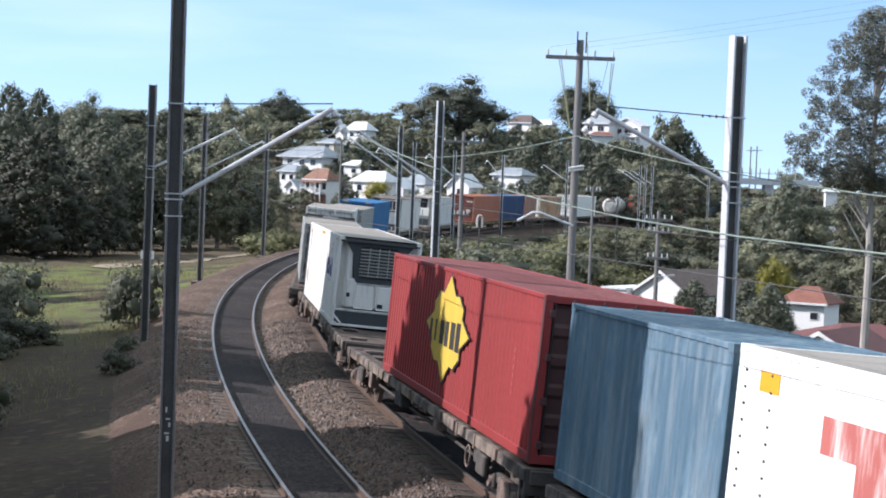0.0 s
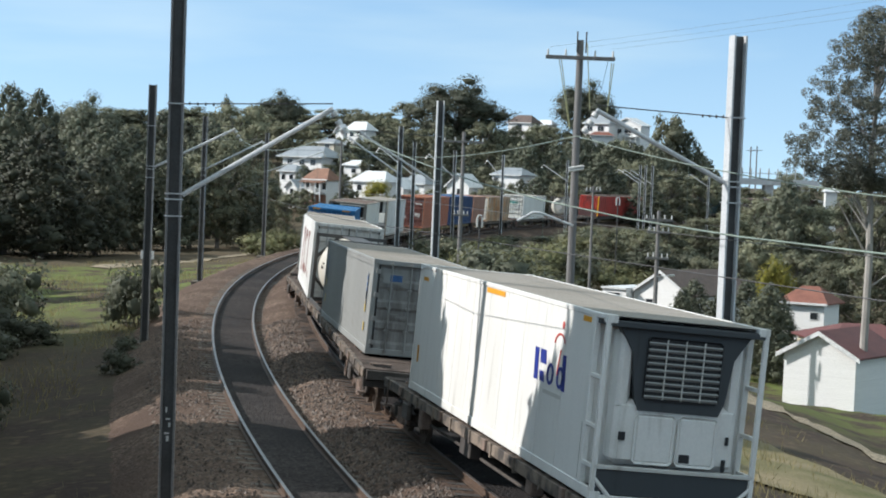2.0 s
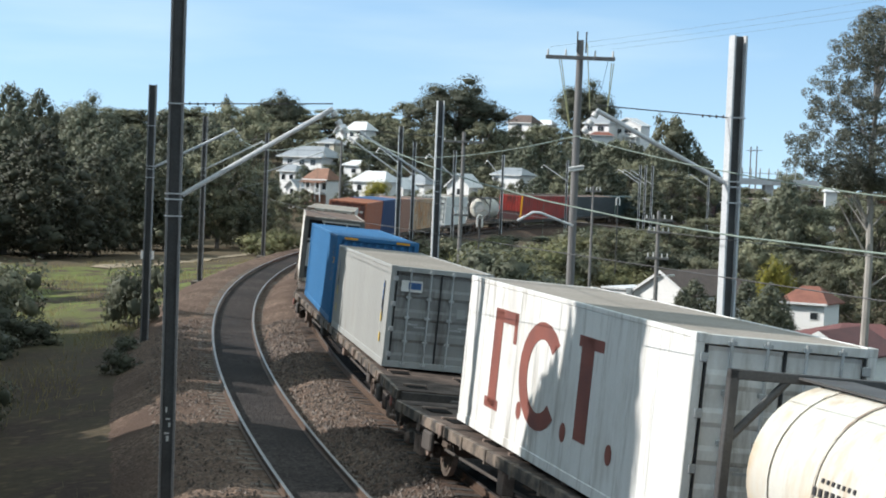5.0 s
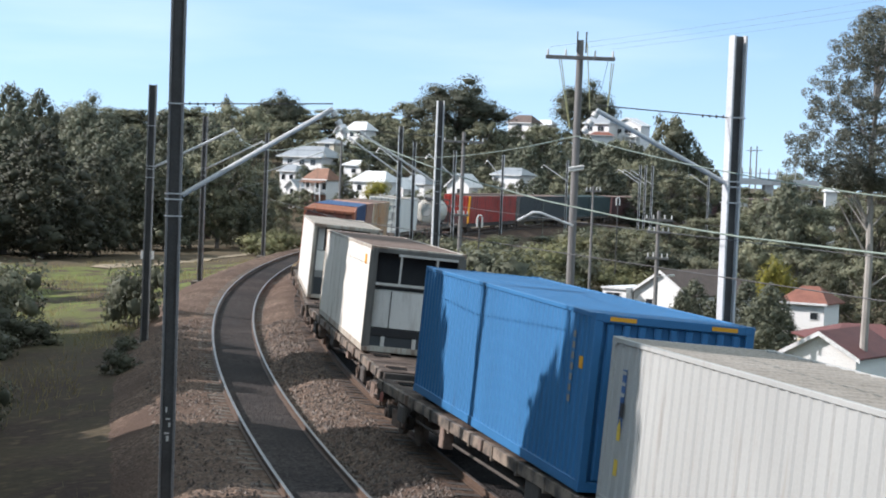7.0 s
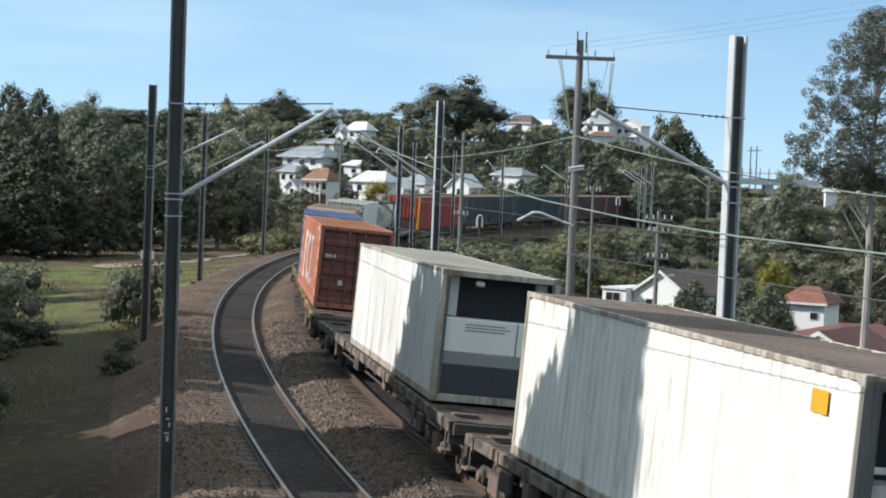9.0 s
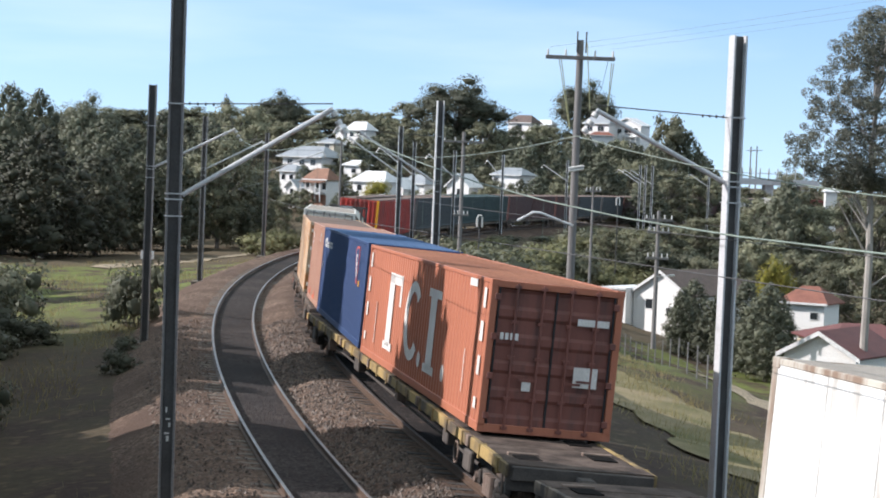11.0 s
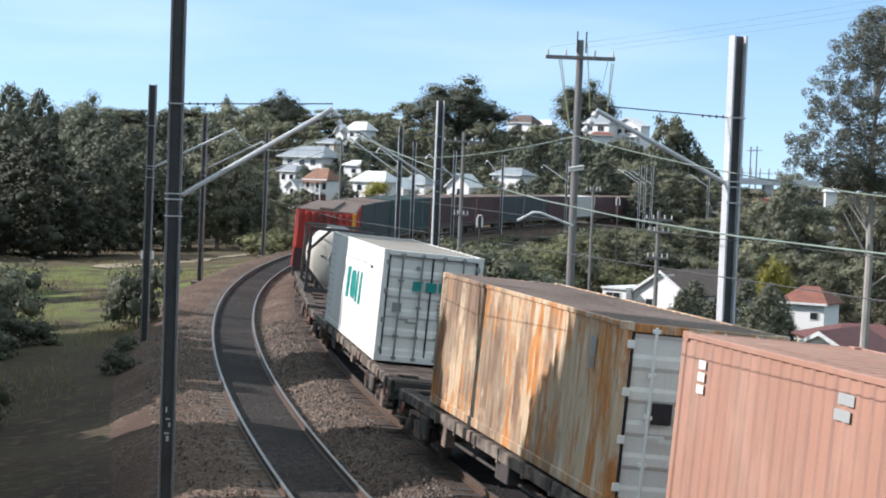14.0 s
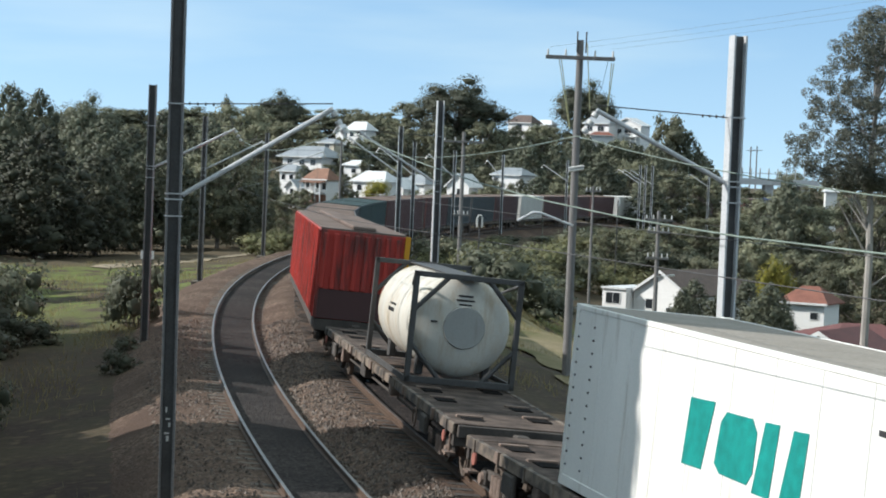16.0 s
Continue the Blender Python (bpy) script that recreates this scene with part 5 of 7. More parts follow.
for k in range(0, len(FAR_LOADS) - 1, 2):
    wagon(FAR_LOADS[k][0] - 0.7, FAR_LOADS[k + 1][0] + L40 + 0.4)

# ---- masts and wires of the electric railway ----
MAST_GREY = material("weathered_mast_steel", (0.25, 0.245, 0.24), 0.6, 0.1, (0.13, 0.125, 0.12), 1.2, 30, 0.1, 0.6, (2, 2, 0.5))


def mast(x, y, top, base, side, turn, reach, foot, head, label, mat=None, lean=0.0):
    """An H-section mast whose arm carries the wires over the track, towards side (+1 right, -1 left)."""
    mat = mat or STEEL
    m = thing("catenary_mast", label, "catenary mast", pose(x, y, base, 0, lean, math.degrees(turn)), "masts of the electric railway")
    h = top - base
    spin = Matrix.Rotation(radians(4 if side < 0 else -6), 4, "Z")
    # the web is given dark steel to paint in the shade between flanges
    part("web", moved(boxed(-0.095, 0.095, -0.012, 0.012, 0, h - 0.01), spin), DARK_STEEL, m, "steel web, darkened for the shade between the flanges")
    for x in (-1, 1):  # outer flange, inner flange
        part("flange", moved(boxed(x * 0.115 - 0.02, x * 0.115 + 0.02, -0.13, 0.13, 0, h, 0.003), spin), mat, m)
    part("footing", boxed(-0.45, 0.45, -0.45, 0.45, -0.6, 0.06, 0.03), SLEEPER, m)
    up, low, end = head + 0.06 - base, foot - base, side * reach
    part("strut", rod(bmesh.new(), (side * 0.15, 0, low), (end, 0, up - 0.06), 0.045), STEEL, m, "sloping tubular strut")
    part("tie", rod(bmesh.new(), (side * 0.12, 0, up - 0.08), (end, 0, up + 0.03), 0.011, n=6), DARK_STEEL, m)
    for k in range(4):
        part("insulator_disc", rod(bmesh.new(), (end * (0.08 + 0.05 * k), 0, up - 0.07), (end * (0.09 + 0.05 * k), 0, up - 0.07), 0.028, n=10), DARK_STEEL, m)
    for z in (up - 0.08, low + 0.02, low - 0.08, low - 0.38):
        b = bmesh.new()
        box(b, -0.16, 0.16, -0.145, -0.13, z - 0.012, z + 0.012)
        box(b, -0.16, 0.16, 0.13, 0.145, z - 0.012, z + 0.012)
        part("clamp", b, STEEL, m)
    for k in range(3):
        part("insulator", rod(bmesh.new(), (end + side * 0.09 * k, 0, up - 0.12 - 0.15 * k), (end + side * (0.09 * k + 0.05), 0, up - 0.19 - 0.15 * k), 0.065, n=10), PORCELAIN, m)
    return m


LEFT_MASTS = [(-4.81, 33.4, 9.6), (-10.52, 66.3, 8.6), (-13.45, 103.5, 8.6), (-13.6, 141.0, 8.6)]
RIGHT_MASTS = [(5.41, 35.3, 8.62), (-0.31, 70.3, 8.62), (-2.70, 108.0, 8.62), (-2.45, 141.0, 8.4), (0.75, 170.0, 8.3), (6.1, 201.0, 8.5), (14.8, 228.0, 8.5), (26.0, 250.0, 8.6), (27.0, 252.5, 8.6), (28.2, 255.0, 8.6), (39.6, 281.0, 8.6), (48.0, 312.0, 8.6)]
ends = {1: [], -1: []}
for masts, side in ((LEFT_MASTS, 1), (RIGHT_MASTS, -1)):
    for x, y, top in masts:
        d, s = lie([x], [y])
        hd = line(float(s[0]))[2]
        track = second(float(s[0]))[0] if side > 0 else 0.0
        reach = max(1.6, abs(float(d[0]) - track) - 0.1)
        if side > 0:
            foot, head, reach = 5.25 + np.interp(y, [33, 66, 104], [-0.04, 0.44, 0.46]), 6.89 + np.interp(y, [33, 66, 104], [-0.03, 0.27, 0.46]), reach + np.interp(y, [33, 66, 104], [0.03, -0.12, -0.05])
        else:
            foot, head, reach = 5.25 + np.interp(y, [35, 70, 108, 170, 250], [0.6, 0.32, 0.7, 0.7, 0.9]), 6.89 + np.interp(y, [35, 70, 108, 170, 250], [0.2, 0.4, 0.95, 1.0, 1.0]), min(reach, 2.72 if y < 40 else 3.0)
        base = float(ground_z([x], [y])[0]) + 0.1
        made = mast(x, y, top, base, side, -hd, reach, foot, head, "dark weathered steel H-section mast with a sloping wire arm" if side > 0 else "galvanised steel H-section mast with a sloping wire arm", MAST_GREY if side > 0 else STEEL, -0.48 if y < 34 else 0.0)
        if y < 34:
            for k, (q, wd, hg) in enumerate(((0.0, 0.05, 0.1), (-0.02, 0.09, 0.03), (0.03, 0.04, 0.08), (0.0, 0.08, 0.03), (-0.03, 0.03, 0.1))):
                part("paint_mark", boxed(q - wd / 2, q + wd / 2, -0.02, -0.014, 1.4 + 0.13 * k, 1.4 + 0.13 * k + hg), LOGO_WHITE, made)
        hang = reach + (0.16 if side > 0 else 0.36)
        ends[side].append((x + side * hang * math.cos(hd), y - side * hang * math.sin(hd), head - (0.32 if side > 0 else 0.5), 4.9 + 0.5 * (head - 6.89)))
for side, words in ((1, "empty track"), (-1, "train's track")):
    pts = ends[side]
    first = (line(6, second(6)[0] if side > 0 else 0)[:2])
    pts = [(*first, 6.55, 4.9)] + pts
    w = thing("overhead_line", "thin overhead messenger and contact wires above the " + words, "overhead wire", pose(0, 0, 0))
    for i, (a, b) in enumerate(zip(pts, pts[1:])):
        top = sag(a[:3], b[:3], (1.3 if side > 0 else 1.03) if i == 0 else 0.42)
        part("messenger_wire", cable("messenger_wire", top, 0.010, WIRE), None, w)
        low = sag((a[0], a[1], a[3]), (b[0], b[1], b[3]), 0.02)
        part("contact_wire", cable("contact_wire", low, 0.006, DARK_STEEL), None, w)
        for k in (2, 4, 6, 8, 10, 12):
            part("dropper", cable("dropper", [top[k], low[k]], 0.003, WIRE, 4), None, w)


def power_pole(x, y, base, top, arms, label, r=0.16):
    p = thing("power_pole", label, "power pole", pose(x, y, base))
    h = top - base
    part("pole", rod(bmesh.new(), (0, 0, -0.4), (0, 0, h), r, r * 0.75, 12), TIMBER, p, smooth=False)
    for z, half in arms:
        part("crossarm", boxed(-half, half, -0.14 - r, -0.04 - r, z - base - 0.07, z - base + 0.07, 0.01), TIMBER, p)
        for k in (-1, -0.45, 0.45, 1):
            part("insulator", rod(bmesh.new(), (k * (half - 0.08), -0.09 - r, z - base + 0.07), (k * (half - 0.08), -0.09 - r, z - base + 0.28), 0.045, 0.03, 8), PORCELAIN, p)
    return p


main = power_pole(4.62, 67.0, -0.8, 10.85, [(10.2, 1.24)], "tall grey timber power pole with a crossarm and hanging leads", 0.16)
PALE_LEAD = material("pale_lead", (0.50, 0.48, 0.24), 0.6)
for x0, z0, x1, z1 in ((-0.76, 10.95, -0.28, 8.45), (-0.68, 10.95, -0.26, 8.45), (0.22, 11.55, 0.42, 9.15), (1.2, 10.85, 1.02, 8.85), (1.12, 10.85, 1.02, 8.85)):
    part("lead", cable("lead", sag((x0, -0.28, z0), (x1, -0.26, z1), 0.0, 6), 0.017, PALE_LEAD), None, main, "pale hanging cable lead")
for x in (-0.12, 0.2):
    part("pin", rod(bmesh.new(), (x, -0.1, 11.2), (x, -0.1, 11.95), 0.03, n=6), DARK_STEEL, main)
part("jumper", cable("jumper", sag((0.45, -0.2, 9.25), (1.0, -0.2, 11.0), 0.45, 8), 0.008, DARK_STEEL), None, main)
part("bracket_arm", cable("bracket_arm", [(0.0, -0.25, 5.0), (-1.2, -0.25, 5.42), (-1.45, -0.25, 5.42), (-2.0, -0.25, 5.1)], 0.05, STEEL, 8), None, main, "bent grey tube arm")
for z in (7.05, 6.95):
    part("switch", rod(bmesh.new(), (-0.25, -0.25, z), (0.3, -0.25, z + 0.1), 0.05), PORCELAIN, main)
lines = thing("power_lines", "thin wires leading away from the tall power pole", "power line", pose(0, 0, 0))
for k in (-1.1, 0.0, 1.1):
    part("wire", cable("wire", sag((4.62 + k, 66.7, 10.55), (34 + k, 38, 15.5), 0.5), 0.004, DARK_STEEL, 4), None, lines)
street = power_pole(11.5, 100.0, -2.6, 4.45, [(3.95, 0.75), (3.3, 0.6), (1.9, 0.6)], "slim timber street pole with short crossarms", 0.13)
part("lamp_arm", rod(bmesh.new(), (0, -0.15, 3.5), (0.72, -0.15, 3.62), 0.02), STEEL, street)
part("lamp_head", boxed(0.66, 0.98, -0.22, -0.08, 3.55, 3.67, 0.03), PORCELAIN, street, "small white street lamp head")
power_pole(1.05, 120.0, -1.3, 8.75, [(8.1, 1.3), (3.4, 0.5)], "grey timber pole with a crossarm beside the line", 0.15)
power_pole(10.3, 130.0, -2.6, 5.6, [(5.25, 0.55)], "slim grey pole with a short crossarm", 0.1)
power_pole(-10.2, 180.0, -1.2, 8.9, [(8.5, 0.5)], "slim dark pole behind the curve", 0.12)
power_pole(73.2, 450.0, 0.0, 16.4, [(15.4, 1.0)], "distant timber power pole", 0.2)
power_pole(75.0, 452.0, 0.0, 16.6, [(15.6, 1.2)], "distant timber power pole", 0.2)
power_pole(36.9, 300.0, -1.0, 8.8, [(7.9, 0.9)], "slim pole before the far trees", 0.14)


def hoop_post(x, y, base, top):
    """A thin post with a white hooped insulator at its head."""
    p = thing("line_post", "thin dark post with a white hooped head", "post", pose(x, y, base))
    part("post", rod(bmesh.new(), (0, 0, -0.3), (0, 0, top - base), 0.05, n=8), DARK_STEEL, p)
    part("hoop", cable("hoop", [(-0.16, 0, top - base - 0.5), (-0.16, 0, top - base + 0.1), (-0.08, 0, top - base + 0.26), (0.08, 0, top - base + 0.26), (0.16, 0, top - base + 0.1), (0.16, 0, top - base - 0.5)], 0.07, PORCELAIN, 6), None, p)


hoop_post(16.7, 180.0, -3.0, 4.3)
hoop_post(2.3, 120.5, -1.4, 3.15)
bridge = thing("road_bridge", "distant pale concrete road bridge with a post railing", "bridge", pose(0, 0, 0))
part("deck", boxed(62, 84, 420, 426, 7.2, 8.6), STEEL, bridge)
for k in range(11):
    part("rail_post", boxed(62.5 + 2 * k, 62.75 + 2 * k, 420, 420.3, 8.6, 10.9), PORCELAIN, bridge)
part("handrail", boxed(62, 84, 420, 420.2, 9.7, 9.85), STEEL, bridge)
for k in range(3):
    part("pier", boxed(64 + 8 * k, 66 + 8 * k, 421, 425, -6, 7.2), STEEL, bridge)

# ---- trees ----


def crown_mesh(name, blobs, count, size, mat, seed, core=0.0):
    """A crown of many small leaf sprays round uneven, leafy lumps. blobs: (x, y, z, rx, ry, rz); core: how far a lump is closed inside."""
    rng = np.random.default_rng(seed)
    blobs = np.array(blobs, float)
    w = np.array([b[3] * b[4] + b[4] * b[5] + b[3] * b[5] for b in blobs])
    pick = rng.choice(len(blobs), count, p=w / w.sum())
    b = blobs[pick]
    d = rng.normal(size=(count, 3)) + np.array([0, 0, 0.25])
    d /= np.linalg.norm(d, axis=1)[:, None]
    lump = 1 + 0.14 * np.sin(5 * d[:, 0] + pick) * np.sin(4 * d[:, 1] + 2 * pick) + 0.10 * np.sin(9 * d[:, 2] + pick)
    r = (0.72 + 0.33 * rng.random(count) ** 0.6) * lump if not core else (0.66 + 0.46 * rng.random(count) ** 0.8) * lump
    c = b[:, :3] + d * b[:, 3:] * r[:, None]
    nrm = d + rng.normal(size=(count, 3)) * 0.5 + np.array([0, 0, 0.25])
    nrm /= np.linalg.norm(nrm, axis=1)[:, None]
    u = np.cross(nrm, rng.normal(size=(count, 3)))
    u /= np.linalg.norm(u, axis=1)[:, None]
    v = np.cross(nrm, u)
    a = size * (0.55 + 0.9 * rng.random(count))[:, None]
    e = a * (0.5 + 0.4 * rng.random(count))[:, None]
    leaf = np.stack([c - u * a * 0.5 - v * e * 0.4, c + u * a * 0.5, c - u * a * 0.2 + v * e * 0.6], 1).reshape(-1, 3)
    # sprays on one lump catch the light together
    out = c - blobs[:, :3].mean(0)
    out /= np.linalg.norm(out, axis=1)[:, None] + 1e-6
    lit = d * 0.9 + out * 0.35 + rng.normal(size=(count, 3)) * (0.3 if core else 0.6)
    facing = np.cross(leaf[1::3] - leaf[0::3], leaf[2::3] - leaf[0::3])
    facing /= np.linalg.norm(facing, axis=1)[:, None] + 1e-9
    lit = lit - facing * np.minimum(0, (lit * facing).sum(1) - 0.05)[:, None]
    lit /= np.linalg.norm(lit, axis=1)[:, None]
    verts, faces, normals = leaf, [(3 * i, 3 * i + 1, 3 * i + 2) for i in range(count)], np.repeat(lit, 3, 0)
    if core:
        ball = bmesh.new()
        bmesh.ops.create_icosphere(ball, subdivisions=1, radius=1)
        bv = np.array([q.co for q in ball.verts])
        bf = [[q.index for q in f.verts] for f in ball.faces]
        ball.free()
        for k, q in enumerate(blobs):
            rough = core * (1 + 0.12 * np.sin(5 * bv[:, 0] + k) * np.sin(4 * bv[:, 1] + 2 * k) + 0.12 * rng.normal(size=len(bv)))
            faces += [tuple(i + len(verts) for i in f) for f in bf]
            verts = np.vstack([verts, q[:3] + bv * q[3:] * rough[:, None]])
            tip = bv + rng.normal(size=bv.shape) * 0.25
            normals = np.vstack([normals, tip / np.linalg.norm(tip, axis=1)[:, None]])
    me = bpy.data.meshes.new(name)
    me.from_pydata(verts.tolist(), [], faces)
    me.materials.append(mat)
    me.shade_smooth()
    me.normals_split_custom_set_from_vertices(normals.tolist())
    return me


def trunk_mesh(name, limbs, mat):
    bm = bmesh.new()
    for a, b, r0, r1 in limbs:
        rod(bm, a, b, r0, r1, 8)
    return mesh_of(name, bm, mat)


def tree_kind(kind, seed):
    """Crown lumps and limbs of a tree 10 m high and 8 m wide."""
    rnd = random.Random(seed)
    blobs, limbs = [], []
    if kind in "DNS":  # dense, dark, leafy to the ground
        n = 30 if kind == "S" else 72
        for k in range(n):
            f = k / (n - 1)
            z = 0.9 + 8.4 * f
            w = 3.3 * (1 - f ** (2.4 if kind == "S" else 2.9)) + 0.25
            a = k * 2.4 + rnd.uniform(-0.4, 0.4)
            q = rnd.uniform(0.55, 0.95) * w
            g = rnd.uniform(0.75, 1.25) * (0.55 + 0.25 * w) * (1.0 if kind == "S" else 0.68)
            blobs.append((q * math.cos(a), q * math.sin(a), z, g, g, g * 0.8))
        for k in range(8):
            blobs.append((0, 0, 1 + k, 1.9 * (1 - k / 9) + 0.4, 1.9 * (1 - k / 9) + 0.4, 1.0))
        limbs.append(((0, 0, -0.5), (0.1, 0, 9), 0.26, 0.04))
    elif kind == "Y":
        for _ in range(14):
            a = rnd.uniform(0, 6.28)
            blobs.append((2.4 * math.cos(a) * rnd.random(), 2.4 * math.sin(a), rnd.uniform(2, 8.5), 1.5, 1.5, 1.4))
        limbs.append(((0, 0, -0.5), (0, 0, 6), 0.2, 0.05))
    elif kind == "F":  # broad domes on spreading limbs
        for _ in range(44):
            a, q = rnd.uniform(0, 6.28), rnd.random() ** 0.55
            x, y = 3.4 * q * math.cos(a), 3.4 * q * math.sin(a)
            z = 8.9 - 2.6 * q ** 2 + rnd.uniform(-1.8, 0.3)
            blobs.append((x, y, z, rnd.uniform(0.8, 1.4), rnd.uniform(0.8, 1.4), rnd.uniform(0.5, 0.9)))
            limbs.append(((0.2 * x, 0.2 * y, 3.0), (x, y, z - 0.3), 0.13, 0.03))
        for _ in range(16):
            a = rnd.uniform(0, 6.28)
            blobs.append((2.2 * math.cos(a), 2.2 * math.sin(a), rnd.uniform(1.5, 6.5), 1.5, 1.5, 1.2))
        limbs.append(((0, 0, -0.5), (0, 0, 5), 0.35, 0.2))
    else:  # open, uneven
        for n in range(64):
            a, q = rnd.uniform(0, 6.28), rnd.random() ** 0.6
            z = rnd.uniform(1.2, 9.1)
            w = 3.3 * math.sin(min(1.0, (z - 0.8) / 9.5) * math.pi) ** 0.6
            x, y = w * q * math.cos(a), w * q * math.sin(a)
            blobs.append((x, y, z, rnd.uniform(0.55, 1.15), rnd.uniform(0.55, 1.15), rnd.uniform(0.4, 0.8)))
            if n % 2:
                limbs.append(((0.1 * x, 0.1 * y, max(1.0, z - 2.6)), (x, y, z), 0.09, 0.02))
        limbs.append(((0, 0, -0.5), (0.2, 0.1, 8), 0.24, 0.05))
    return blobs, limbs


TREE_WORDS = {"N": "dense blackish green tree leafy to the ground", "S": "tall dense dark tree standing beside the line", "D": "dense dark green tree leafy to the ground", "O": "olive green tree with an uneven crown", "F": "large spreading dark tree with domed foliage", "Y": "small bright yellow-green shrub tree"}
TREE_LEAF = {"N": SHADE_LEAF, "S": SHADE_LEAF, "D": DARK_LEAF, "O": OLIVE_LEAF, "F": DARK_LEAF, "Y": YELLOW_LEAF}
PROTO = {}


def put(ob, m):
    """A copy at a pose that holds its full scale."""
    return copy_thing(ob, m @ Matrix.Diagonal((1 / ob.scale.x, 1 / ob.scale.y, 1 / ob.scale.z, 1)))


def plant(kind, x, y, height, width, variant=0, word="", z=None):
    light = kind in "DO" and (y > 255 or height < 6)  # far or small: fewer, larger sprays
    key = (kind, variant, light)
    if kind == "F":
        height, width = height * 1.1, width * 1.3
    elif 140 < y < 275 and x < -15:
        height *= 1.06 + 0.1 * math.sin(x * 1.7)
    zg = float(ground_z([x], [y])[0]) if z is None else z
    m = pose(x, y, zg - 0.1, 0, 0, (x * 37 + y * 11) % 360) @ Matrix.Diagonal((width / (10 if kind == "F" else 8), width / (10 if kind == "F" else 8), height / 10.4, 1))
    if key not in PROTO:
        t = thing("tree", word or TREE_WORDS[kind], "tree", group="trees around the railway")
        blobs, limbs = tree_kind(kind, 11 + variant * 7 + ord(kind))
        part("trunk", trunk_mesh("trunk", limbs, BARK), None, t)
        part("crown", crown_mesh("crown", blobs, {"F": 22000, "Y": 4000, "S": 4000}.get(kind, 4700 if light else 8800), {"F": 0.16, "Y": 0.26, "S": 0.85}.get(kind, 0.3 if light else 0.22), TREE_LEAF[kind], 3 + variant, {"S": 0.54, "F": 0.5}.get(kind, 0.5)), None, t)
        t.matrix_basis = m
        PROTO[key] = t
        return t
    return put(PROTO[key], m)


WEST = [("N", -35.4, 150, 9.6, 9.6), ("N", -31.6, 146, 10.4, 10.4), ("N", -28.6, 153, 8.2, 7.6), ("N", -38.3, 150, 10.6, 9.6), ("D", -34.1, 185, 13.9, 10.3), ("D", -33.8, 200, 13.2, 10.3), ("D", -37.0, 190, 14.1, 9.2), ("D", -46.9, 200, 14.9, 10.3), ("D", -47.1, 215, 15.0, 9.2), ("D", -32.0, 210, 13.2, 9.2), ("D", -30.6, 220, 15.0, 9.2), ("D", -29.7, 250, 18.1, 5.8), ("O", -25.3, 230, 15.2, 10.3), ("D", -25.3, 200, 12.7, 9.2), ("D", -24.6, 165, 9.4, 8.0)]
WEST += [("O", -23.2, 170, 9.2, 8.0), ("O", -20.9, 172, 9.8, 8.0), ("D", -19.0, 175, 8.7, 6.9), ("O", -18.1, 180, 7.5, 5.8), ("O", -16.5, 192, 5.6, 4.6), ("D", -29.3, 165, 10.1, 8.0), ("D", -27.3, 168, 9.7, 8.0)]
HILL = [("O", -16.3, 350, 10.4, 8), ("O", -7.8, 370, 11.2, 9), ("F", 1.9, 345, 16.8, 19), ("F", 28.4, 390, 16.6, 14), ("D", 12.5, 300, 14.5, 10), ("D", 17.5, 300, 14.4, 10), ("D", 24.0, 290, 12.0, 9), ("O", 39.8, 335, 21.4, 10), ("D", 43.4, 335, 18.1, 8), ("D", 36.1, 320, 14.8, 8), ("D", 47.6, 345, 13.7, 9), ("O", 29.9, 300, 11.4, 9), ("O", 34.5, 285, 9.7, 9), ("O", 6.6, 330, 12.5, 9), ("O", -9.3, 330, 9.6, 8), ("Y", -9.6, 266, 6.9, 7), ("O", -1.5, 310, 8.2, 6), ("O", -19.2, 330, 7.1, 8)]
HILL += [("O", 11.3, 350, 8.8, 9), ("D", 41.2, 334, 18.5, 9), ("D", 45.5, 338, 14.5, 9), ("D", 49.5, 342, 10.5, 8)]
EAST = [("O", 42.6, 260, 9.5, 8), ("O", 42.8, 235, 11.4, 9), ("O", 40.8, 205, 11.0, 8), ("O", 48.8, 225, 12.0, 9), ("O", 47.9, 205, 11.8, 8), ("O", 35.2, 230, 7.9, 8), ("O", 31.6, 185, 8.2, 7), ("O", 33.6, 175, 8.3, 7), ("O", 34.7, 165, 8.1, 7), ("O", 36.8, 160, 8.9, 8), ("O", 29.5, 215, 7.1, 8), ("O", 25.1, 205, 5.9, 7), ("O", 21.2, 200, 4.7, 6), ("O", 79.4, 430, 12.4, 12), ("D", 63.7, 420, 8.9, 10), ("O", 89.9, 430, 9.3, 14), ("O", 100.4, 430, 10.2, 14), ("D", 20.9, 128, 6.9, 5), ("D", 18.5, 136, 4.7, 3.4), ("D", 37.5, 205, 14.0, 8), ("O", 40.5, 212, 12.5, 8)]
EAST += [("D", 18.6, 137, 6.3, 5.0), ("D", 17.4, 134, 5.7, 2.6), ("D", 21.8, 124, 7.3, 5.2), ("Y", 26.8, 150, 8.6, 3.6)]
EAST += [("D", 23.4, 130, 6.8, 4.5), ("D", 19.6, 132, 5.6, 4), ("Y", 31.0, 170, 6.4, 3.5), ("O", 16.9, 190, 5.6, 5), ("O", 25.8, 165, 7.9, 6), ("O", 22.1, 160, 7.2, 6)]
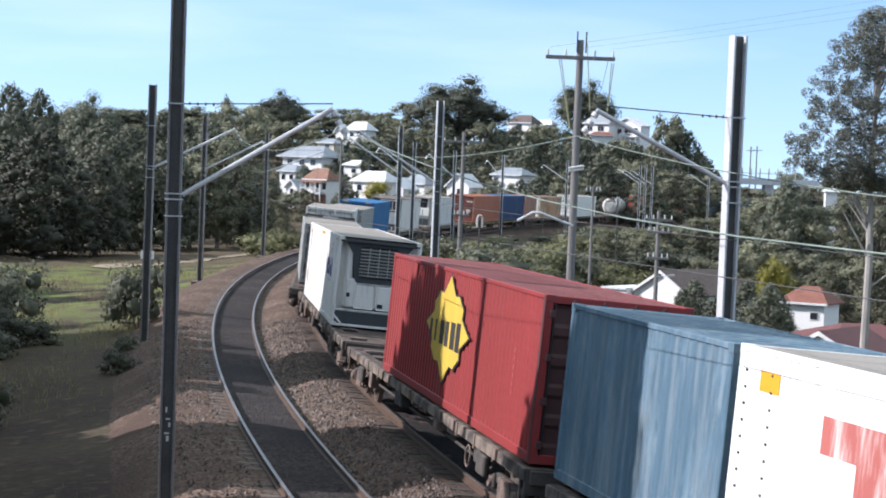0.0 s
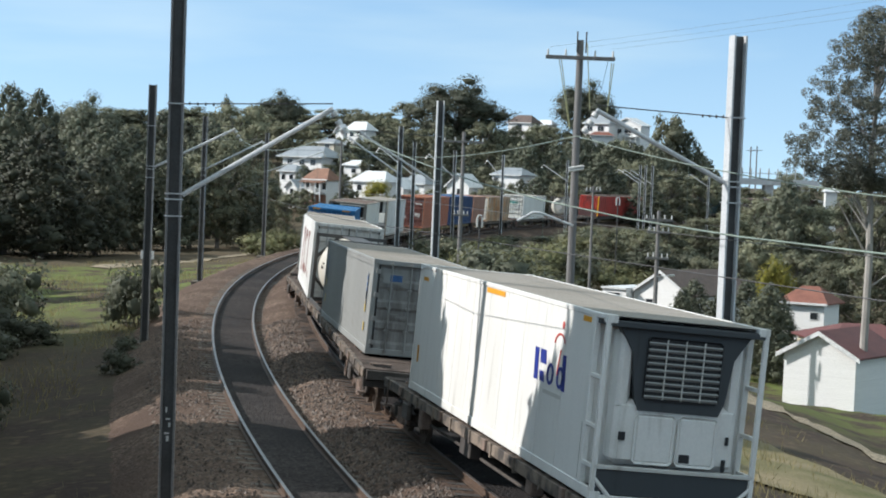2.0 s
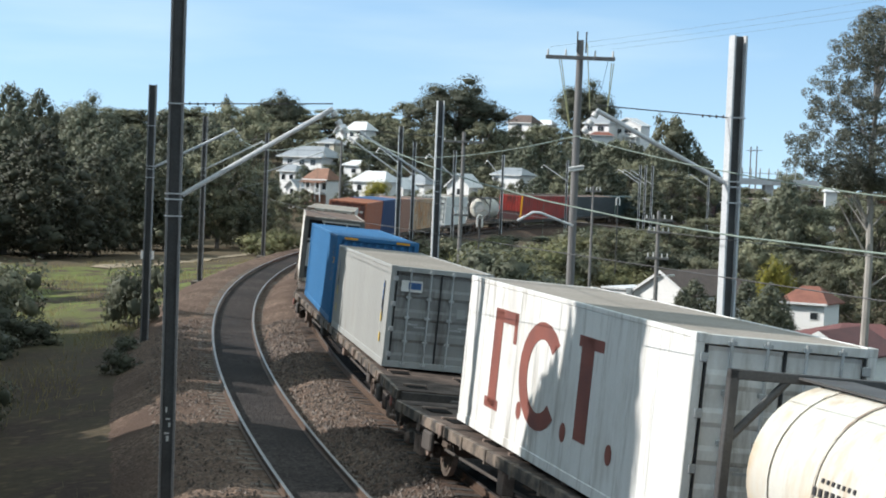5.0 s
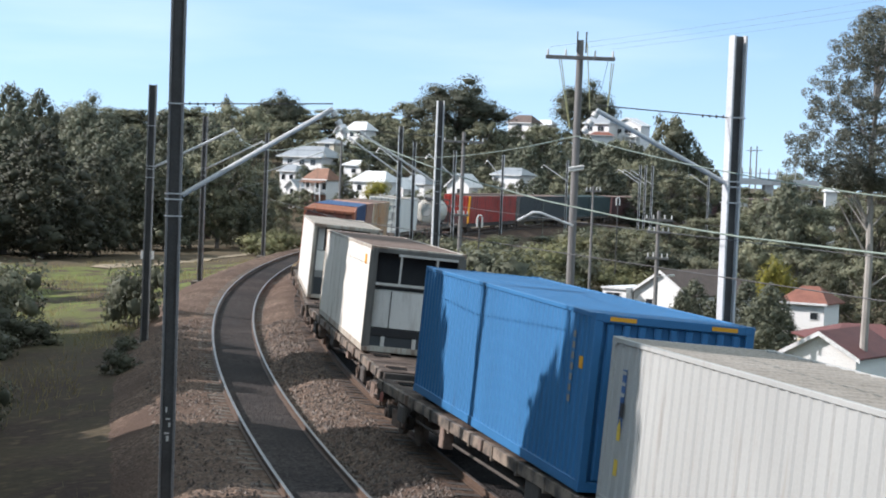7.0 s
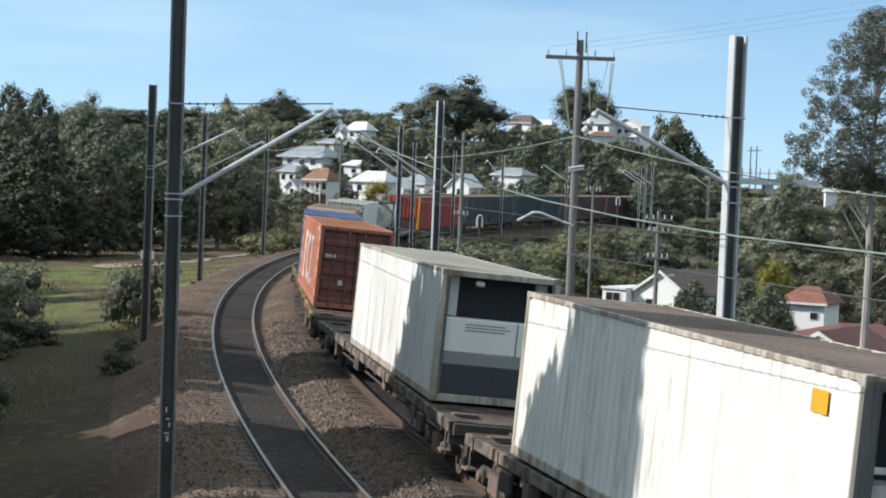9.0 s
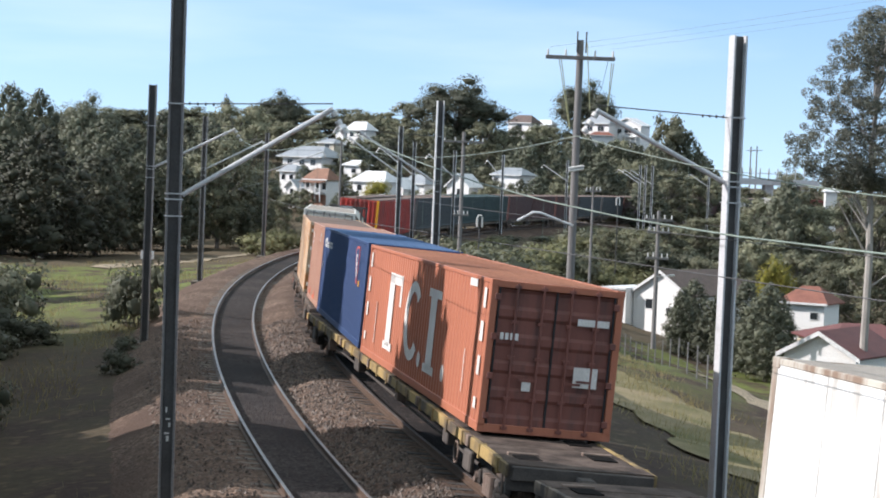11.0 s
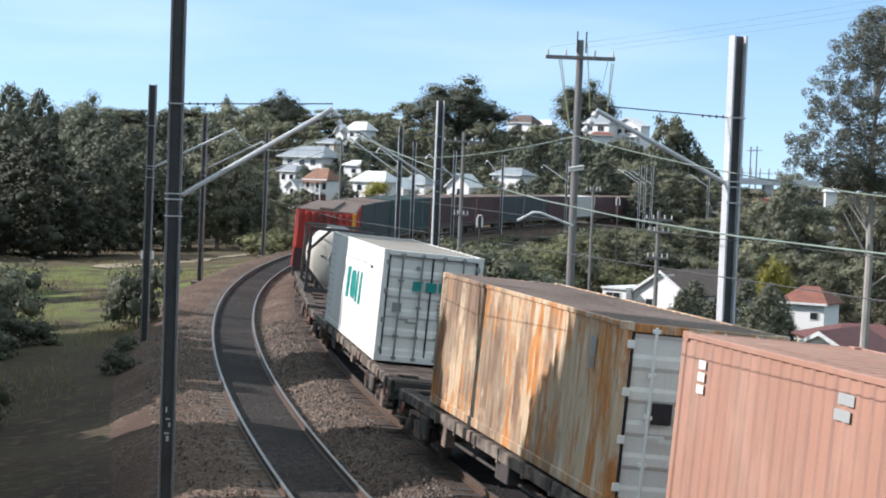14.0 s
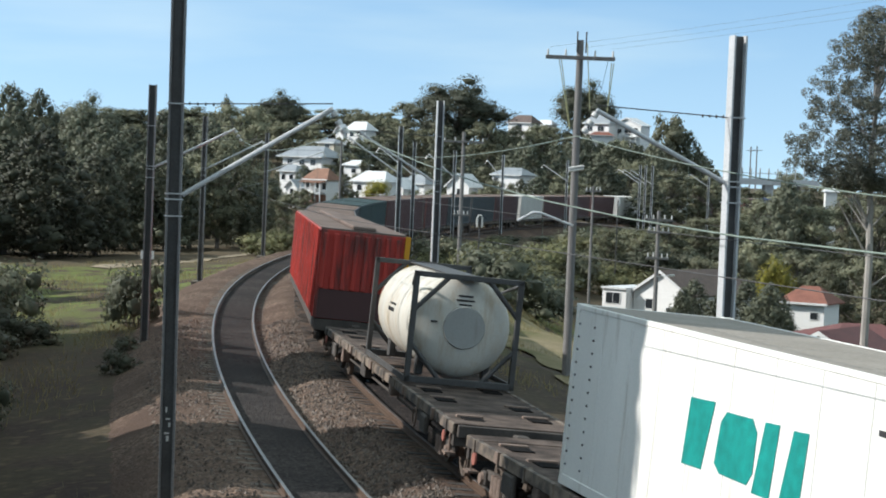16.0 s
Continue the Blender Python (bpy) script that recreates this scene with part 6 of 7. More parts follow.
FILL = [("O", -70.2, 285, 13.9, 10), ("O", -66.4, 285, 12.3, 10), ("O", -62.6, 285, 13.6, 10), ("O", -58.8, 285, 14.1, 10), ("O", -55.0, 285, 12.8, 10), ("O", -51.2, 285, 14.2, 10), ("O", -47.4, 285, 14.4, 10), ("O", -43.6, 285, 13.2, 10), ("O", -39.9, 285, 15.0, 10), ("O", -36.0, 285, 14.5, 10), ("O", -32.2, 285, 13.7, 10), ("O", -28.5, 285, 15.7, 10), ("O", -44.8, 430, 8.4, 13), ("O", -40.3, 430, 7.8, 13), ("O", -35.9, 430, 7.9, 13), ("O", -31.5, 430, 9.2, 13), ("O", -27.0, 430, 7.5, 13), ("O", -22.7, 430, 9.6, 13)]
FILL += [("O", -18.2, 430, 8.3, 13), ("O", -13.8, 430, 9.1, 13)]
MID = [("O", -24.5, 300, 3.8, 6), ("D", -14.9, 262, 4.8, 4), ("O", -12.9, 285, 6.1, 5), ("O", -8.2, 300, 6.2, 6), ("D", -4.1, 300, 6.4, 6), ("D", 3.6, 310, 8.8, 8), ("O", 7.2, 300, 8.9, 8), ("D", 10.9, 320, 11.1, 9), ("O", 18.7, 280, 8.7, 8), ("D", 13.3, 275, 8.3, 8), ("D", 26.3, 290, 9.5, 8), ("D", 29.5, 270, 7.9, 8), ("O", 39.5, 290, 9.7, 9), ("D", 22.7, 330, 15.0, 9), ("O", 17.6, 350, 11.7, 8), ("O", -14.0, 350, 5.5, 7), ("O", -23.2, 330, 6.5, 8), ("O", -12.6, 400, 6.6, 9)]
MID += [("D", 46.8, 370, 14.9, 8), ("D", 48.0, 330, 9.1, 9), ("O", -17.0, 310, 6.3, 5), ("D", -21.6, 285, 6.8, 5), ("D", -0.3, 330, 10.2, 9), ("O", 9.1, 345, 8.7, 9)]
MID += [("O", -21 + 2.9 * k, 334 + 6 * (k % 3), 6.0 + 1.5 * ((k * 5) % 4), 6.5) for k in range(11)]
MID += [("O", 60 + 3.6 * k, 392 + 4 * (k % 3), 6.4 + 0.6 * ((k * 3) % 4), 8) for k in range(7)]
MID += [("O", 6.4, 284, 4.6, 5), ("O", -24.0, 302, 5.0, 5), ("D", -20.6, 296, 4.5, 4)]
MID += [("O", -56 + 4.4 * k, 337 + 4 * (k % 2), 7.4 + 0.8 * ((k * 3) % 4), 8) for k in range(8)]
MID += [("O", -17.9, 321, 7.6, 5.5), ("O", -15.2, 320, 7.8, 5.5), ("O", -12.6, 321, 8.0, 5.5)]
MID += [("D", -12.9, 272, 3.6, 2.6), ("O", -20.4, 268, 4.2, 4.0), ("O", -22.6, 262, 3.6, 4.0), ("O", -25.5, 275, 4.6, 4.5), ("D", -19.8, 300, 4.6, 3.6), ("O", -13.0, 300, 6.6, 3.4), ("D", -8.3, 281, 3.2, 3.0), ("O", 0.6, 283, 4.4, 3.6), ("D", 6.4, 290, 6.2, 4.6), ("O", -16.6, 316, 5.6, 4.6), ("D", -9.8, 318, 8.4, 6.0), ("D", -1.0, 300, 8.0, 5.6)]
MID += [("D", 30.8, 345, 14.5, 13), ("D", 34.6, 346, 14.8, 12), ("D", 38.8, 348, 15.5, 12), ("D", 26.0, 350, 12.0, 12)]
FILL += [("F", -36.0, 262, 15.5, 9), ("F", -45.5, 255, 15.0, 9), ("F", -27.0, 300, 16.5, 8), ("F", -54.0, 280, 16.0, 10), ("F", -63.0, 270, 15.0, 10)]
def further(row, away):
    """The same tree set further off and larger."""
    k, x, y, h, w = row
    f = away / y
    z0, z1 = float(ground_z([x], [y])[0]), float(ground_z([x * f], [away])[0])
    return (k, x * f, away, max(5.0, 5.7 + (z0 + h - 5.7) * f - z1), w * f)


FILL = [further(r, 350 + 5 * (i % 3)) if r[2] < 301 and r[1] > -52 else r for i, r in enumerate(FILL)]
for i, (k, x, y, h, w) in enumerate(WEST + HILL + EAST + FILL + MID):
    plant(k, x, y, h, w, i % 2 if k in "DO" else 0)
# trees on the sunny side of the line whose shadows fall on the train
for k, x, y, h, w in (("S", -12.0, 25.9, 21.0, 4.4), ("S", -14.5, 26.7, 21.5, 4.0), ("S", -10.5, 28.5, 12.9, 6.6), ("S", -12.6, 25.2, 21.0, 3.2), ("S", -15.8, 36.2, 14.9, 6.4), ("S", -16.0, 37.2, 17.0, 6.6), ("S", -16.3, 38.3, 17.6, 6.8), ("S", -16.4, 39.5, 16.8, 6.6), ("S", -16.6, 40.7, 14.4, 6.4), ("S", -21.0, 54.5, 23.0, 9.0), ("S", -23.0, 55.5, 23.0, 9.0)):
    plant(k, x, y, h, w, 0)
for x, y, h, w in ((-33.0, 97.0, 12.0, 9.0), (-35.0, 104.0, 12.0, 9.0), (-37.0, 110.0, 9.0, 7.0), (-47.0, 141.0, 12.5, 9.0), (-49.0, 134.0, 9.0, 9.0)):
    plant("S", x, y, h, w, 0)
rnd = random.Random(31)
for k in range(12):
    y = 31 + 3.6 * k + rnd.uniform(-1.6, 1.6)
    h = rnd.choice((9.9, 10.5, 11.2, 11.8))
    w = rnd.uniform(9.0, 11.0)
    x = float(np.interp(y, LINE_Y, LINE_X)) - 5.2 - rnd.uniform(0, 1.8) - (0.9 * h - 1.2) * 1.54
    far = rnd.uniform(14.0, 17.0), rnd.uniform(8.0, 11.0)
    low = k in (3, 4)  # lower trees, where the sun reaches the foot of the bank
    plant("S", min(x, -0.25 * y - 0.5 * w - 0.6), y, h * (0.77 if low else 1.0), w, 0)
    if not low:
        plant("S", -19.0 - 0.17 * y, y + 1.8, *far, 0)


def bush_proto(mat, seed, word):
    rnd = random.Random(seed)
    blobs = [(rnd.uniform(-0.8, 0.8), rnd.uniform(-0.8, 0.8), rnd.uniform(0.3, 1.3), rnd.uniform(0.4, 0.7), rnd.uniform(0.4, 0.7), rnd.uniform(0.35, 0.6)) for _ in range(12)]
    b = thing("bush", word, "bush", group="scrub beside the railway")
    part("foliage", crown_mesh("foliage", blobs, 1350, 0.13, mat, seed, 0.5), None, b)
    part("stems", trunk_mesh("stems", [((0, 0, -0.2), (rnd.uniform(-0.6, 0.6), rnd.uniform(-0.6, 0.6), 1.0), 0.03, 0.01) for _ in range(5)], BARK), None, b)
    return b


BUSHES = [bush_proto(SCRUB_LEAF, 1, "rounded olive green scrub bush on the slope"), bush_proto(OLIVE_LEAF, 2, "grey-green scrub bush on the slope"), bush_proto(DARK_LEAF, 3, "dark green scrub bush near the track")]
rnd = random.Random(21)
placed = 0
while placed < 230:
    s, d = rnd.uniform(95, 330), 5.0 + 32 * rnd.random() ** 1.2
    x, y, _ = line(s, d)
    if (y < 168 and x / y > 0.058) or x / y > 0.24:
        continue
    zg = float(ground_z([x], [y])[0])
    k = rnd.uniform(1.1, 2.1) * (0.7 if d < 9 else 1.0)
    room = 5.7 - y * (0.0275 if x / y < 0.07 else 0.0205) - zg
    if 136 < y < 166 and x > 3:
        room = min(room, -0.9 - zg)
    kz = min(k * rnd.uniform(0.8, 1.2), room / 1.9)
    if kz < 0.3:
        kz = 0.3
    m = pose(x, y, zg - 0.15, 0, 0, rnd.uniform(0, 360)) @ Matrix.Diagonal((k * 1.15, k * 1.15, kz, 1))
    if placed < 3:
        BUSHES[placed].matrix_basis = m
    else:
        put(BUSHES[rnd.choice((0, 0, 1, 2))], m)
    placed += 1
for x, y, k, kz in ((-12.0, 74.5, 1.1, 1.75), (-12.7, 76, 0.9, 1.5), (-9.9, 58, 0.55, 0.5), (-11.4, 47, 0.6, 0.9), (-18.2, 79, 1.5, 1.75), (-17.2, 72, 1.1, 1.3), (-16.2, 66, 1.0, 0.9), (-14.6, 150, 1.6, 1.2), (-13.4, 158, 1.4, 1.2), (-9.9, 160, 1.3, 1.0), (-15.2, 168, 1.8, 1.4), (-12.0, 172, 1.6, 1.3), (-11.6, 42.0, 0.6, 0.5), (-15.6, 70.0, 1.0, 0.8), (-10.8, 64.5, 0.5, 0.4)):
    put(BUSHES[2 if y < 100 else 0], pose(x, y, float(ground_z([x], [y])[0]) - 0.1, 0, 0, x * 50) @ Matrix.Diagonal((k, k, kz, 1)))


def gum(x, y, zg):
    t = thing("gum_tree", "tall gum tree with a pale trunk and sparse drooping foliage", "tree", pose(x, y, zg))
    rnd = random.Random(8)
    limbs = [((0, 0, -0.5), (0.1, 0, 7), 0.24, 0.2), ((0.1, 0, 7), (-0.1, 0, 13), 0.2, 0.13), ((-0.1, 0, 13), (0.5, 0, 19.5), 0.13, 0.04), ((0, 0, 9.0), (-1.0, -0.3, 10.6), 0.08, 0.06), ((-1.0, -0.3, 10.6), (-2.6, -0.5, 11.9), 0.06, 0.03), ((0, 0, 7.2), (-1.9, -0.6, 10.2), 0.07, 0.03), ((0, 0, 5.4), (1.4, -0.3, 6.6), 0.07, 0.03)]
    blobs = []
    for k in range(620):
        z = 11.0 + 9.4 * rnd.random() ** 1.5
        lo = np.interp(z, [11, 12.2, 13.2, 15, 16.6, 17.8, 19.6, 20.6], [-2.2, -4.6, -4.7, -3.7, -3.2, -2.7, -1.3, 0.2])
        hi = np.interp(z, [11, 13, 17, 20.6], [2.0, 4.2, 3.6, 1.6])
        x, yy = rnd.uniform(lo, hi), rnd.uniform(-2.4, 2.4)
        g = rnd.uniform(0.18, 0.42) + 0.2 * max(0.0, 1 - abs(x) / 3) * rnd.random()
        blobs.append((x, yy, z, g, g, g * 0.8))
        if k % 20 == 0:
            root = max(8.5, z - 3.4)
            mid = (x * 0.5, yy * 0.5, root + (z - root) * 0.62)
            limbs.append(((0, 0, root), mid, 0.05, 0.03))
            limbs.append((mid, (x, yy, z), 0.03, 0.012))
    part("trunk", trunk_mesh("trunk", limbs, PALE_BARK), None, t)
    part("crown", crown_mesh("crown", blobs, 82000, 0.108, GUM_LEAF, 4), None, t, "sparse grey-green foliage")


gum(22.9, 100.5, -4.8)

# ---- dry grass on the banks, past counting ----
rng = np.random.default_rng(77)
cnt = 40000
gs = rng.uniform(36, 150, cnt)
gd = np.where(rng.random(cnt) < 0.55, rng.uniform(5.2, 15, cnt), rng.uniform(-22, -7.6, cnt))
clump = np.sin(gs * 0.31 + gd * 0.7) + np.sin(gs * 0.13 - gd * 0.9 + 2) + rng.normal(0, 0.5, cnt)
gs, gd = gs[clump > 0.35], gd[clump > 0.35]
hx, hy, hh = (np.interp(gs, LINE_S, a) for a in (LINE_X, LINE_Y, LINE_H))
bx, by = hx + gd * np.cos(hh), hy - gd * np.sin(hh)
bz = ground_z(bx, by)
m = len(bx)
ang, tall = rng.uniform(0, 6.28, m), rng.uniform(0.1, 0.42, m)
wx, wy = 0.014 * np.cos(ang), 0.014 * np.sin(ang)
lean = rng.normal(0, 0.12, (2, m))
tri = np.stack([np.stack([bx - wx, by - wy, bz - 0.03], 1), np.stack([bx + wx, by + wy, bz - 0.03], 1), np.stack([bx + lean[0], by + lean[1], bz + tall], 1)], 1).reshape(-1, 3)
me = bpy.data.meshes.new("dry_grass")
me.from_pydata(tri.tolist(), [], [(3 * i, 3 * i + 1, 3 * i + 2) for i in range(m)])
me.materials.append(DRY_GRASS)
tagged(new("dry_grass", me), "tufts of dry yellow grass on the banks", "grass", kind="stuff")

# ---- loose ballast stones, past counting ----
rng = np.random.default_rng(12)
cnt = 15000
ss = 24 + 60 * rng.random(cnt) ** 1.5
so = np.where(rng.random(cnt) < 0.72, rng.uniform(-2.75, -1.25, cnt), rng.uniform(-6.4, -4.6, cnt))
hx, hy, hh = (np.interp(ss, LINE_S, a) for a in (LINE_X, LINE_Y, LINE_H))
cx, cy = hx + so * np.cos(hh), hy - so * np.sin(hh)
cz = np.array([np.interp(o, *zip(*ballast_section(s))) + rise(s) for s, o in zip(ss, so)])
corner = np.array([(-1, -1, -0.6), (1, -0.8, -0.6), (0.9, 1, -0.6), (-1, 0.8, -0.6), (0.1, -0.2, 0.9)])
size = rng.uniform(0.02, 0.048, (cnt, 1, 1)) * (1 + 0.35 * rng.normal(size=(cnt, 5, 3)))
turn = rng.uniform(0, 6.28, cnt)
q = corner[None] * size
stone = np.stack([q[..., 0] * np.cos(turn)[:, None] - q[..., 1] * np.sin(turn)[:, None] + cx[:, None], q[..., 0] * np.sin(turn)[:, None] + q[..., 1] * np.cos(turn)[:, None] + cy[:, None], q[..., 2] + cz[:, None] + 0.012], -1).reshape(-1, 3)
me = bpy.data.meshes.new("loose_stones")
me.from_pydata(stone.tolist(), [], [(5 * i + a, 5 * i + c, 5 * i + 4) for i in range(cnt) for a, c in ((0, 1), (1, 2), (2, 3), (3, 0))])
me.materials.append(leaves("loose_stone", (0.225, 0.178, 0.143), (0.045, 0.034, 0.029), 0.0))
tagged(new("loose_stones", me), "loose grey-brown ballast stones beside the rails", "stones", kind="stuff")

# ---- houses ----
WHITE_WALL = material("white_weatherboard", (0.80, 0.79, 0.76), 0.6, 0, (0.70, 0.69, 0.66), 1.5, 20, 0.1, 0.6, (0.2, 0.2, 6))
CREAM_WALL = material("cream_wall", (0.62, 0.56, 0.44), 0.8, 0, scale=2)
GREY_ROOF = material("grey_iron_roof", (0.33, 0.36, 0.38), 0.5, 0.3, (0.26, 0.28, 0.30), 1.2)
WHITE_ROOF = material("pale_iron_roof", (0.72, 0.73, 0.73), 0.5, 0.1, (0.6, 0.61, 0.61), 1.2)
RED_ROOF = material("terracotta_tiles", (0.25, 0.10, 0.068), 0.85, 0, (0.16, 0.064, 0.045), 1.5, 12, 0.5)
DARK_RED_ROOF = material("dark_red_iron_roof", (0.15, 0.05, 0.045), 0.7, 0, (0.10, 0.035, 0.032), 1.5, 12, 0.3)
TILE_ROOF = material("orange_brown_tiles", (0.27, 0.145, 0.095), 0.85, 0, (0.17, 0.09, 0.06), 1.5, 12, 0.5)
BROWN_ROOF = material("brown_tiles", (0.14, 0.10, 0.085), 0.85, 0, (0.085, 0.065, 0.055), 1.5, 12, 0.5)
GLASS = material("window_glass", (0.03, 0.035, 0.04), 0.08, 0, (0.02, 0.022, 0.025), 1.0, 10, 0.0)
TRIM = material("white_trim", (0.80, 0.80, 0.78), 0.5)


def house(label, x, y, w, depth, eave, ridge, wall, roof, turn=0.0, gable=True, windows=(), over=0.35, z=None):
    """A house whose front faces the camera: gable end forward, or a hipped roof. windows: (x, z above eave, width, height)."""
    zg = (float(ground_z([x], [y])[0]) if z is None else z)
    hs = thing("house", label, "house", pose(x, y, 0, 0, 0, turn), "houses beyond the railway")
    hw = w / 2
    b = bmesh.new()
    if gable:
        f = [(-hw, zg - 0.6), (hw, zg - 0.6), (hw, eave), (0, ridge - 0.12), (-hw, eave)]
        a = [b.verts.new((px, 0, pz)) for px, pz in f]
        c2 = [b.verts.new((px, depth, pz)) for px, pz in f]
        b.faces.new(a), b.faces.new(c2[::-1])
        for k in range(5):
            b.faces.new((a[k], c2[k], c2[(k + 1) % 5], a[(k + 1) % 5]))
        bmesh.ops.recalc_face_normals(b, faces=b.faces)
    else:
        box(b, -hw, hw, 0, depth, zg - 0.6, eave + 0.05)
    part("wall", b, wall, hs)
    for sgn in (-1, 1):
        r = bmesh.new()
        if gable:
            sl = (ridge - eave) / hw
            p = [(0, -over, ridge), (sgn * (hw + over), -over, eave - over * sl), (sgn * (hw + over), depth + over, eave - over * sl), (0, depth + over, ridge)]
        else:
            q = min(hw, depth / 2) * 0.6
            p = [(-hw + q, depth / 2, ridge), (hw - q, depth / 2, ridge), (hw + over, depth / 2 + sgn * (depth / 2 + over), eave), (-hw - over, depth / 2 + sgn * (depth / 2 + over), eave)]
        vs = [r.verts.new(v) for v in p]
        fc = r.faces.new(vs)
        bmesh.ops.recalc_face_normals(r, faces=r.faces)
        if fc.normal.z < 0:
            bmesh.ops.reverse_faces(r, faces=[fc])
        e = bmesh.ops.extrude_face_region(r, geom=[fc])
        bmesh.ops.translate(r, verts=[v for v in e["geom"] if isinstance(v, bmesh.types.BMVert)], vec=(0, 0, 0.1))
        part("roof", r, roof, hs)
        if gable:
            g = bmesh.new()
            sl = (ridge - eave) / hw
            pts = [(0, ridge + 0.08), (sgn * (hw + over), eave - over * sl + 0.08), (sgn * (hw + over), eave - over * sl - 0.16), (0, ridge - 0.16)]
            vs0 = [g.verts.new((px, -over - 0.05, pz)) for px, pz in pts]
            vs1 = [g.verts.new((px, -over - 0.005, pz)) for px, pz in pts]
            g.faces.new(vs0), g.faces.new(vs1[::-1])
            for k in range(4):
                g.faces.new((vs0[k], vs1[k], vs1[(k + 1) % 4], vs0[(k + 1) % 4]))
            bmesh.ops.recalc_face_normals(g, faces=g.faces)
            part("bargeboard", g, TRIM, hs)
    if not gable:
        for sgn in (-1, 1):
            q = min(hw, depth / 2) * 0.6
            r = bmesh.new()
            vs = [r.verts.new(v) for v in ((sgn * (hw - q), depth / 2, ridge + 0.1), (sgn * (hw + over), -over, eave + 0.1), (sgn * (hw + over), depth + over, eave + 0.1))]
            fc = r.faces.new(vs)
            bmesh.ops.recalc_face_normals(r, faces=r.faces)
            e = bmesh.ops.extrude_face_region(r, geom=[fc])
            bmesh.ops.translate(r, verts=[v for v in e["geom"] if isinstance(v, bmesh.types.BMVert)], vec=(0, 0, -0.1))
            part("hip_roof", r, roof, hs)
        part("gutter", boxed(-hw - over, hw + over, -over - 0.1, -over, eave - 0.06, eave + 0.1, 0.01), TRIM, hs)
    for wx, wz, ww, wh in windows:
        win = part("window", boxed(wx - ww / 2 - 0.06, wx + ww / 2 + 0.06, -0.05, 0.0, eave + wz - 0.06, eave + wz + wh + 0.06, 0.01), TRIM, hs)
        n = 2 if ww > 0.9 else 1
        for k in range(n):
            a = wx - ww / 2 + k * ww / n
            part("pane", boxed(a + 0.02, a + ww / n - 0.02, -0.058, -0.045, eave + wz, eave + wz + wh), GLASS, win)
    return hs


house("white weatherboard house with a gable end and a brown tiled roof", 17.6, 149, 5.4, 9, -2.7, -0.98, WHITE_WALL, BROWN_ROOF, -42, True, [(-1.1, -1.35, 0.7, 0.75), (1.4, -1.8, 1.6, 0.62)], 0.3)
house("low flat-roofed white wing of a weatherboard house", 14.0, 150.6, 2.2, 5, -2.6, -2.52, WHITE_WALL, WHITE_ROOF, -35, False, [(-0.1, -1.2, 1.3, 0.85)], 0.08)
house("cream house with an orange terracotta tiled roof", 26.6, 136.8, 3.3, 3.4, -2.4, -1.25, WHITE_WALL, RED_ROOF, -30, False, [(0.9, -1.1, 0.6, 0.5)])
house("white gabled garage with a dark red roof", 20.5, 100, 4.1, 6, -2.85, -1.72, WHITE_WALL, DARK_RED_ROOF, -34, True, [])
house("long low shed with a dark red roof", 26.6, 112, 6.0, 8, -3.35, -2.35, CREAM_WALL, DARK_RED_ROOF, 4, False, [])
W3 = [(-2.6, -1.3, 1.1, 0.9), (0, -1.3, 1.1, 0.9), (2.4, -1.3, 1.1, 0.9)]
house("long white house with a grey iron roof", -24.0, 310, 8.4, 5.08, 8.3, 10.1, WHITE_WALL, GREY_ROOF, -36, False, W3, 0.8)
brown = house("white house with an orange-brown tiled hip roof and a verandah", -18.8, 270, 4.1, 2.91, 4.75, 6.35, WHITE_WALL, TILE_ROOF, -36, False, [(-1.5, -1.35, 0.7, 0.9), (0.2, -1.35, 0.9, 0.9), (1.6, -1.35, 0.7, 0.9)])
for q in (-1.85, -0.92, 0.0, 0.92, 1.85):
    part("verandah_post", boxed(q - 0.06, q + 0.06, -1.3, -1.18, 1.6, 4.4), TRIM, brown)
part("verandah_floor", boxed(-1.97, 1.97, -1.35, -0.02, 2.75, 2.9), TRIM, brown)
part("verandah_rail", boxed(-1.97, 1.97, -1.3, -1.22, 3.5, 3.6), TRIM, brown)
part("verandah_roof", moved(boxed(-2.1, 2.1, -0.75, 0.75, -0.05, 0.05), Matrix.Translation((0, -0.72, 4.5)) @ Matrix.Rotation(0.2, 4, "X")), TILE_ROOF, brown)
part("brick_base", boxed(-2.0, 2.0, -0.06, -0.005, 1.0, 2.6), SALMON, brown, "reddish brick base wall")
house("white house with a bright pale iron hip roof", -11.5, 278, 6.0, 3.66, 4.75, 6.3, WHITE_WALL, WHITE_ROOF, -36, False, [(-1.7, -1.3, 0.9, 0.8)])
house("small white house with a pale roof between trees", -15.2, 302, 3.53, 2.60, 7.2, 8.0, WHITE_WALL, WHITE_ROOF, -36, False, [(0.3, -1.2, 0.9, 0.7)])
house("white gabled house with a pale roof", -8.0, 285, 3.9, 3.4, 4.0, 5.5, WHITE_WALL, WHITE_ROOF, -36, True, [(0, -1.4, 0.9, 0.9)])
house("white house with a grey hip roof", -5.0, 293, 4.2, 2.85, 4.6, 6.1, WHITE_WALL, GREY_ROOF, -36, False, [(0.6, -1.3, 0.9, 0.8)])
house("white house with a pale gable roof", 1.9, 290, 4.2, 3.4, 4.7, 6.5, WHITE_WALL, WHITE_ROOF, -36, True, [(0.3, -1.4, 0.9, 0.9)])
house("white hip-roofed house on the hill", -16.2, 328, 4.6, 2.91, 13.5, 15.0, WHITE_WALL, WHITE_ROOF, -36, False, [(-0.8, -1.0, 0.9, 0.7), (0.9, -1.0, 0.9, 0.7)])
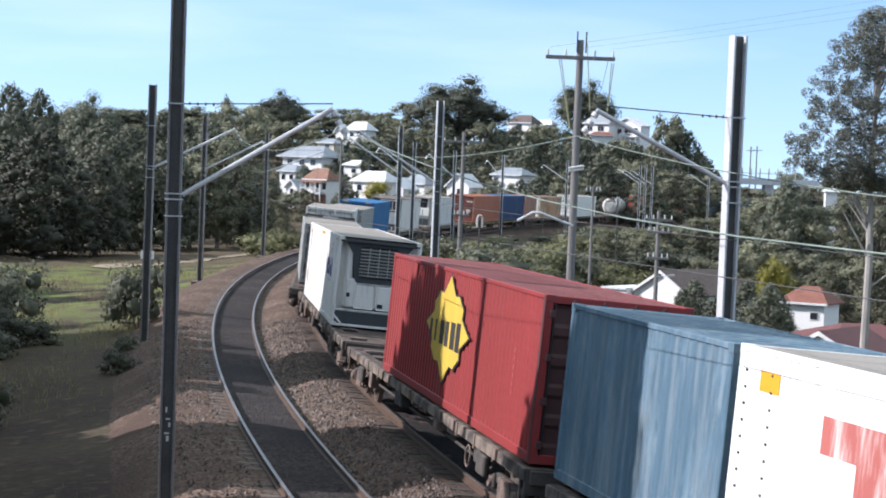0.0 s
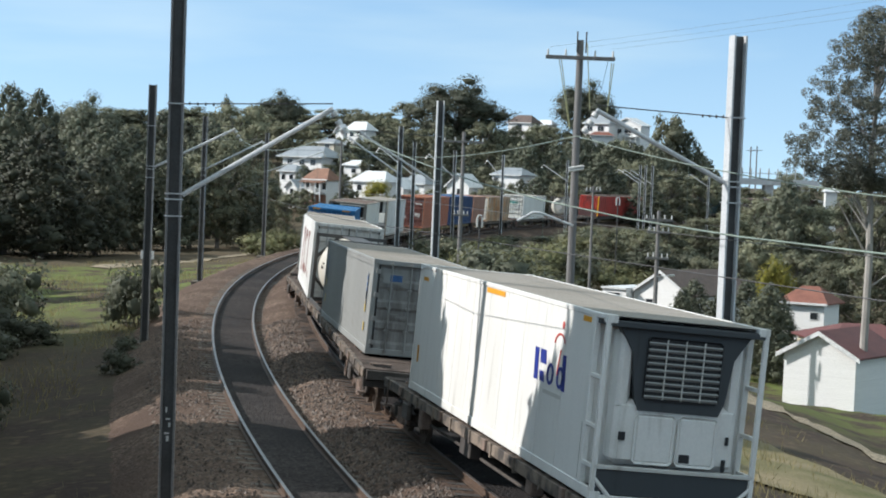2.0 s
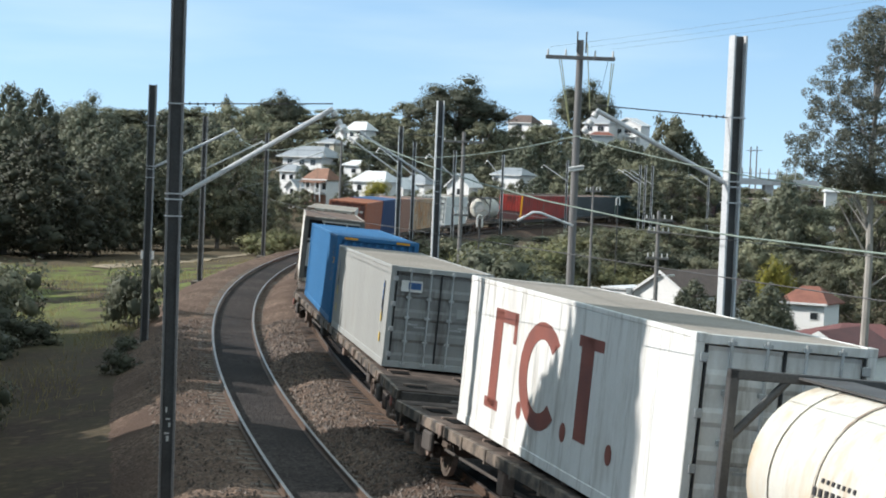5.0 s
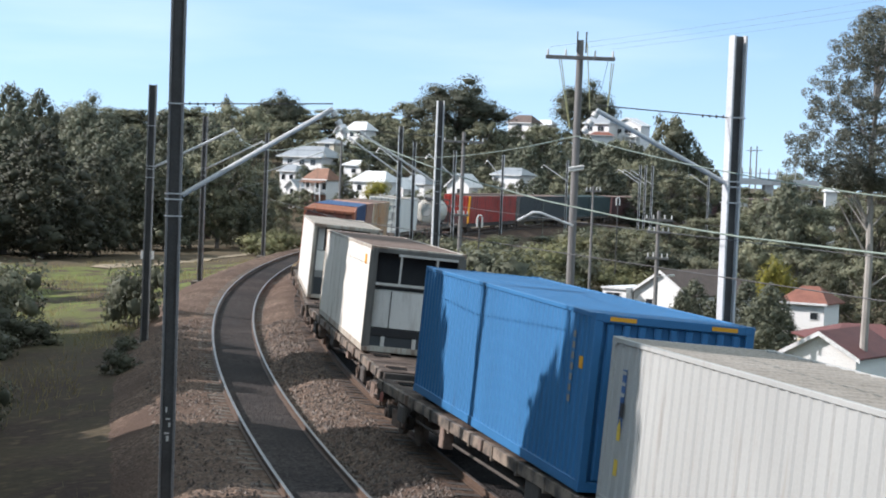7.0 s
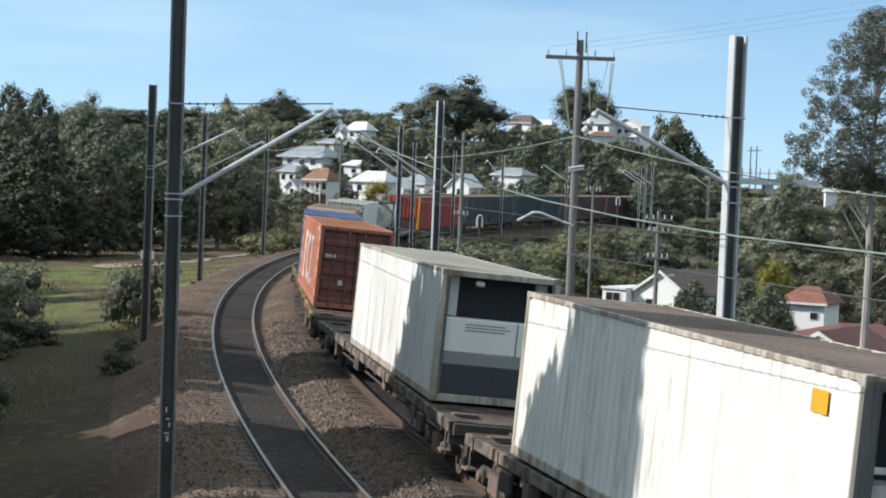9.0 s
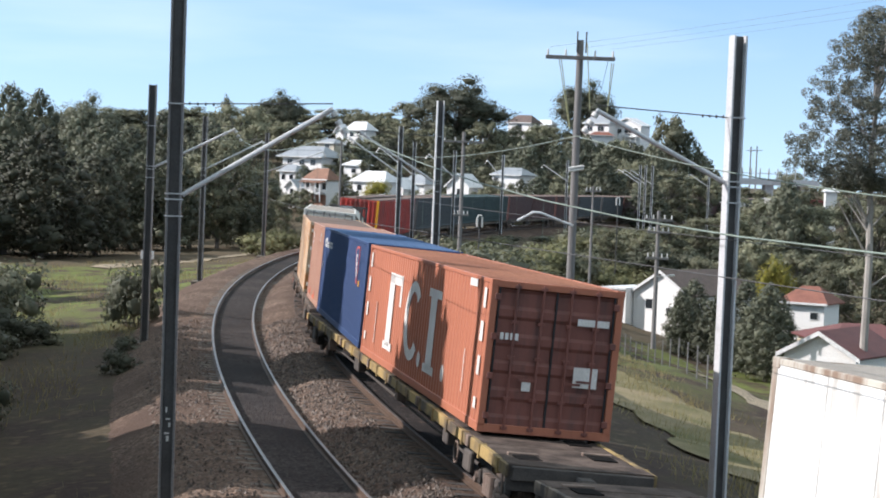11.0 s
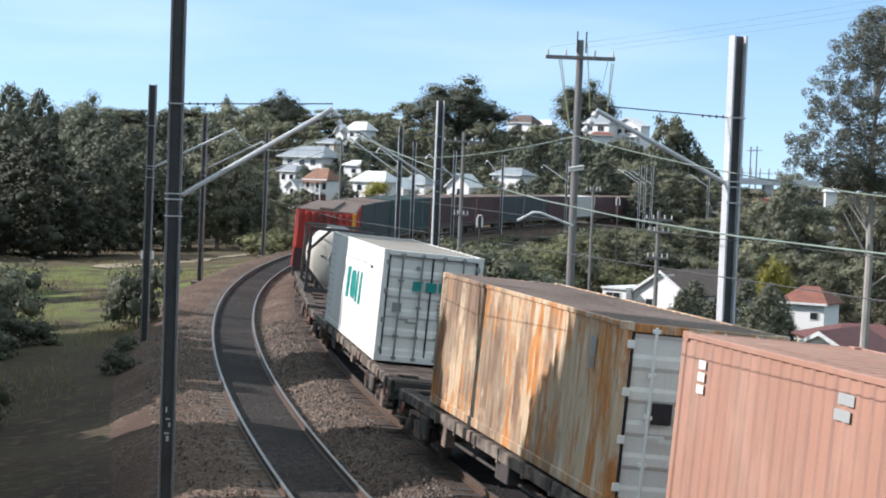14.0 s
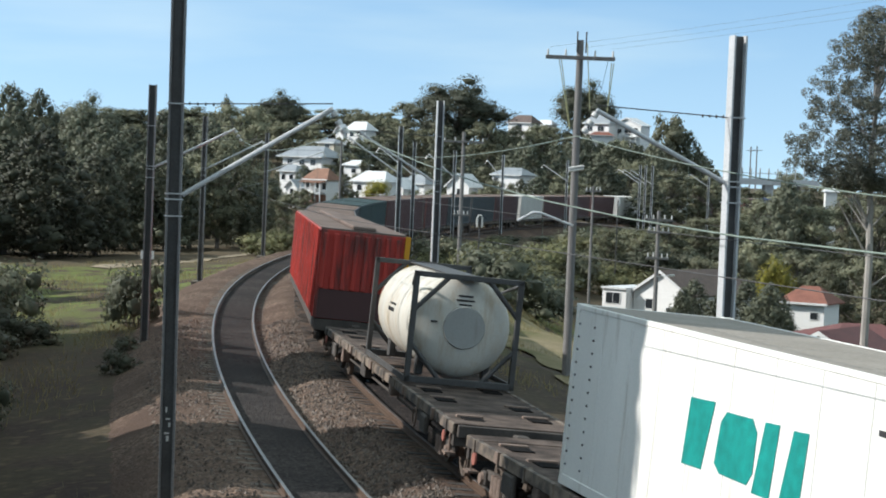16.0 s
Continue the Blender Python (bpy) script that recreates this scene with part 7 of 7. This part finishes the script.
house("small gabled annex of a white hill house", -18.9, 326, 1.60, 1.18, 13.4, 14.4, WHITE_WALL, WHITE_ROOF, -36, True, [])
house("house with a brown tiled roof on the hill", 14.5, 380, 5.6, 3.6, 17.6, 19.2, WHITE_WALL, BROWN_ROOF, -36, False, [(0, -1.2, 1.2, 0.9)])
house("pale-roofed house beside a brown-roofed one on the hill", 19.6, 386, 4.0, 2.23, 17.6, 18.6, WHITE_WALL, WHITE_ROOF, -36, False, [])
house("white house with wide windows on the hill", 29.0, 365, 5.6, 3.60, 17.6, 19.4, WHITE_WALL, GREY_ROOF, -36, False, [(-1.5, -1.4, 1.2, 1.0), (1.0, -1.4, 1.4, 1.0)])
house("small red-roofed annex below a white house", 29.8, 361, 4.2, 2.48, 15.2, 15.9, WHITE_WALL, RED_ROOF, 0, False, [])
twin = house("two-storey white house with a balcony on the hill", 34.9, 365, 6.4, 3.47, 17.6, 19.0, WHITE_WALL, WHITE_ROOF, -36, True, [(-1.6, -1.7, 1.0, 0.9), (0.4, -1.9, 1.6, 1.3), (2.1, -1.7, 0.9, 1.1), (0.2, -4.3, 2.2, 1.2)])
part("balcony", boxed(-0.8, 2.8, -1.2, -0.05, 15.2, 15.4), TRIM, twin)
part("balcony_rail", boxed(-0.8, 2.8, -1.2, -1.14, 15.9, 16.0), TRIM, twin)
for q in (-0.75, 0.4, 1.6, 2.75):
    part("balcony_post", boxed(q - 0.05, q + 0.05, -1.2, -1.1, 13.4, 16.0), TRIM, twin)
house("grey-roofed house among trees", 9.3, 286, 5.2, 3.9, 6.6, 7.7, WHITE_WALL, GREY_ROOF, -36, False, [(-2.0, -1.2, 0.9, 0.8)])
house("small white house with a grey-green roof", -24.8, 292, 3.19, 2.36, 5.8, 6.8, WHITE_WALL, GREY_ROOF, -36, False, [(-0.8, -1.3, 0.8, 0.8), (0.8, -1.3, 0.8, 0.8)])
house("small white house lower among the trees", -23.2, 281, 2.18, 1.61, 3.6, 4.6, WHITE_WALL, GREY_ROOF, -36, True, [(0.1, -1.1, 0.7, 0.7)])
house("cream house with a pale roof higher on the hill", -20.6, 318, 3.4, 2.6, 10.9, 11.6, CREAM_WALL, GREY_ROOF, -36, False, [(0.2, -0.8, 1.0, 0.6)])
house("small white house behind the eastern trees", 68.3, 330, 2.02, 1.49, 6.1, 6.9, WHITE_WALL, WHITE_ROOF, 0, False, [])

# garden trees that hide the lower walls of the houses on the hill
for k, (x, y, top, w) in enumerate(((-26.2, 303, 7.6, 5.2), (-22.4, 302, 6.9, 5.4), (-19.2, 303, 7.8, 4.6), (-26.6, 284, 5.2, 4.6), (-22.0, 277, 3.4, 4.4), (-19.6, 264, 3.1, 3.0), (-15.6, 264, 2.6, 3.0), (-13.3, 271, 4.0, 2.6), (-10.6, 271, 3.4, 3.4), (-7.4, 276, 3.5, 2.6), (-4.6, 279, 4.2, 3.8), (-1.6, 284, 4.6, 3.8), (1.0, 283, 4.1, 3.4), (4.2, 284, 4.4, 3.8), (6.9, 279, 6.6, 5.0), (11.3, 280, 6.9, 5.2), (9.1, 277, 6.2, 4.6), (-18.4, 321, 12.9, 4.4), (-15.2, 320, 12.9, 4.8), (-12.4, 322, 13.4, 5.0), (-21.4, 312, 10.0, 3.6), (-18.8, 312, 9.9, 3.6), (-16.4, 296, 6.3, 3.4), (-14.2, 296, 6.2, 3.0), (13.6, 372, 17.6, 8.0), (17.6, 373, 17.5, 8.0), (21.6, 374, 17.6, 8.0), (26.4, 352, 16.4, 8.0), (30.0, 353, 15.2, 7.0), (33.0, 354, 15.9, 7.0), (36.6, 353, 14.9, 7.5), (39.6, 354, 15.8, 7.5))):
    g = float(ground_z([x], [y])[0])
    plant("D" if k % 3 == 0 else "O", x, y, max(1.5, top - g), w, k % 2)

# ---- gravel path and small things in the field ----
PATH_GRAVEL = gravel("pale_path", (0.34, 0.29, 0.21), (0.24, 0.20, 0.15), (0.26, 0.22, 0.16), 0.06)
bm = bmesh.new()
last = None
for k in range(60):
    t = k / 59
    q = [(-24.5, 132.0), (-22.6, 135.5), (-19.6, 140.5), (-15.6, 158.0), (-14.0, 190.0)]
    seg = min(3, int(t * 4))
    f = t * 4 - seg
    px, py = q[seg][0] * (1 - f) + q[seg + 1][0] * f, q[seg][1] * (1 - f) + q[seg + 1][1] * f
    dx, dy = q[seg + 1][0] - q[seg][0], q[seg + 1][1] - q[seg][1]
    w = 1.3 / math.hypot(dx, dy)
    ends2 = [(px + dy * w, py - dx * w), (px - dy * w, py + dx * w)]
    row = [bm.verts.new((ex, ey, float(ground_z([ex], [ey])[0]) + 0.06)) for ex, ey in ends2]
    if last:
        bm.faces.new((last[0], last[1], row[1], row[0]))
    last = row
tagged(new("path", mesh_of("path", bm, PATH_GRAVEL)), "pale gravel footpath across the field", "path", kind="structure")
DIRT = material("worn_grassy_dirt", (0.25, 0.205, 0.125), 0.95, 0, (0.125, 0.122, 0.055), 0.35, 9, 0.6, 0.3, gloss=0.1)


def draped(name, s0, s1, lo, hi, lift, wave, mat, label, category):
    """A band lying on the bank beside the line, between two offsets that waver."""
    bm, last = bmesh.new(), None
    for s in np.arange(s0, s1, 0.8):
        a, c = lo + wave * math.sin(s * 0.41) + wave * 0.6 * math.sin(s * 1.13), hi + wave * math.sin(s * 0.33 + 2) + wave * 0.6 * math.sin(s * 0.97)
        at = [line(s, o)[:2] for o in np.linspace(a, c, max(3, int((hi - lo) * 1.2)))]
        zs = ground_z([p[0] for p in at], [p[1] for p in at])
        row = [bm.verts.new((p[0], p[1], float(z) + lift)) for p, z in zip(at, zs)]
        if last:
            for k in range(len(row) - 1):
                bm.faces.new((last[k], last[k + 1], row[k + 1], row[k]))
        last = row
    return tagged(new(name, mesh_of(name, bm, mat, True)), label, category, kind="structure")


draped("dirt_track", 45, 128, 8.0, 12.4, 0.07, 0.45, DIRT, "pale bare dirt track on the bank", "dirt track")
draped("rubble_path", 62, 112, 18.4, 20.0, 0.05, 0.3, PATH_GRAVEL, "pale rubble strip beside the sheds", "path")
sign = thing("white_sign", "small white board on short posts at the tree edge", "sign", pose(-22.2, 140, float(ground_z([-22.2], [140])[0])))
part("board", boxed(-0.5, 0.5, -0.03, 0.03, 0.3, 0.95, 0.01), TRIM, sign)
for x in (-0.35, 0.35):
    part("post", boxed(x - 0.04, x + 0.04, 0.03, 0.1, -0.2, 0.9), TIMBER, sign)

# ---- fence ----
fence = thing("wire_fence", "post and wire mesh fence along the embankment foot", "fence", pose(0, 0, 0))
tops = []
for k in range(14):
    x, y = 11.75 - 0.15 * k / 13, 124 - 44 * k / 13
    z = float(ground_z([x], [y])[0])
    part("post", rod(bmesh.new(), (x, y, z - 0.3), (x, y, z + 1.5), 0.035, n=6), MAST_GREY, fence)
    tops.append((x, y, z))
for q in (0.15, 0.5, 0.85, 1.2, 1.45):
    part("fence_wire", cable("fence_wire", [(x, y, z + q) for x, y, z in tops], 0.006, DARK_STEEL, 4), None, fence)

# ---- sleepers ----
SLEEPER_MESH = mesh_of("sleeper", boxed(-1.25, 1.25, -0.12, 0.12, -0.38, -0.178, 0.015), SLEEPER)
track = tagged(new("empty_track_sleepers"), "weathered concrete sleepers of the empty track", "sleepers", kind="structure")
for k in range(240):
    s = 22 + 0.62 * k
    d0, dz = second(s)
    x, y, h = line(s, d0)
    ob = new("sleeper", SLEEPER_MESH)
    ob.parent = track
    ob.matrix_basis = pose(x, y, dz + rise(s), 0, cant(s), -math.degrees(h))
bm = bmesh.new()
for k in range(750):
    s = -250.2 + 0.62 * k
    x, y, h = line(s)
    box(bm, -1.25, 1.25, -0.12, 0.12, -0.38, -0.182, 0, pose(x, y, rise(s), 0, cant(s), -math.degrees(h)))
tagged(new("train_track_sleepers", mesh_of("train_track_sleepers", bm, GRIMY_SLEEPER)), "grimy concrete sleepers under the goods train", "sleepers", kind="structure")

bm = bmesh.new()
for k in range(438):
    s = 21.38 - 0.62 * k
    d0, dz = second(s)
    x, y, h = line(s, d0)
    box(bm, -1.25, 1.25, -0.12, 0.12, -0.38, -0.178, 0, pose(x, y, dz + rise(s), 0, cant(s), -math.degrees(h)))
tagged(new("rear_track_sleepers", mesh_of("rear_track_sleepers", bm, SLEEPER)), "weathered concrete sleepers behind the viewpoint", "sleepers", kind="structure")


def motions():
    """The train runs along the line towards the camera for the whole clip."""
    for ob, s, up in MOVING:
        walk(ob, [(t * 0.5, on_line(s - run(t * 0.5), up)) for t in range(33)])
    for ob, y in AXLES:
        walk(ob, [(n / 30, pose(0, y, 0.46, math.degrees(run(n / 30) / 0.46))) for n in range(481)])


motions()
